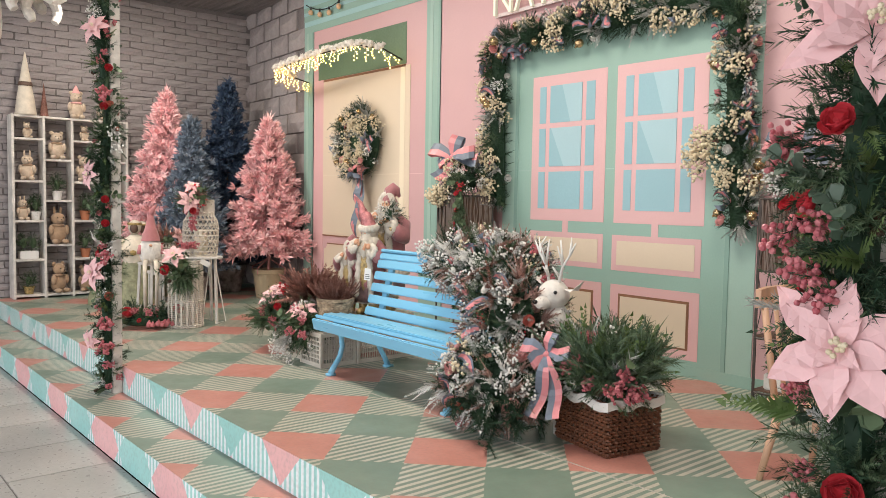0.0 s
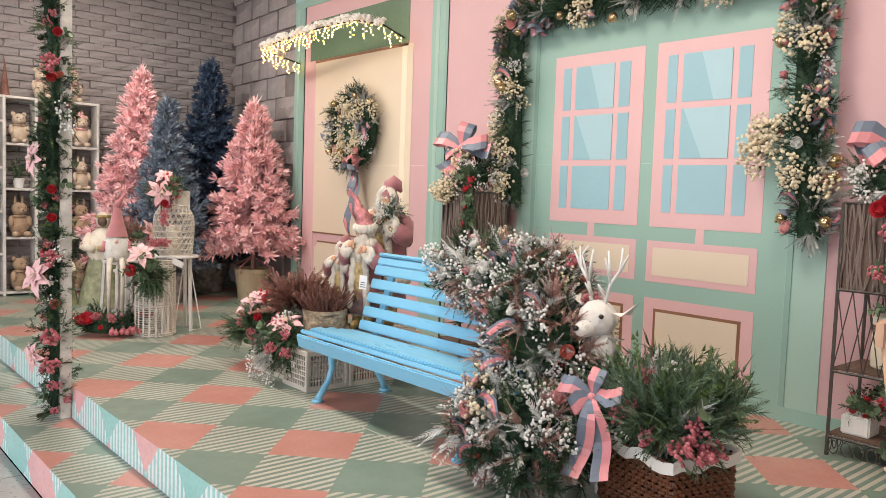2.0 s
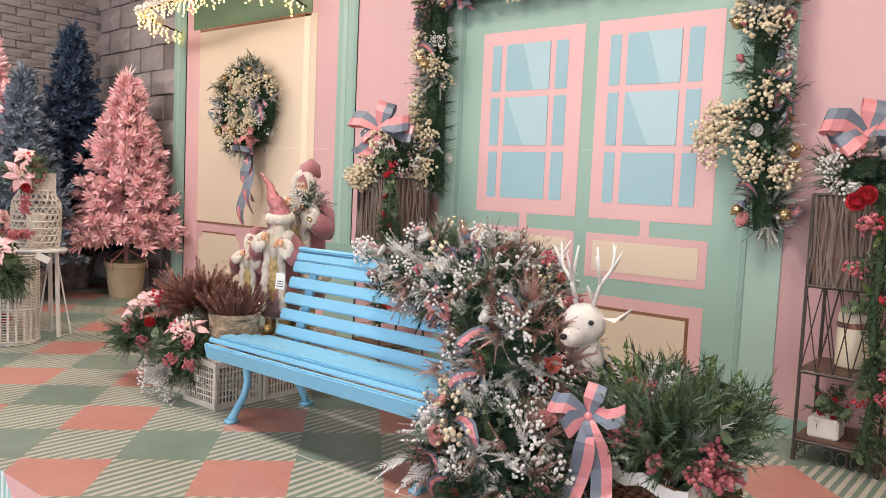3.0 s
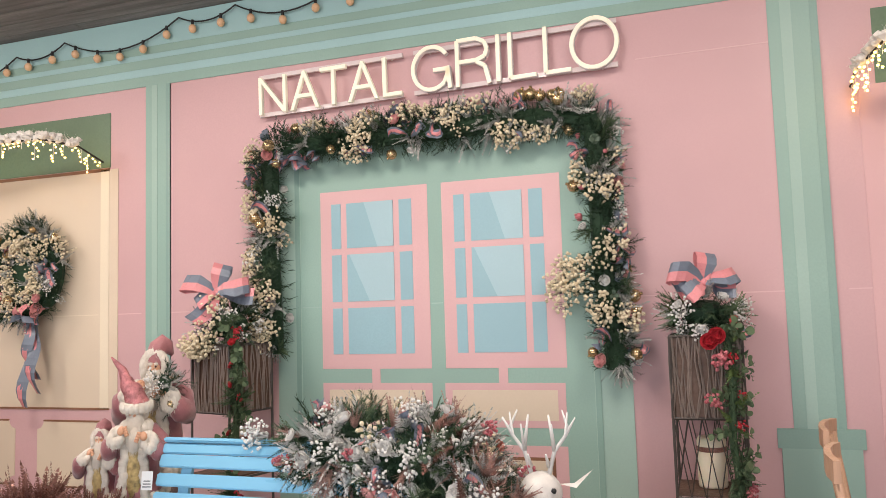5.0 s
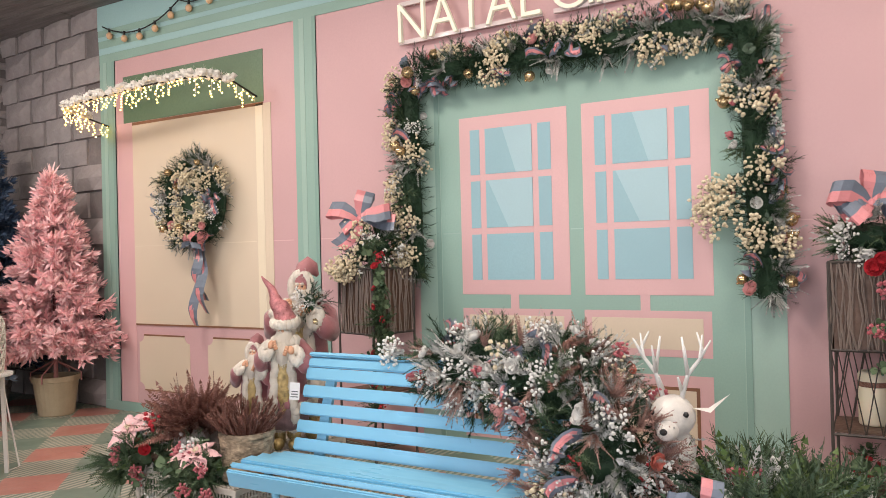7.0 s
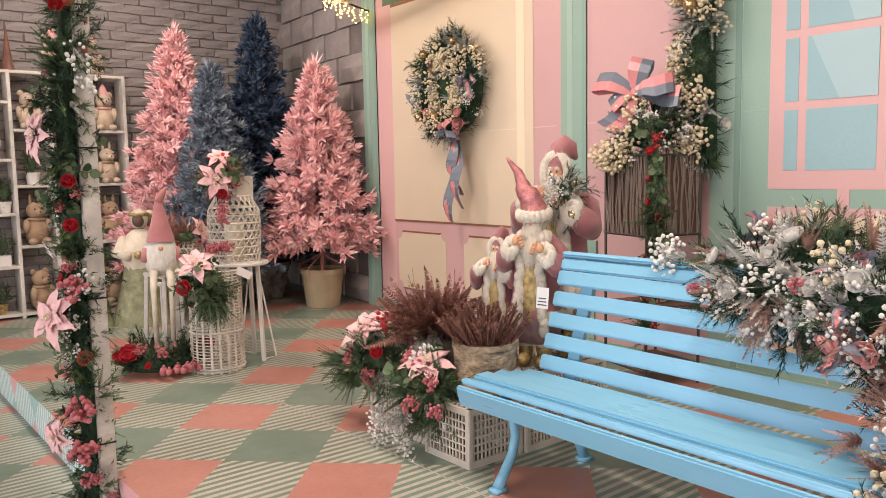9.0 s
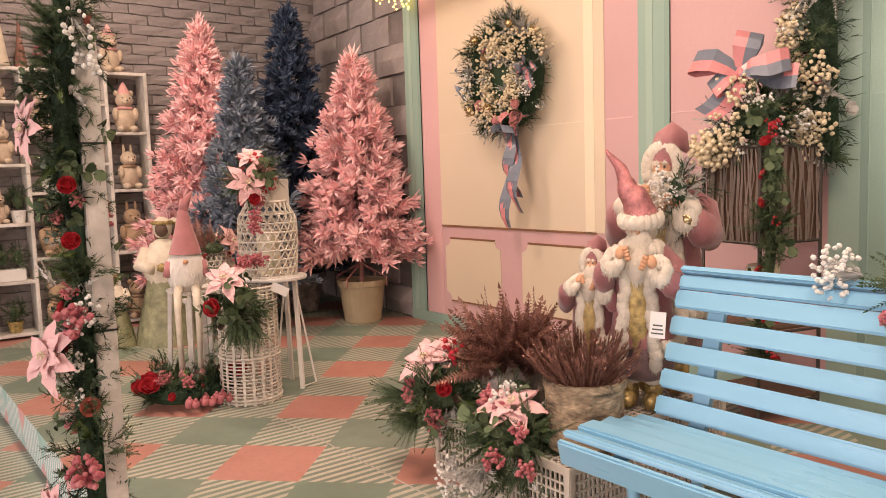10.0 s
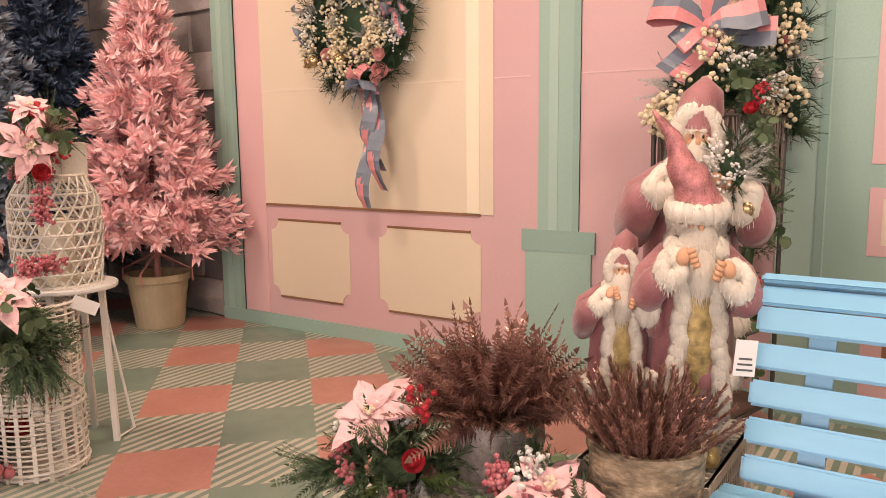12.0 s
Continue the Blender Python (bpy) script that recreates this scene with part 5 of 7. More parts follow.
bow(t, (0.0, 0.12, 1.64), (-0.60, 0.7, 0.3), 0.26, 53, ((-0.6, -0.9), (0.95, -0.1)), 0.95)
strand(t, [(-0.16, 0.17, 1.5), (-0.24, 0.16, 1.25), (-0.25, 0.17, 0.95), (-0.22, 0.18, 0.6), (-0.23, 0.18, 0.3)], 0.05, [("green_leaf_sprig", 12), ("cedar_frond", 22), ("red_berry_sprig", 6), ("red_rose", 6), ("pine_sprig", 10)], 54, Vector((0, 1, 0)), 0.75, mat=GREEN)
for i in range(8):
    place("cream_berry_spray", t, (0.05, 0.2, 1.38), (rng.uniform(-0.5, 0.5), 0.6, -0.9), 1.1, rng)

# ---- garlands of the two posts ----
def post_garland(base, seed, flowers, mix, core=0.105, size=0.85):
    g = thing("post_garland", (0, 0, 0), "fir garland with pink poinsettias, red roses and mauve berries", "garland", "post garlands")
    x, y = base[0], base[1]
    rng = random.Random(seed)
    pts = [(x + 0.02 * math.sin(k * 1.7), y + 0.02 * math.cos(k * 1.3), Z1 + 0.03 + (TOP - Z1 - 0.06) * k / 16) for k in range(17)]
    strand(g, pts, core, mix, seed, size=size)
    for kind, z, d, s in flowers:
        d = Vector(d)
        out = core + (0.060 if kind == "poinsettia" else 0.020)
        place(kind, g, (x + d.x * out, y + d.y * out, z), d, s, rng)


PMIX = [("dark_pine_sprig", 110), ("pine_sprig", 110), ("cedar_frond", 100), ("eucalyptus_sprig", 54), ("mauve_berry_sprig", 52), ("frost_pine_sprig", 26), ("fresh_frond", 70), ("snowy_frond", 14), ("green_leaf_sprig", 40), ("red_rose", 8), ("pine_cone", 16), ("coral_flower", 5), ("white_berry_spray", 8)]
VL = (-0.35, -0.9, 0.25)
post_garland((1.715, 5.76), 61, [("poinsettia", 2.83, (-0.7, -0.6, 0.4), 0.70), ("poinsettia", 1.80, (-0.9, -0.2, 0.1), 0.66), ("poinsettia", 1.10, (-0.85, -0.4, 0.3), 0.76), ("poinsettia", 0.62, (-0.95, -0.3, -0.1), 0.55), ("poinsettia", 3.6, VL, 0.75),
              ("coral_flower", 0.93, (-0.2, -1, 0.1), 0.62), ("red_rose", 2.55, (-0.1, -1, 0.2), 0.62), ("red_rose", 2.28, (-0.4, -1, 0.1), 0.62), ("red_rose", 1.45, VL, 0.62), ("red_rose", 1.62, VL, 0.62), ("red_rose", 3.05, VL, 0.75),
              ("white_berry_spray", 2.15, (0.1, -0.8, -0.8), 0.9), ("white_berry_spray", 2.05, (0.2, -0.8, -1), 0.9), ("snowy_frond", 1.32, (-0.9, -0.5, 0.4), 0.9), ("white_berry_spray", 1.2, (-0.2, -0.9, 0.4), 0.85),
              ("mauve_berry_sprig", 2.35, VL, 1.3), ("mauve_berry_sprig", 1.2, VL, 1.3), ("mauve_berry_sprig", 0.72, VL, 1.4), ("mauve_berry_sprig", 0.55, VL, 1.3)], PMIX, 0.078, 0.66)
RMIX = [("dark_pine_sprig", 150), ("pine_sprig", 190), ("cedar_frond", 90), ("eucalyptus_sprig", 24), ("mauve_berry_sprig", 44), ("frost_pine_sprig", 26), ("fresh_frond", 60), ("red_rose", 8), ("pine_cone", 10), ("white_berry_spray", 4), ("green_leaf_sprig", 30)]
VR = (-0.75, -0.3, 0.2)
post_garland((1.735, 0.575), 62, [("poinsettia", 2.02, (-0.85, -0.35, 0.25), 1.02), ("poinsettia", 1.37, (-0.9, -0.12, 0.2), 1.02), ("red_rose", 1.83, (-0.85, 0.1, 0.5), 0.85), ("red_rose", 1.66, (-0.6, 0.6, 0.3), 0.75),
              ("red_rose", 1.44, (-0.5, 0.75, 0.3), 0.75), ("red_rose", 1.06, (-0.9, -0.25, 0.2), 0.9), ("mauve_berry_sprig", 1.80, (-0.3, 0.95, 0.2), 0.95), ("mauve_berry_sprig", 1.76, (-0.5, 0.8, 0.1), 0.95),
              ("mauve_berry_sprig", 1.58, (-0.4, 0.9, 0.1), 0.95), ("mauve_berry_sprig", 1.52, (-0.7, 0.4, 0.0), 0.95), ("mauve_berry_sprig", 1.47, (-0.8, 0.1, 0.0), 0.95), ("eucalyptus_sprig", 1.7, (-0.8, 0.4, 0.5), 0.8),
              ("eucalyptus_sprig", 1.6, (-0.9, -0.1, 0.6), 0.8), ("frost_pine_sprig", 1.42, (-0.3, 1.0, 0.1), 0.9), ("fresh_frond", 1.55, (-0.9, -0.3, 0.4), 1.2), ("fresh_frond", 1.2, (-0.6, 0.8, 0.1), 1.2), ("mauve_berry_sprig", 1.0, (-0.8, 0.3, 0), 0.95)], RMIX)

# ---- by the bench ----
b = thing("bench_flowers", (0, 0, 0), "frosted floral cascade with berries, roses and copper sprigs over the bench", "flower arrangement")
BMIX = [("frosted_frond", 90), ("snowy_frond", 62), ("white_berry_spray", 84), ("dark_pine_sprig", 64), ("cream_berry_spray", 14), ("copper_sprig", 120), ("copper_frond", 10), ("frost_pine_sprig", 20), ("pine_sprig", 54), ("cedar_frond", 44), ("eucalyptus_sprig", 16),
        ("blush_rose", 8), ("coral_flower", 4), ("white_flower", 26), ("mauve_berry_sprig", 8), ("ribbon_curl", 30), ("pine_cone", 10), ("red_berry_sprig", 5)]
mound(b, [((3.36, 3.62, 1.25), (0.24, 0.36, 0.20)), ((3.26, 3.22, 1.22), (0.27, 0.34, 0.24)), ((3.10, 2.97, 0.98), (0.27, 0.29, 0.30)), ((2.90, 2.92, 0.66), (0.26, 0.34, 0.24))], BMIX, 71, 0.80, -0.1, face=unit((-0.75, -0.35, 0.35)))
rng = random.Random(72)
for k in range(9):
    a = rng.uniform(-0.6, 0.9)
    place("snowy_frond", b, (2.72 + rng.uniform(-0.05, 0.1), 2.92 + rng.uniform(-0.25, 0.3), 0.62), (-0.8, a, -0.25), 0.95, rng)
for k in range(10):
    place("cedar_frond", b, (3.38, 3.9, 1.28), (-0.3, 1.0, rng.uniform(-0.2, 0.4)), 0.9, rng)
for k in range(4):
    place("white_berry_spray", b, (3.40, 4.08, 1.30), (0, 1.0, rng.uniform(-0.2, 0.4)), 1.0, rng)
for k in range(60):
    place("dark_pine_sprig", b, (2.88 + rng.uniform(-0.25, 0.25), 2.74 + rng.uniform(-0.1, 0.25), 0.46 + rng.uniform(0, 0.12)), (-0.5, -0.4, rng.uniform(-0.1, 0.5)), 1.1, rng)
for k in range(12):
    place("copper_sprig", b, (2.98 + rng.uniform(-0.06, 0.1), 3.20 + rng.uniform(-0.12, 0.1), 0.92 + rng.uniform(-0.14, 0.12)), (-0.8, 0.5, rng.uniform(-0.2, 0.5)), 0.85, rng)

d = thing("plush_deer", (3.17, 2.70, Z2), "white plush deer with silver antlers standing among the flowers", "deer figure")
me = Mesh()
F = unit((-0.92, -0.02, 0))
S = unit((-0.02, 0.92, 0))
me.slot = 0
me.blob((0.05, -0.02, 0.34), 0.14, 0.12, 0.15, wob=0.03)
me.blob((0.0, 0.0, 0.49), 0.085, 0.085, 0.15, wob=0.03)
me.blob((-0.01, 0.0, 0.62), 0.07, 0.07, 0.09, wob=0.03)
hd = Vector((-0.03, 0.01, 0.755))
me.blob(hd, 0.092, 0.085, 0.082, wob=0.02)
me.blob(hd + F * 0.085 + Vector((0, 0, -0.038)), 0.062, 0.040, 0.038, wob=0.02)
for s in (-1, 1):
    me.leaf(hd + S * s * 0.07 + Vector((0, 0, 0.035)), unit(S * s + Vector((0, 0, 0.35))), F, 0.15, 0.065, 0.2)
    for lx in (-0.05, 0.12):
        me.tube([(lx, s * 0.06, 0.3), (lx, s * 0.065, 0.0)], [0.035, 0.026], 8)
me.slot = 1
for s in (-1, 1):
    base = hd + S * s * 0.035 + Vector((0, 0, 0.07))
    pts = [base, base + S * s * 0.025 + Vector((0, 0, 0.09)), base + S * s * 0.07 + Vector((0, 0, 0.15)), base + S * s * 0.08 + Vector((0, 0, 0.24))]
    me.tube(pts, [0.010, 0.008, 0.007, 0.003], 6)
    me.tube([pts[1], pts[1] + F * 0.05 + Vector((0, 0, 0.11))], [0.008, 0.003], 6)
    me.tube([pts[2], pts[2] + S * s * 0.04 + Vector((0, 0, 0.07))], [0.008, 0.003], 6)
    me.tube([pts[1], pts[1] - S * s * 0.02 + Vector((0, 0, 0.14))], [0.009, 0.004], 6)
    me.tube([pts[3] - Vector((0, 0, 0.06)), pts[3] - F * 0.03 - S * s * 0.025 + Vector((0, 0, 0.005))], [0.007, 0.003], 6)
    me.tube([base + Vector((0, 0, 0.03)), base + F * 0.055 + Vector((0, 0, 0.085))], [0.009, 0.004], 6)
me.slot = 2
me.blob(hd + F * 0.152 + Vector((0, 0, -0.03)), 0.014, 0.014, 0.012)
for s in (-1, 1):
    me.ball(hd + F * 0.06 + S * s * 0.062 + Vector((0, 0, 0.02)), 0.012)
part("figure", me, [FUR, SNOW_BERRY, BLACK], d, smooth=True)
dg = thing("neck_garland", (3.17, 2.70, Z2 + 0.53), "small green garland with red berries round a deer neck", "garland")
strand(dg, [(0.13 * math.cos(a), 0.13 * math.sin(a), -0.03 * math.cos(a)) for a in [i * math.tau / 10 for i in range(11)]], 0.035, [("cedar_frond", 10), ("red_berry_sprig", 8), ("pine_sprig", 8)], 75, size=0.5)


def plaid_basket():
    t = thing("wicker_basket", (3.205, 2.374, Z2), "brown wicker basket with white liner, planted with ferns and berries", "basket", turn=-11.5)
    rng = random.Random(81)
    wx, wy, h = 0.175, 0.205, 0.27
    # woven walls: strands passing in and out of stakes
    for side, (ax, n) in enumerate((("x", 9), ("y", 11), ("x", 9), ("y", 11))):
        half = wx if ax == "x" else wy
        off = wy if ax == "x" else wx
        me = Mesh()
        for r in range(15):
            z = 0.012 + h * r / 15
            pts = []
            m = n * 2
            for i in range(m + 1):
                s = -half + 2 * half * i / m
                pts.append((s, -off + (0.006 if (i // 1 + r) % 2 else -0.006), z + 0.008))
            me.tube(pts, 0.0085, 5, flat=0.9)
        for i in range(n):
            s = -half + 2 * half * (i + 0.5) / n
            me.tube([(s, -off, 0.0), (s, -off, h)], 0.006, 5)
        ob = tagged(part("woven_side", me, WICKER, t), kind="stuff")
        ob.matrix_basis = pose(0, 0, 0, 0, 0, 90 * side)
    part("base", Mesh().box(-wx, -wy, 0.0, wx, wy, 0.015, 0.003), WICKER, t)
    me = Mesh()
    n = 40
    prof = [(0.90, h - 0.06), (1.0, h + 0.01), (1.09, h + 0.012), (1.10, h - 0.035)]
    vs = []
    for k, z in prof:
        for i in range(n):
            a = i * math.tau / n
            c, s = math.cos(a), math.sin(a)
            q = 1 / max(abs(c), abs(s)) * 0.985
            vs.append((c * q * wx * k, s * q * wy * k, z + 0.012 * math.sin(i * 1.3 + k * 5)))
    me.add(vs, [(i * n + k, i * n + (k + 1) % n, (i + 1) * n + (k + 1) % n, (i + 1) * n + k) for i in range(3) for k in range(n)])
    part("liner", me, LINEN, t)
    part("soil", Mesh().box(-wx * 0.95, -wy * 0.95, h - 0.06, wx * 0.95, wy * 0.95, h - 0.05), DARK_GREEN, t)
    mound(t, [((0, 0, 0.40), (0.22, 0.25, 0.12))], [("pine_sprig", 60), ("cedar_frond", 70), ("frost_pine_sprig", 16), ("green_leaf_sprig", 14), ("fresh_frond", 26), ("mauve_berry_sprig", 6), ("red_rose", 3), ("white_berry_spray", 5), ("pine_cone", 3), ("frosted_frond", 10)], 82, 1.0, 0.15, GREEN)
    for k in range(120):
        a = rng.uniform(0, 6.28)
        r = rng.uniform(0.02, 0.19)
        o = Vector((math.cos(a), math.sin(a), 0))
        place("fern_frond", t, o * r + Vector((0, 0, 0.36)), o * rng.uniform(0.1, 1.3) + Vector((0, 0, 1)), rng.uniform(0.8, 1.25), rng)
    for k in range(34):
        a = rng.uniform(0, 6.28)
        o = Vector((math.cos(a), math.sin(a), 0))
        place("frost_pine_sprig" if k % 3 == 0 else "pine_sprig", t, o * rng.uniform(0.08, 0.2) + Vector((0, 0, 0.38)), o * rng.uniform(0.4, 1.4) + Vector((0, 0, 1)), rng.uniform(1.3, 1.9), rng)
    for k in range(10):
        a = rng.uniform(0, 6.28)
        o = Vector((math.cos(a), math.sin(a), 0))
        place("fresh_frond", t, o * 0.15 + Vector((0, 0, 0.46)), o * 0.6 + Vector((0, 0, 1)), 1.5, rng)
    for p, s in (((-0.17, -0.20, 0.37), 1.1), ((-0.02, -0.22, 0.36), 1.2), ((-0.08, -0.23, 0.34), 1.1), ((-0.2, -0.05, 0.38), 1.0)):
        place("mauve_berry_sprig", t, p, (-0.3, -1, -0.5), s, rng)
    bow(t, (-0.30, 0.12, 0.47), (-0.8, -0.45, 0.25), 0.165, 83, ((-0.10, -1.0), (0.30, -1.0)), 2.0)


plaid_basket()


# ---- crates, pots and bundles left of the bench ----
def crate(at, turn, size, seed):
    """A slatted plastic crate: corner posts, rims and a grid of holes."""
    t = thing("slatted_crate", at, "upturned beige crate with a grid of small slots", "crate", "slatted crates", turn)
    x, y, h = size
    for sx in (-1, 1):
        for sy in (-1, 1):
            part("corner_post", Mesh().box(sx * x - 0.012, sy * y - 0.012, 0, sx * x + 0.012, sy * y + 0.012, h, 0.003), CRATE, t)
    for side in range(4):
        half, off = (x, y) if side % 2 == 0 else (y, x)
        me = Mesh()
        me.box(-half, -off - 0.008, 0.0, half, -off + 0.006, 0.03).box(-half, -off - 0.008, h - 0.03, half, -off + 0.006, h)
        n = int(2 * half / 0.021)
        for i in range(1, n):
            s = -half + 2 * half * i / n
            me.box(s - 0.0035, -off - 0.003, 0.03, s + 0.0035, -off + 0.003, h - 0.03)
        for k in range(1, 6):
            z = 0.03 + (h - 0.06) * k / 6
            me.box(-half, -off - 0.004, z - 0.004, half, -off + 0.002, z + 0.004)
        ob = tagged(part("grid_side", me, CRATE, t), kind="stuff")
        ob.matrix_basis = pose(0, 0, 0, 0, 0, 90 * side)
    me = Mesh()
    n = int(2 * x / 0.03)
    for i in range(n + 1):
        s = -x + 2 * x * i / n
        me.box(s - 0.006, -y, h - 0.010, s + 0.006, y, h - 0.002)
    m = int(2 * y / 0.03)
    for i in range(m + 1):
        s = -y + 2 * y * i / m
        me.box(-x, s - 0.005, h - 0.008, x, s + 0.005, h)
    tagged(part("grid_top", me, CRATE, t), kind="stuff")
    return t


crate((3.085, 4.935, Z2), 0, (0.145, 0.14, 0.255), 1)
crate((3.20, 5.35, Z2), 2, (0.215, 0.215, 0.25), 2)
crate((3.52, 4.95, Z2), 0, (0.26, 0.17, 0.35), 3)

t = thing("birch_pot", (3.12, 4.89, Z2 + 0.255), "birch bark pot with glittering copper heather", "plant pot")
me = Mesh().lathe([(0, 0), (0.120, 0), (0.130, 0.015), (0.133, 0.10), (0.137, 0.215), (0.144, 0.228), (0.143, 0.25), (0.128, 0.25), (0.124, 0.215), (0, 0.21)], n=36, wob=0.025)
part("pot", me, BIRCH, t, smooth=False)
rng = random.Random(91)
for k in range(150):
    a = rng.uniform(0, 6.28)
    r = rng.uniform(0, 0.10)
    o = Vector((math.cos(a), math.sin(a), 0))
    place("copper_stalk", t, o * r + Vector((0, 0, 0.21)), o * rng.uniform(0.15, 1.15) + Vector((0, 0, 1)), rng.uniform(0.62, 0.88), rng)
t = thing("stone_pot", (3.22, 5.36, Z2 + 0.25), "grey stone pot with glittering copper ferns", "plant pot")
me = Mesh().lathe([(0, 0), (0.09, 0), (0.115, 0.03), (0.138, 0.12), (0.130, 0.20), (0.118, 0.235), (0.105, 0.23), (0.10, 0.19), (0, 0.185)], n=32, wob=0.02)
part("pot", me, GREY_STONE, t)
for k in range(120):
    a = rng.uniform(0, 6.28)
    r = rng.uniform(0, 0.09)
    o = Vector((math.cos(a), math.sin(a), 0))
    place("copper_frond", t, o * r + Vector((0, 0, 0.2)), o * rng.uniform(0.3, 2.4) + Vector((0, 0, 1.0)), rng.uniform(0.95, 1.3), rng)


def bundle(name, at, eggs, mix, seed, flowers, label, size=0.9):
    t = thing(name, at, label, "flower bundle")
    mound(t, eggs, mix, seed, size, 0.0, GREEN)
    rng = random.Random(seed + 1)
    for kind, p, dd, s in flowers:
        place(kind, t, p, dd, s, rng)


SMIX = [("cedar_frond", 26), ("pine_sprig", 18), ("white_berry_spray", 8), ("mauve_berry_sprig", 5), ("frost_pine_sprig", 8), ("green_leaf_sprig", 8), ("red_rose", 2), ("pine_cone", 3), ("fresh_frond", 5)]
bundle("floral_bundle", (3.00, 5.60, Z2 + 0.20), [((0.02, -0.02, 0.11), (0.10, 0.13, 0.10))], SMIX, 101,
       [("poinsettia", (-0.02, 0.02, 0.27), (-0.7, -0.1, 0.75), 0.85), ("red_rose", (-0.06, -0.14, 0.18), (-0.6, -0.7, 0.4), 0.7), ("red_berry_sprig", (0.02, -0.1, 0.27), (-0.4, -0.4, 0.8), 1.2)]
       + [("cedar_frond", (-0.05, 0.12, 0.10), (-0.5, 0.9, -0.1 - 0.05 * k), 1.0) for k in range(6)] + [("cedar_frond", (-0.08, 0.0, 0.06), (-1, 0.2 * k - 0.5, -0.5), 0.9) for k in range(6)],
       "fir bundle with pale pink poinsettia and red roses on crate")
bundle("floral_bundle", (2.95, 5.07, Z2 + 0.155), [((0.02, 0.0, 0.12), (0.10, 0.17, 0.12))], SMIX, 105,
       [("poinsettia", (-0.02, -0.02, 0.25), (-0.4, -0.2, 0.9), 0.8), ("mauve_berry_sprig", (-0.12, -0.05, 0.12), (-0.8, -0.4, -0.2), 0.9), ("mauve_berry_sprig", (-0.08, -0.16, 0.10), (-0.8, -0.5, -0.2), 0.9)]
       + [("white_berry_spray", (-0.10, 0.06 - 0.03 * k, 0.02 - 0.05 * k), (-0.5, 0.2, -1), 0.75) for k in range(5)] + [("white_berry_spray", (-0.10, 0.20, 0.06 - 0.05 * k), (-0.5, 0.3, -1), 0.75) for k in range(4)]
       + [("frost_pine_sprig", (-0.08, 0.05, 0.05), (-0.8, 0.3 * k - 0.6, -0.4), 1.1) for k in range(5)],
       "fir bundle with pink poinsettia and snowy berries over a crate")


def santa(at, turn, h, seed, label, hat_mat, pointed, coat, wide=1.0):
    """A cloth figure kept as one plain shape, h from its soles to its eyes: boots, skirt, open coat edged with fur, beard, raised arms and hat."""
    t = thing("santa_figure", at, label, "santa figure", "santa figures", turn)
    rng = random.Random(seed)
    me = Mesh()
    # slots: 0 coat, 1 fur, 2 face, 3 hat, 4 gold, 5 skirt, 6 dark

    def tuft(c, r, n, drop=0.5, long=1.0):
        me.slot = 1
        me.blob(c, *r, 10, 7, wob=0.07, rng=rng)
        for i in range(int(n * 1.5)):
            dd = rand_dir(rng)
            p = Vector([c[q] + dd[q] * r[q] * 0.93 for q in range(3)])
            me.blade(p, unit(dd * 0.7 + rand_dir(rng) * 0.35 + Vector((0, 0, -drop))), basis(dd)[0], rng.uniform(0.018, 0.036) * long, 0.0042)

    for s in (-1, 1):
        me.slot = 4
        me.blob((s * 0.085, -0.10, 0.045), 0.062, 0.115, 0.05)
        me.tube([(s * 0.085, -0.05, 0.04), (s * 0.085, -0.03, 0.16)], [0.062, 0.066], 12)
        tuft((s * 0.085, -0.04, 0.165), (0.088, 0.088, 0.045), 90)
    me.slot = 5
    n = 40
    rows = [(0.13, 0.15), (0.20, 0.17), (0.215, 0.24), (0.20, 0.36), (0.17, 0.50)]
    vs = [(r * (1 + 0.10 * math.sin(k * 5 * math.tau / n + z * 6) + rng.uniform(-0.02, 0.02)) * math.cos(k * math.tau / n), r * 0.85 * (1 + 0.10 * math.sin(k * 5 * math.tau / n + z * 6)) * math.sin(k * math.tau / n), z) for r, z in rows for k in range(n)]
    me.add(vs, [(i * n + k, i * n + (k + 1) % n, (i + 1) * n + (k + 1) % n, (i + 1) * n + k) for i in range(len(rows) - 1) for k in range(n)])
    me.slot = 0
    me.lathe([(0.225, 0.34), (0.235, 0.38), (0.215, 0.52), (0.200, 0.66), (0.205, 0.78), (0.165, 0.88), (0.09, 0.94), (0, 0.95)], n=30, sy=0.84, wob=0.035, rng=rng)
    # brocade front between the fur edges
    me.slot = 4
    me.blob((0, -0.165, 0.56), 0.085, 0.045, 0.27, 14, 10, wob=0.05, rng=rng)
    for k in range(13):
        f = k / 12
        for s in (-1, 1):
            tuft((s * (0.125 - 0.045 * f + 0.010 * math.sin(k * 1.9)), -0.190 + 0.015 * f, 0.27 + 0.52 * f), (0.048, 0.040, 0.050), 70, 0.8)
    for k in range(22):
        g = -math.pi / 2 + 0.6 + (math.tau - 1.2) * k / 21
        tuft((0.235 * math.cos(g), 0.195 * math.sin(g), 0.355), (0.046, 0.042, 0.036), 44)
    # collar, head, beard
    for k in range(14):
        g = k * math.tau / 14
        tuft((0.135 * math.cos(g), 0.115 * math.sin(g) - 0.03, 0.885), (0.062, 0.060, 0.055), 60)
    tuft((0, -0.03, 1.01), (0.135, 0.125, 0.145), 420)
    tuft((0, -0.125, 0.90), (0.120, 0.085, 0.115), 520, 1.0, 1.4)
    tuft((0, -0.175, 0.79), (0.085, 0.058, 0.115), 420, 1.0, 1.4)
    me.slot = 2
    me.blob((0, -0.122, 1.000), 0.080, 0.044, 0.052, 16, 10)
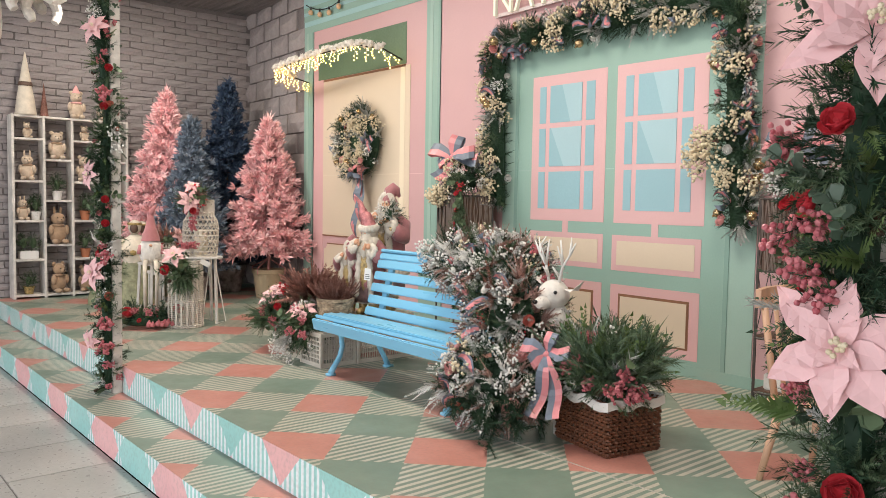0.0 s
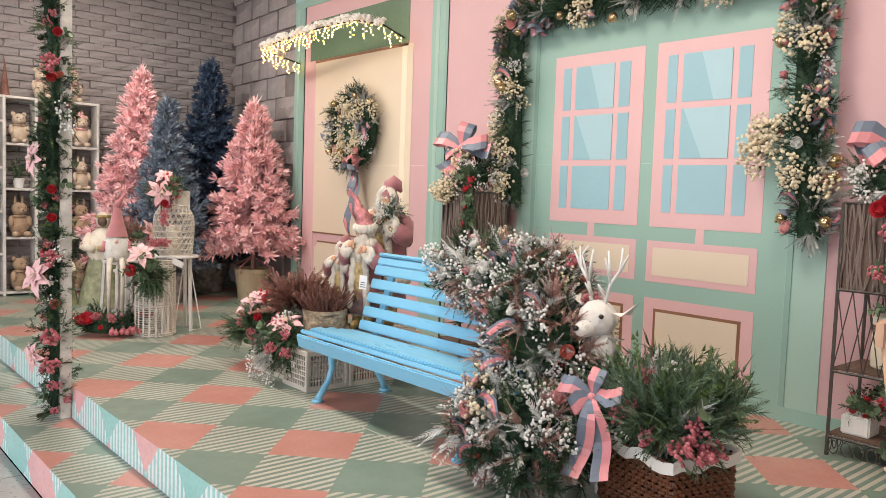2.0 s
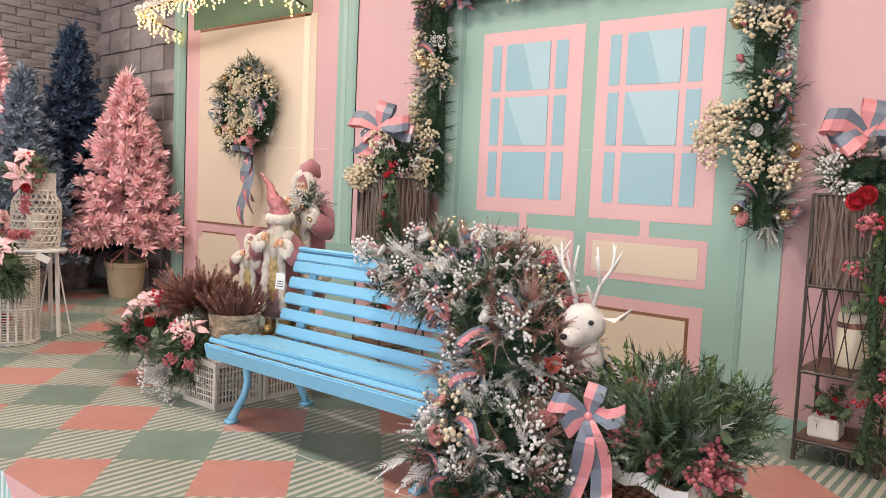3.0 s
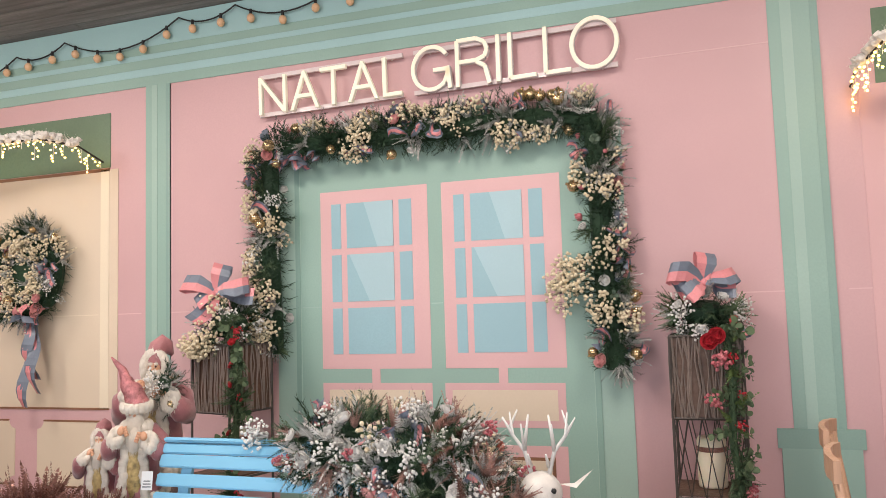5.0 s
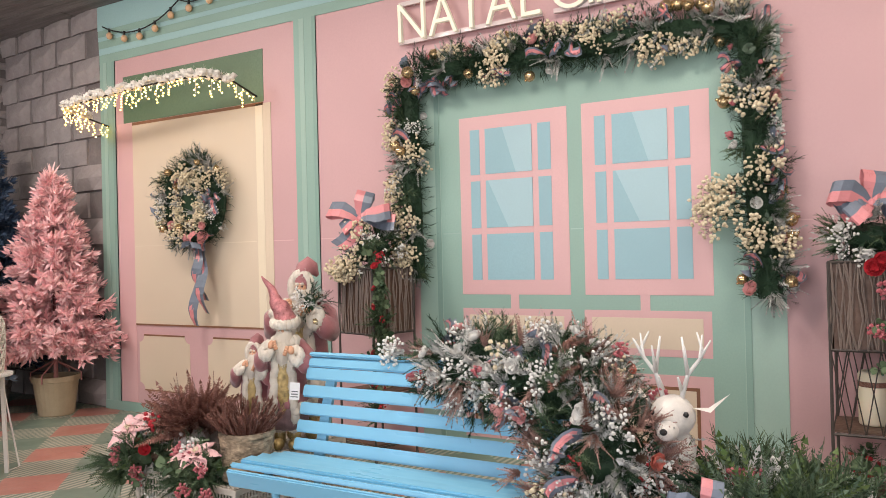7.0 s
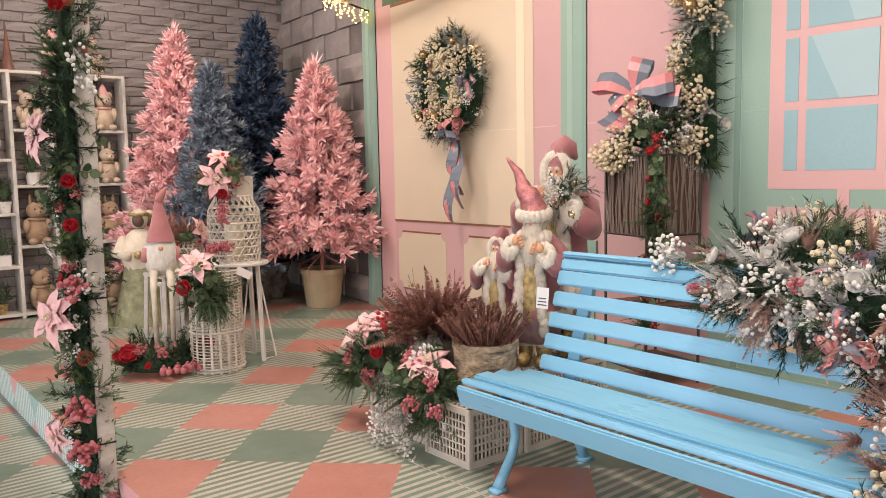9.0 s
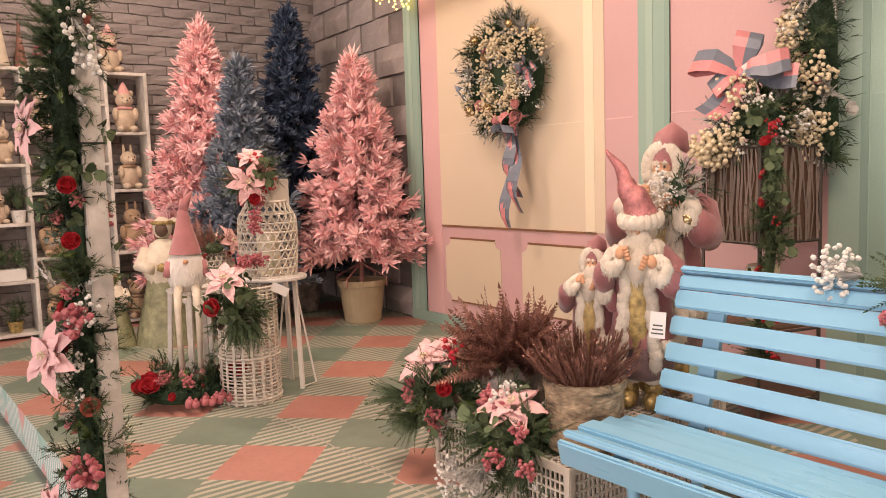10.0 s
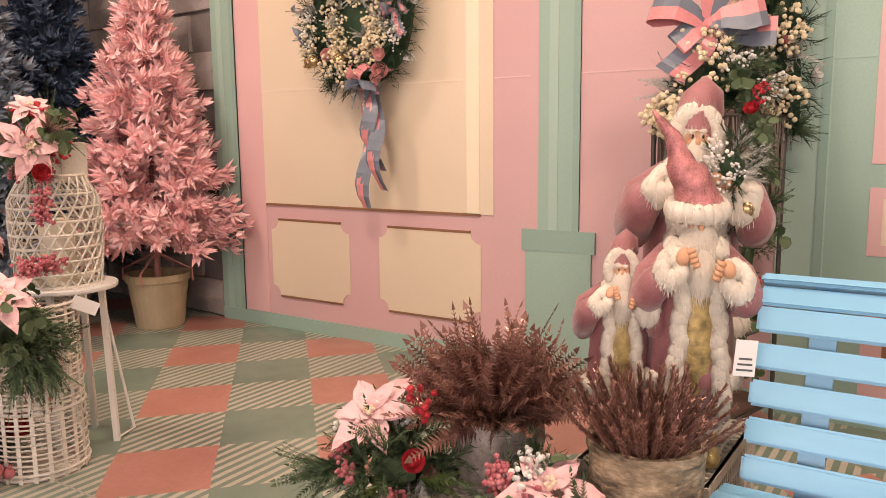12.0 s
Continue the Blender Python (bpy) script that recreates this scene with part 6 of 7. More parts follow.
    me.blob((0, -0.170, 0.985), 0.020, 0.022, 0.021, 10, 7)
    for s in (-1, 1):
        me.slot = 2
        me.blob((s * 0.043, -0.150, 0.982), 0.023, 0.016, 0.019, 8, 6)
        me.slot = 6
        me.blob((s * 0.033, -0.158, 1.012), 0.012, 0.007, 0.009, 8, 5)
        tuft((s * 0.036, -0.158, 1.036), (0.028, 0.013, 0.010), 40, 0.1)
        tuft((s * 0.038, -0.166, 0.952), (0.042, 0.020, 0.018), 70, 0.7)
    if pointed:
        for k in range(18):
            g = k * math.tau / 18
            tuft((0.150 * math.cos(g), 0.135 * math.sin(g) - 0.045, 1.055 + 0.018 * math.sin(g)), (0.052, 0.050, 0.046), 56, 0.1)
        me.slot = 3
        m = 14
        fs = [k / m for k in range(m + 1)]
        me.tube([(-0.27 * f ** 1.3 + 0.015 * math.sin(f * 11), -0.045 - 0.03 * f, 1.05 + 0.42 * f) for f in fs], [0.150 * (1 - 0.95 * f ** 0.9) * (1 + 0.10 * math.sin(k * 2.1)) for k, f in enumerate(fs)], 22)
    else:
        # a soft cap pushed back, with a thick fur band round the brow
        for k in range(16):
            g = math.pi * (-0.12 + 1.24 * k / 15)
            tuft((0.140 * math.cos(g), -0.095 + 0.02 * math.sin(g), 1.005 + 0.115 * math.sin(g)), (0.056, 0.056, 0.052), 66, 0.0)
        me.slot = 3
        me.tube([(0.0, 0.02, 0.96), (0.01, 0.01, 1.06), (0.03, 0.02, 1.14), (0.08, 0.05, 1.185), (0.15, 0.07, 1.165), (0.19, 0.08, 1.10)], [0.150, 0.158, 0.135, 0.100, 0.065, 0.02], 20)
    for s in (-1, 1):
        me.slot = 0
        up = 0.05 if s < 0 else 0.0
        me.tube([(s * 0.15, 0.0, 0.86), (s * 0.235, -0.03, 0.76), (s * 0.265, -0.09, 0.68), (s * 0.235, -0.185, 0.70 + up), (s * 0.175, -0.235, 0.76 + up)], [0.070, 0.082, 0.086, 0.078, 0.066], 16)
        for k in range(9):
            g = k * math.tau / 9
            tuft((s * (0.165 + 0.050 * math.cos(g)), -0.240 + 0.02 * math.sin(g), 0.775 + up + 0.045 * math.sin(g)), (0.046, 0.046, 0.048), 60)
        me.slot = 2
        me.blob((s * 0.115, -0.275, 0.825 + up), 0.040, 0.030, 0.038, 10, 7)
        for k in range(4):
            me.tube([(s * (0.100 - 0.012 * k), -0.285, 0.842 + up - 0.018 * k), (s * (0.060 - 0.010 * k), -0.300, 0.856 + up - 0.020 * k)], [0.015, 0.010], 7)
    # a smaller head on a broad coat
    out = []
    for x, y, z in me.v:
        k = 1 - (0.34 if not pointed else 0.14) * min(1, max(0, (z - 0.80) / 0.12))
        zz = z if z < 0.80 else 0.80 + (z - 0.80) * (0.70 if not pointed else 0.92)
        out.append((x * k * h * wide, (-0.04 + (y + 0.04) * k) * h * wide, h * zz / (0.94 if not pointed else 0.985)))
    me.v = out
    part("figure", me, [coat, SANTA_FUR, SKIN_TONE, hat_mat, GOLD_CLOTH, SKIRT, BLACK], t, smooth=True)
    return t


SANTA_FUR = surface("cream_fur", (0.70, 0.645, 0.55), 0.95, big=20, fine=140, vary=0.10, bump=0.5, sheen=0.15, island=0.4, other=(0.52, 0.45, 0.37))
SKIRT = surface("grey_mauve_velvet", (0.24, 0.14, 0.14), 0.55, big=14, fine=120, vary=0.35, bump=0.5, sheen=0.4)
santa((3.665, 4.955, Z2 + 0.35), -66, 0.865, 111, "tall santa figure in a mauve coat with a fur collar", MAUVE_CLOTH, False, MAUVE_CLOTH, 0.74)
santa((3.42, 4.875, Z2 + 0.35), -62, 0.655, 112, "santa figure with a pink sequin pointed hat and mauve coat", SEQUIN, True, MAUVE_CLOTH, 0.76)
santa((3.36, 5.055, Z2 + 0.35), -62, 0.520, 113, "small santa figure in a mauve hat with a white beard", MAUVE_CLOTH, False, MAUVE_CLOTH, 0.72)
t = thing("snowy_sprig_bunch", (3.56, 4.82, 1.53), "snowy fir sprig bunch with gold fruit in a santa's arm", "sprig bunch")
mound(t, [((0, 0, 0), (0.05, 0.06, 0.09))], [("frost_pine_sprig", 14), ("white_berry_spray", 5), ("dark_pine_sprig", 10), ("gold_bauble", 3)], 115, 0.6)
t = thing("price_tag", (3.285, 4.705, 1.09), "white paper price tag hanging from a santa's coat", "tag")
ob = part("card", Mesh().box(-0.026, -0.0015, -0.045, 0.026, 0.0015, 0.045), PAPER, t)
ob.matrix_basis = pose(0, 0, 0, 0, 4, -60)
for k, w in enumerate((0.016, 0.018, 0.02)):
    ob = part("print_bar", Mesh().box(-w, -0.0022, -0.004 - 0.014 * k, w, -0.0012, 0.001 - 0.014 * k), INK, t)
    ob.matrix_basis = pose(0, 0, 0, 0, 4, -60)


# ---- wooden chairs ----
def chair(at, turn):
    c = thing("wooden_chair", at, "pale pine spindle back chair", "chair", "pine chairs", turn)
    part("seat", Mesh().box(-0.20, -0.19, 0.35, 0.20, 0.20, 0.385, 0.012), PINE_WOOD, c)
    for sx in (-1, 1):
        for sy in (-1, 1):
            part("leg", Mesh().tube([(sx * 0.15, sy * 0.14, 0.355), (sx * 0.205, sy * 0.20, 0.0)], [0.021, 0.015], 10), PINE_WOOD, c, smooth=True)
    for k in range(5):
        x = -0.15 + 0.075 * k
        part("spindle", Mesh().tube([(x, 0.175, 0.38), (x * 1.1, 0.24, 0.82)], [0.016 if k in (0, 4) else 0.011] * 2, 8), PINE_WOOD, c, smooth=True)
    me = Mesh()
    pts = [(-0.215, 0.235, 0.835), (-0.11, 0.262, 0.84), (0, 0.27, 0.842), (0.11, 0.262, 0.84), (0.215, 0.235, 0.835)]
    for a, b in zip(pts, pts[1:]):
        me.beam(a, b, 0.026, 0.085)
    part("crest_rail", me, PINE_WOOD, c)
    return c


ch = chair((3.50, 1.37, Z2), -8)
copy_thing(ch, pose(4.22, 1.30, Z2, 0, 0, -12))

# ---- still life by the brick wall ----
def woven_lantern(at, r, h, seed, label, hexes=True):
    """A rattan lantern: open cane weave on hoops, with a candle and a handle."""
    t = thing("rattan_lantern", at, label, "lantern", "rattan lanterns")
    prof = lambda f: r * (0.88 + 0.14 * math.sin(f * 2.6 + 0.25)) if f < 0.8 else r * (0.88 + 0.14 * math.sin(0.8 * 2.6 + 0.25)) * (1 - (f - 0.8) * 1.6)
    n = 22
    for sgn in (-1, 1):
        me = Mesh()
        for k in range(n):
            pts = []
            for i in range(15):
                f = i / 14
                a = k * math.tau / n + sgn * f * 1.6
                rr = prof(f) + 0.002 * sgn
                pts.append((rr * math.cos(a), rr * math.sin(a), h * f))
            me.tube(pts, 0.0045, 4, False)
        part("cane_weave", me, CREAM_WEAVE, t)
    for f in (0.0, 0.12, 0.24, 0.36, 0.48, 0.60, 0.72, 0.84, 1.0):
        me = Mesh().tube([(prof(f) * math.cos(a), prof(f) * math.sin(a), h * f) for a in [i * math.tau / 24 for i in range(25)]], 0.006 if f not in (0.0, 1.0) else 0.009, 5, False)
        part("hoop", me, CREAM_WEAVE, t)
    part("floor_disc", Mesh().lathe([(0, 0.002), (r * 0.85, 0.002), (r * 0.85, 0.012), (0, 0.012)], n=20), CREAM_WEAVE, t)
    part("candle", Mesh().lathe([(0, 0.012), (r * 0.4, 0.012), (r * 0.4, h * 0.6), (0, h * 0.6)], n=18), WAX, t)
    return t


def round_table(at, r, h):
    t = thing("round_table", at, "white round metal side table", "side table")
    part("tabletop", Mesh().lathe([(0, h - 0.02), (r - 0.004, h - 0.02), (r, h - 0.014), (r, h - 0.004), (r - 0.004, h), (0, h)], n=36), WHITE_METAL, t)
    for k in range(4):
        a = k * math.tau / 4 + 0.6
        o = Vector((math.cos(a), math.sin(a), 0))
        part("leg", Mesh().beam(o * r * 0.72 + Vector((0, 0, h - 0.02)), o * r * 0.82 + Vector((0, 0, 0)), 0.022, 0.022), WHITE_METAL, t)
        s = Vector((-o.y, o.x, 0))
        part("brace", Mesh().tube([o * r * 0.7 + Vector((0, 0, h - 0.03)), o * r * 0.95 + s * 0.12 + Vector((0, 0, 0.01)), o * r * 0.82 + Vector((0, 0, 0.01))], 0.006, 6), WHITE_METAL, t)
    return t


round_table((3.08, 7.27, Z2), 0.195, 0.665)
t = woven_lantern((3.07, 7.29, Z2 + 0.666), 0.165, 0.43, 201, "cream rattan lantern with poinsettia flowers on a table")
part("neck_board", Mesh().box(0.0, -0.06, 0.40, 0.12, 0.06, 0.56, 0.006), CREAM_WEAVE, t)
fl = thing("lantern_flowers", (2.95, 7.19, 1.60), "poinsettia and berry spray tied to a rattan lantern", "flower bundle")
mound(fl, [((0.0, 0, 0.03), (0.10, 0.09, 0.11))], [("cedar_frond", 10), ("red_berry_sprig", 8), ("mauve_berry_sprig", 5), ("green_leaf_sprig", 6), ("copper_sprig", 8), ("red_rose", 2)], 203, 0.8, 0.2, GREEN)
rng = random.Random(204)
place("poinsettia", fl, (-0.07, -0.10, 0.01), (-0.3, -1, 0.15), 0.75, rng)
place("poinsettia", fl, (-0.02, -0.03, 0.15), (-0.2, -0.6, 0.8), 0.55, rng)
place("red_rose", fl, (-0.05, -0.12, -0.08), (-0.3, -1, 0), 0.7, rng)
for k in range(6):
    place("cedar_frond", fl, (0.06, 0.0, 0.10), (0.6, 0.1, 0.8 - 0.3 * k), 0.9, rng)
for k in range(3):
    place("mauve_berry_sprig", fl, (-0.05, -0.10, -0.12 - 0.04 * k), (0, -0.4, -1), 0.9, rng)
woven_lantern((2.98, 7.95, Z2 + 0.47), 0.135, 0.30, 205, "smaller cream rattan lantern behind the stool")
lb = thing("lantern_stand", (2.98, 7.95, Z2), "low white wooden stand", "stand")
part("top", Mesh().box(-0.16, -0.16, 0.44, 0.16, 0.16, 0.469, 0.004), WHITE_WOOD, lb)
for sx in (-1, 1):
    for sy in (-1, 1):
        part("leg", Mesh().box(sx * 0.13 - 0.015, sy * 0.13 - 0.015, 0, sx * 0.13 + 0.015, sy * 0.13 + 0.015, 0.44), WHITE_WOOD, lb)
fl = thing("lantern_flowers", (2.96, 7.88, Z2 + 0.80), "copper and red flower spray on a rattan lantern", "flower bundle")
mound(fl, [((0, 0, 0), (0.12, 0.10, 0.06))], [("copper_frond", 8), ("red_rose", 6), ("red_berry_sprig", 6), ("copper_sprig", 8)], 206, 0.7, 0.5, GREEN)
place("poinsettia", fl, (0.10, -0.06, 0.04), (0.5, -0.8, 0.4), 0.7, rng)


def stool(at, turn):
    t = thing("white_stool", at, "white wooden stool with thin legs", "stool", turn=turn)
    part("seat", Mesh().box(-0.14, -0.14, 0.57, 0.14, 0.14, 0.595, 0.006), WHITE_WOOD, t)
    for sx in (-1, 1):
        for sy in (-1, 1):
            part("leg", Mesh().beam((sx * 0.12, sy * 0.12, 0.575), (sx * 0.145, sy * 0.145, 0.0), 0.024, 0.024), WHITE_WOOD, t)
    for sx in (-1, 1):
        part("rung", Mesh().beam((sx * 0.13, -0.13, 0.16), (sx * 0.13, 0.13, 0.16), 0.014, 0.014), WHITE_WOOD, t)


stool((2.76, 7.62, Z2), 8)
g = thing("gnome_doll", (2.67, 7.55, Z2 + 0.597), "seated gnome doll in a tall dusty pink hat with white beard", "gnome doll", "", -20)
me = Mesh()
rng = random.Random(211)
me.slot = 0
me.blob((0, 0, 0.115), 0.115, 0.10, 0.14, wob=0.04, rng=rng)
for i in range(160):
    dd = rand_dir(rng)
    me.blade(Vector((0, 0, 0.13)) + Vector((dd.x * 0.10, dd.y * 0.09, dd.z * 0.1)), unit(dd * 0.4 + Vector((0, -0.2, -1))), basis(dd)[0], 0.07, 0.012)
me.slot = 1
me.lathe([(0.092, 0.215), (0.084, 0.245), (0.055, 0.34), (0.037, 0.42), (0.025, 0.48), (0.010, 0.53), (0, 0.535)], n=20, wob=0.03, rng=rng)
me.tube([(0.0, 0, 0.47), (0.030, 0, 0.535), (0.06, 0, 0.575)], [0.03, 0.02, 0.004], 10)
me.slot = 2
for s in (-1, 1):
    me.tube([(s * 0.045, -0.06, 0.02), (s * 0.05, -0.16, 0.005), (s * 0.055, -0.185, -0.10), (s * 0.05, -0.195, -0.42)], [0.026, 0.024, 0.018, 0.016], 9)
me.slot = 1
for s in (-1, 1):
    me.blob((s * 0.05, -0.215, -0.45), 0.022, 0.042, 0.034)
    me.tube([(s * 0.09, -0.02, 0.17), (s * 0.11, -0.05, 0.09)], [0.024, 0.02], 8)
me.slot = 3
me.ball((0, -0.10, 0.175), 0.016)
part("figure", me, [FUR, surface("dusty_pink_felt", (0.48, 0.19, 0.19), 0.9, big=10, fine=160, vary=0.12, bump=0.4, sheen=0.3), CREAM_CLOTH, SKIN_TONE], g, smooth=True)

# tall open basket with its flower bundle
t = thing("tall_cane_basket", (2.86, 7.15, Z2), "tall white cane basket with an open lattice", "basket")
r, h = 0.165, 0.65
for k in range(20):
    a = k * math.tau / 20
    o = Vector((math.cos(a), math.sin(a), 0))
    part("upright_cane", Mesh().beam(o * r, o * r * 0.97 + Vector((0, 0, h)), 0.015, 0.004, o), CREAM_WEAVE, t)
for k in range(34):
    z = 0.01 + (h - 0.02) * k / 33
    thick = 0.007 if k in (0, 1, 13, 14, 32, 33) else 0.0038
    rr = (r + 0.003 * (1 if k % 2 else -1)) * (1 - 0.03 * z / h)
    part("cane_hoop", Mesh().tube([(rr * math.cos(a), rr * math.sin(a), z) for a in [i * math.tau / 28 for i in range(29)]], thick, 4, False), CREAM_WEAVE, t)
part("floor_disc", Mesh().lathe([(0, 0.004), (r * 0.95, 0.004), (r * 0.95, 0.012), (0, 0.012)], n=20), CREAM_WEAVE, t)
fl = thing("basket_flowers", (2.74, 7.03, Z2 + 0.55), "poinsettia and fir bundle hanging on a cane basket", "flower bundle")
mound(fl, [((0.0, 0.0, 0.02), (0.11, 0.08, 0.15))], [("cedar_frond", 26), ("pine_sprig", 18), ("green_leaf_sprig", 14), ("fresh_frond", 6), ("pine_cone", 2)], 221, 0.8, -0.3, GREEN)
place("poinsettia", fl, (-0.07, -0.06, 0.16), (-0.4, -0.6, 0.7), 0.8, rng)
place("red_rose", fl, (-0.13, -0.06, 0.02), (-0.9, -0.5, 0.2), 1.1, rng)
for k in range(5):
    place("mauve_berry_sprig", fl, (0.02 + 0.03 * k, -0.02, 0.20), (0.2, -0.4, 0.9), 0.9, rng)
for k in range(8):
    place("cedar_frond", fl, (0.02 * k - 0.06, -0.09, -0.08), (0.1 * k - 0.3, -0.3, -1), 0.95, rng)
tg = thing("price_tag", (2.99, 7.0, Z2 + 0.62), "white paper tag on a string", "tag")
ob = part("card", Mesh().box(-0.05, -0.0015, -0.025, 0.05, 0.0015, 0.025), PAPER, tg)
ob.matrix_basis = pose(0, 0, 0, 0, 28, -15)

# wreath lying on the stage
w = thing("floor_wreath", (2.58, 7.36, Z2), "fir wreath with red roses and mauve baubles on the floor", "wreath")
strand(w, [(0.21 * math.cos(a), 0.19 * math.sin(a), 0.07) for a in [i * math.tau / 14 for i in range(15)]], 0.085, [("pine_sprig", 22), ("cedar_frond", 22), ("eucalyptus_sprig", 12), ("mauve_berry_sprig", 9), ("red_rose", 4), ("fresh_frond", 10), ("pine_cone", 6), ("dark_pine_sprig", 12)], 231, Vector((0, 0, 1)), 0.8)
for k in range(12):
    place("pink_bauble", w, (rng.uniform(-0.12, 0.14), -0.27 + rng.uniform(-0.03, 0.03), 0.02 + rng.uniform(0, 0.03)), (0, -0.3, 1), 1.0, rng)
for p in ((-0.27, -0.05, 0.12), (-0.24, -0.09, 0.13), (-0.22, -0.03, 0.14), (0.24, -0.12, 0.14)):
    place("red_rose", w, p, (-0.2, -0.6, 0.8), 1.2, rng)


def robed_figure(at, turn, h, seed, label):
    """A small nativity figure kept as one plain shape: folded robe, arms, head scarf."""
    t = thing("robed_figure", at, label, "robed figure", "nativity figures", turn)
    rng = random.Random(seed)
    me = Mesh()
    me.slot = 0
    n = 26
    prof = [(0.24, 0.0), (0.22, 0.10), (0.17, 0.30), (0.13, 0.50), (0.115, 0.62), (0.12, 0.72), (0.07, 0.80), (0.03, 0.83)]
    vs = []
    for r, z in prof:
        for k in range(n):
            fold = 1 + 0.13 * (1 - z) * math.sin(k * 2.9 + z * 4) + rng.uniform(-0.03, 0.03)
            vs.append((r * h * fold * math.cos(k * math.tau / n), r * h * fold * 0.85 * math.sin(k * math.tau / n), z * h))
    me.add(vs, [(i * n + k, i * n + (k + 1) % n, (i + 1) * n + (k + 1) % n, (i + 1) * n + k) for i in range(len(prof) - 1) for k in range(n)])
    me.slot = 1
    me.lathe([(0.10 * h, 0.42 * h), (0.145 * h, 0.55 * h), (0.15 * h, 0.66 * h), (0.10 * h, 0.78 * h), (0.05 * h, 0.82 * h)], n=18, sy=0.9, wob=0.08, rng=rng)
    for s in (-1, 1):
        me.tube([(s * 0.12 * h, 0, 0.74 * h), (s * 0.17 * h, -0.06 * h, 0.62 * h), (s * 0.07 * h, -0.14 * h, 0.60 * h)], [0.05 * h, 0.055 * h, 0.045 * h], 9)
    me.blob((0, 0.0, 0.905 * h), 0.075 * h, 0.08 * h, 0.085 * h, wob=0.05, rng=rng)
    me.slot = 2
    me.blob((0, -0.05 * h, 0.895 * h), 0.05 * h, 0.04 * h, 0.06 * h)
    me.slot = 3
    me.tube([(0.072 * h * math.cos(a), 0.075 * h * math.sin(a), 0.945 * h) for a in [i * math.tau / 12 for i in range(13)]], 0.016 * h, 6, False)
    me.ball((0, -0.16 * h, 0.61 * h), 0.04 * h)
    part("figure", me, [SAGE_CLOTH, CREAM_CLOTH, DARK_WOOD, GOLD_CLOTH], t, smooth=True)


robed_figure((3.02, 9.05, Z2), -25, 0.98, 241, "standing robed figure in sage and cream cloth")
robed_figure((3.18, 9.25, Z2), -25, 0.96, 242, "standing robed figure in cream and gold cloth")
robed_figure((2.68, 9.2, Z2), -20, 0.58, 243, "kneeling robed figure in sage green cloth")


# ---- things on the cubby shelf ----
def plush(at, h, seed, label, mat, ears="round", turn=0, hat=False):
    t = thing("plush_animal", at, label, "plush animal", "plush animals", turn)
    rng = random.Random(seed)
    me = Mesh()
    me.slot = 0
    me.blob((0, 0, 0.30 * h), 0.24 * h, 0.20 * h, 0.30 * h, wob=0.04, rng=rng)
    me.blob((0, -0.03 * h, 0.72 * h), 0.19 * h, 0.18 * h, 0.18 * h, wob=0.04, rng=rng)
    me.blob((0, -0.19 * h, 0.68 * h), 0.09 * h, 0.09 * h, 0.07 * h)
    for s in (-1, 1):
        me.blob((s * 0.22 * h, -0.08 * h, 0.40 * h), 0.07 * h, 0.10 * h, 0.15 * h)
        me.blob((s * 0.14 * h, -0.18 * h, 0.07 * h), 0.09 * h, 0.15 * h, 0.075 * h)
        if ears == "round":
            me.blob((s * 0.15 * h, 0, 0.88 * h), 0.07 * h, 0.04 * h, 0.07 * h)
        else:
            me.blob((s * 0.09 * h, 0, 0.95 * h), 0.035 * h, 0.03 * h, 0.12 * h)
    me.slot = 1
    me.ball((0, -0.275 * h, 0.70 * h), 0.022 * h)
    for s in (-1, 1):
        me.ball((s * 0.08 * h, -0.20 * h, 0.76 * h), 0.018 * h)
    me.slot = 2
    me.tube([(0.15 * h * math.cos(a), 0.14 * h * math.sin(a) - 0.02 * h, 0.54 * h) for a in [i * math.tau / 10 for i in range(11)]], 0.035 * h, 6, False)
    if hat:
        me.lathe([(0.15 * h, 0.86 * h), (0.13 * h, 0.9 * h), (0.04 * h, 1.1 * h), (0.0, 1.14 * h)], n=14)
    part("figure", me, [mat, BLACK, BLUSH if hat else TAN_PLUSH], t, smooth=True)


def small_plant(at, h, seed, label, pot_mat, box=False):
    t = thing("small_plant", at, label, "pot plant", "shelf plants")
    if box:
        part("pot", Mesh().box(-0.10, -0.06, 0, 0.10, 0.06, h * 0.32, 0.006), pot_mat, t)
    else:
        pot(t, 0.045, 0.06, h * 0.36, pot_mat)
    mound(t, [((dx, 0, h * 0.62), (0.06, 0.05, h * 0.34)) for dx in ((-0.055, 0.055) if box else (0,))], [("pine_sprig", 26), ("dark_pine_sprig", 10)], seed, 0.42, 0.9, GREEN)


def centre(i):
    return (SHELF_X[i] + SHELF_X[i + 1]) / 2


SY = 10.17
plush((centre(0), SY, SHELF_Z[0][4]), 0.20, 301, "cream plush mouse on a cubby shelf", PLUSH, turn=20)
plush((centre(0), SY, SHELF_Z[0][3]), 0.33, 302, "cream plush squirrel in a cubby", PLUSH, "long", -10)
plush((centre(0) - 0.06, SY, SHELF_Z[0][2]), 0.27, 303, "tan plush squirrel beside a plant", PLUSH, "long", 15)
small_plant((centre(0) + 0.09, SY + 0.03, SHELF_Z[0][2]), 0.28, 304, "small green shrub in a pale pot", WHITE_METAL)
small_plant((centre(0), SY, SHELF_Z[0][1]), 0.30, 305, "two clipped shrubs in a white trough", WHITE_METAL, True)
small_plant((centre(0), SY, SHELF_Z[0][0]), 0.26, 306, "small fir in a yellow pot", GOLD_CLOTH)
plush((centre(1), SY, SHELF_Z[1][3]), 0.36, 307, "cream plush bear with a scarf in a cubby", PLUSH, hat=False)
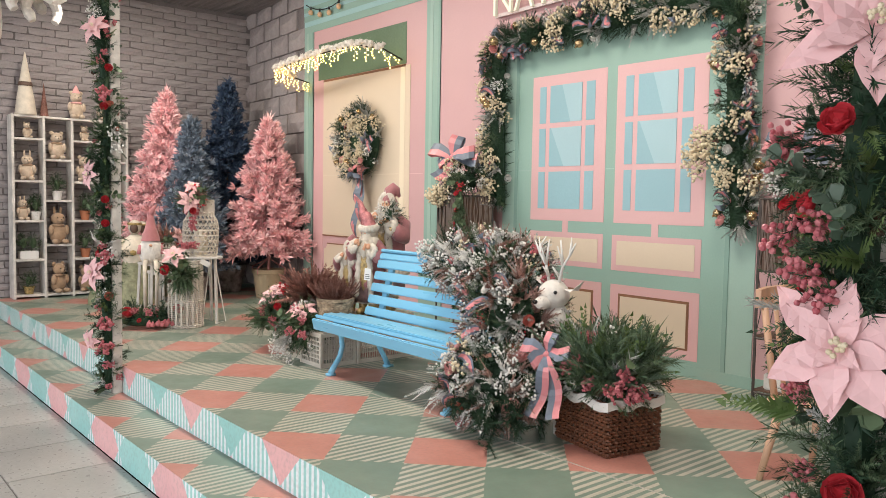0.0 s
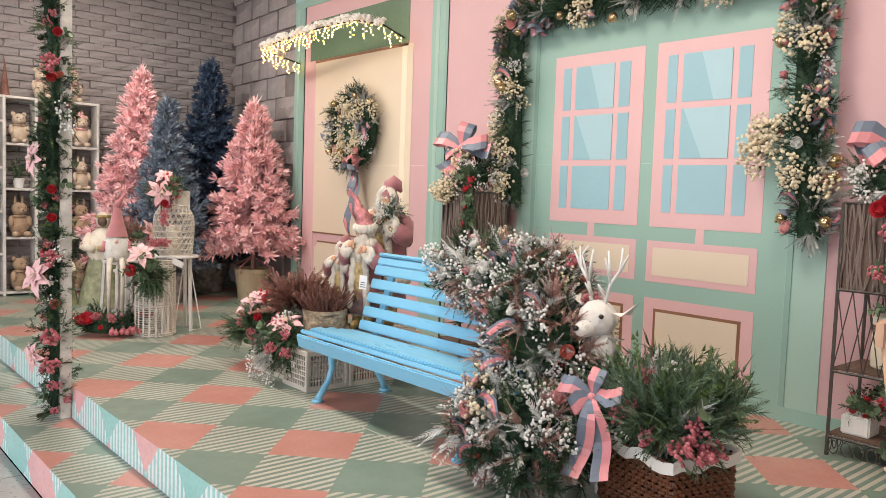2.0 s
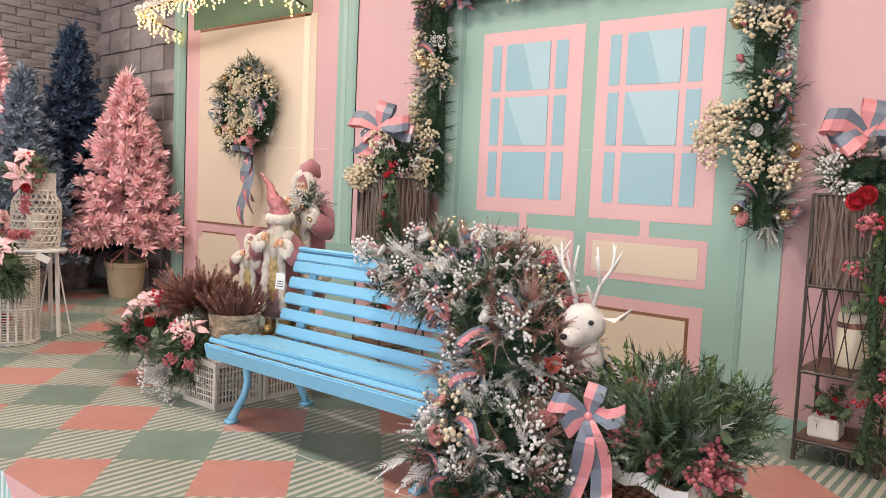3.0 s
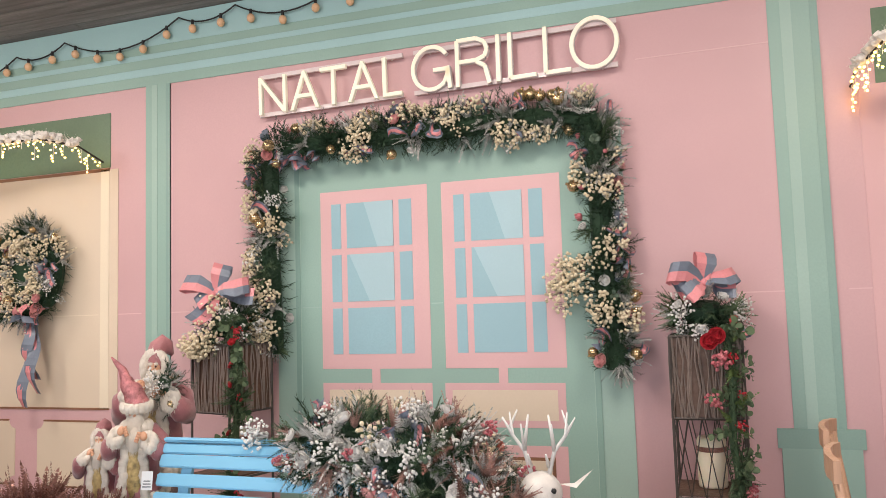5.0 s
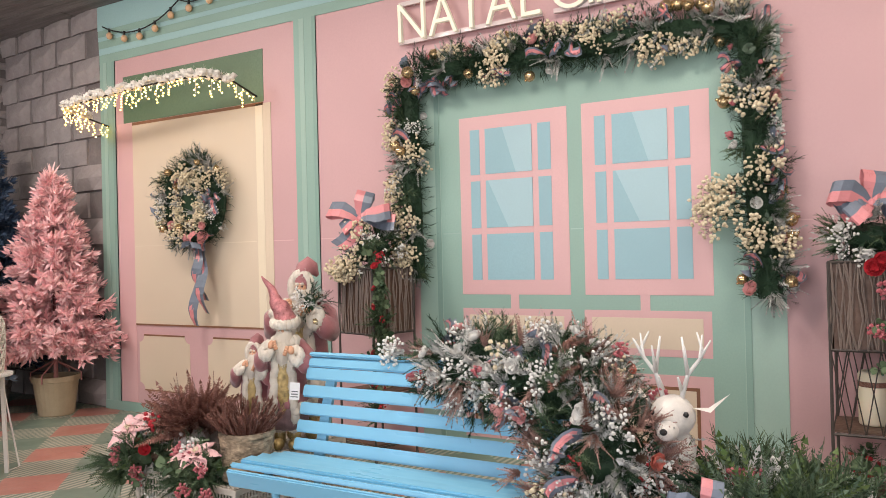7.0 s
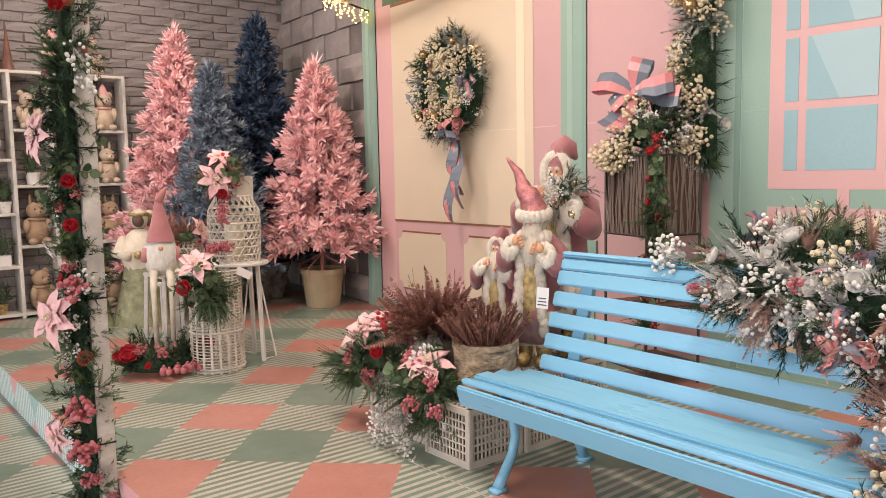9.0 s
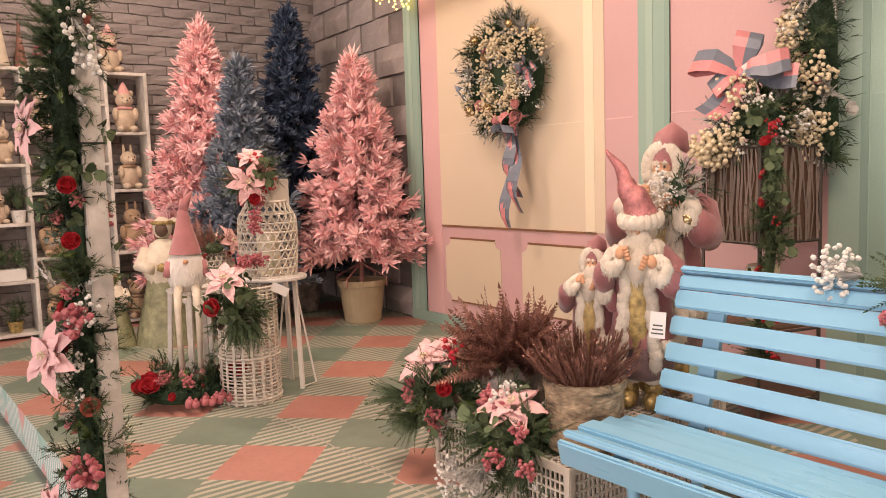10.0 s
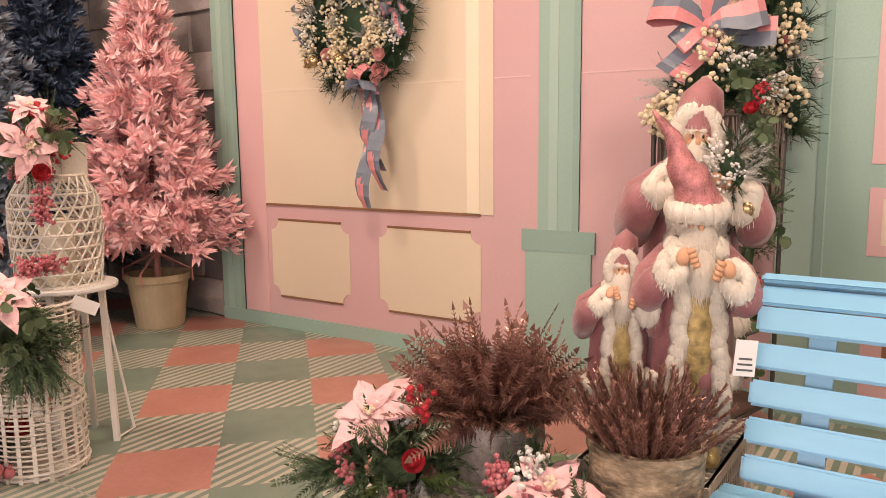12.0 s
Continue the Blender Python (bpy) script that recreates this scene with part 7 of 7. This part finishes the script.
small_plant((centre(1), SY, SHELF_Z[1][2]), 0.30, 308, "red berry sprig in a small glass jar", WHITE_METAL)
plush((centre(1), SY, SHELF_Z[1][1]), 0.42, 309, "tan plush deer in a cubby", TAN_PLUSH, "long", 10)
plush((centre(1), SY, SHELF_Z[1][0]), 0.40, 310, "tan plush bear hugging a cub", TAN_PLUSH, turn=25)
plush((centre(2), SY, SHELF_Z[2][4]), 0.20, 311, "cream plush mouse on a cubby shelf", PLUSH)
plush((centre(2), SY, SHELF_Z[2][3]), 0.34, 312, "cream plush penguin in a cubby", PLUSH, turn=-15)
small_plant((centre(2), SY, SHELF_Z[2][2]), 0.32, 313, "copper sprig in a small pot", TERRACOTTA)
small_plant((centre(2), SY, SHELF_Z[2][1]), 0.30, 314, "small fir in a terracotta pot", TERRACOTTA)
plush((centre(2), SY, SHELF_Z[2][0]), 0.34, 315, "tan plush bear in a cubby", TAN_PLUSH)
plush((centre(3), SY, SHELF_Z[3][3]), 0.38, 316, "cream plush bear with a pink hat in a cubby", PLUSH, hat=True)
plush((centre(3), SY, SHELF_Z[3][2]), 0.36, 317, "tan plush squirrel in a cubby", PLUSH, "long", 10)
plush((centre(3), SY, SHELF_Z[3][1]), 0.40, 318, "dark tan plush deer in a cubby", TAN_PLUSH, "long")
plush((centre(3), SY, SHELF_Z[3][0]), 0.36, 319, "tan plush bear in a cubby", TAN_PLUSH)
TOPZ = Z2 + 2.1785
plush((2.70, SY, TOPZ), 0.36, 320, "plush bear with a pink hat on top of the shelf", PLUSH, hat=True)
plush((3.02, SY, TOPZ), 0.36, 321, "plush bear with a pink hat on top of the shelf", PLUSH, hat=True, turn=15)
# cones on top of the shelf
c = thing("gnome_cone", (2.14, SY, TOPZ), "tall cream gnome cone with a beard", "cone figure")
me = Mesh().lathe([(0, 0), (0.115, 0), (0.118, 0.02), (0.095, 0.2), (0.06, 0.42), (0.03, 0.60), (0.006, 0.74), (0, 0.745)], n=22, wob=0.02)
part("cone", me, CREAM_CLOTH, c, smooth=True)
part("sash", Mesh().lathe([(0.079, 0.34), (0.082, 0.35), (0.076, 0.38), (0.072, 0.39)], n=22), DARK_WOOD, c)
c = thing("glitter_cone", (2.34, SY, TOPZ), "slim copper glitter cone", "cone figure")
part("cone", Mesh().lathe([(0, 0), (0.048, 0), (0.05, 0.01), (0.022, 0.22), (0.002, 0.40)], n=18, wob=0.03), COPPER, c)

# white cotton hanging from the ceiling by the brick wall
c = thing("hanging_cotton", (1.8, 8.6, 3.2), "white cotton wool snow hanging from the ceiling", "cotton snow")
rng = random.Random(331)
me = Mesh()
for k in range(70):
    p = Vector((rng.uniform(-0.55, 0.35), rng.uniform(-0.35, 0.35), 0.55 + rng.uniform(-0.1, 0.4)))
    me.blob(p, rng.uniform(0.08, 0.16), rng.uniform(0.08, 0.16), rng.uniform(0.06, 0.12), 9, 6, wob=0.2, rng=rng)
for x0, y0, ln in ((-0.28, 0.0, 0.85), (-0.40, 0.1, 0.55), (0.05, 0.0, 0.42), (0.30, 0.05, 0.40), (-0.1, -0.1, 0.35), (0.16, 0.1, 0.3)):
    pts = [(x0 + 0.03 * math.sin(i + x0 * 9), y0 + 0.02 * math.cos(i * 1.3), 0.6 - ln * i / 7) for i in range(8)]
    me.tube(pts, [0.09 * (1 - 0.55 * i / 7) * rng.uniform(0.8, 1.2) for i in range(8)], 9)
tagged(part("cotton", me, FUR, c), kind="stuff")
part("cord", Mesh().tube([(0, 0, 0.6), (0, 0, TOP - 3.2)], 0.003, 4), WHITE_METAL, c)

# ---- pieces of walls and ground ----
def brick_mesh(name, w, d, h, mat, seed):
    """A rough-faced block, its face towards -y."""
    rng = random.Random(seed)
    vs, nx, nz = [], 4, 3
    for i in range(nz):
        for k in range(nx):
            edge = i in (0, nz - 1) or k in (0, nx - 1)
            vs.append(((k / (nx - 1) - 0.5) * w + rng.uniform(-0.006, 0.006), (0 if edge else -d * rng.uniform(0.35, 1.0)) - d * 0.4, (i / (nz - 1) - 0.5) * h + rng.uniform(-0.006, 0.006)))
    me = Mesh().add(vs, [(i * nx + k, i * nx + k + 1, (i + 1) * nx + k + 1, (i + 1) * nx + k) for i in range(nz - 1) for k in range(nx - 1)])
    rim = [0, 1, 2, 3, 7, 11, 10, 9, 8, 4]
    n = len(me.v)
    me.v += [(me.v[i][0], 0.012, me.v[i][2]) for i in rim]
    me.f += [(rim[i], n + i, n + (i + 1) % 10, rim[(i + 1) % 10]) for i in range(10)]
    me.s += [0] * 10
    return me.data(name, [mat])


kinds = [brick_mesh("brick", 0.285, 0.020, 0.078, BRICK, s) for s in range(6)]
rest = Mesh()
rng = random.Random(3)
rows = int((TOP - Z2) / 0.088)
count = 0
for r in range(rows):
    z = Z2 + 0.044 + r * 0.088
    x = 5.05 - (0.149 if r % 2 else 0.0)
    while x > XMIN:
        m = pose(x + rng.uniform(-0.008, 0.008), FAR + 0.004, z + rng.uniform(-0.004, 0.004), 0, rng.uniform(-0.8, 0.8), 0)
        if 1.7 < x < 5.1 and count < 300 and z > 2.1:
            ob = new("brick", rng.choice(kinds))
            ob.matrix_world, ob.parent = m, wall_north
            count += 1
        elif x > -1.0:
            src = rng.choice(kinds)
            rest.add([m @ q.co for q in src.vertices], [list(f.vertices) for f in src.polygons])
        x -= 0.298
tagged(part("brickwork", rest, BRICK_FAR, wall_north), kind="stuff")

kinds = [brick_mesh("stone_block", 0.50, 0.05, 0.245, BRICK, s) for s in range(20, 25)]
d = unit((5.12 - WALL - 0.02, FAR + 0.2 - 8.5, 0))
yaw = math.degrees(math.atan2(d.x, d.y))
for r in range(15):
    z = Z2 + 0.135 + r * 0.26
    s = 0.26 + (0.26 if r % 2 else 0.0)
    while s < 1.95:
        ob = new("stone_block", rng.choice(kinds))
        c = Vector((WALL + 0.014, 8.50, z)) + d * s
        # face turned towards the stage
        ob.matrix_world, ob.parent = pose(c.x, c.y, z, 0, 0, -90 - yaw) @ Matrix.Diagonal((rng.uniform(0.9, 1.0), 1, 1, 1)), wall_stone
        s += 0.52

tile = Mesh().box(-0.296, -0.296, -0.012, 0.296, 0.296, 0.0, 0.002).data("tile", [GROUND_TILE])
for i in range(8):
    for k in range(17):
        x, y = EDGE1 - 0.3 - i * 0.6, -0.3 + k * 0.6
        if x > -3.4 and y < FAR:
            ob = new("tile", tile)
            ob.matrix_world, ob.parent = pose(x, y, 0.0), ground
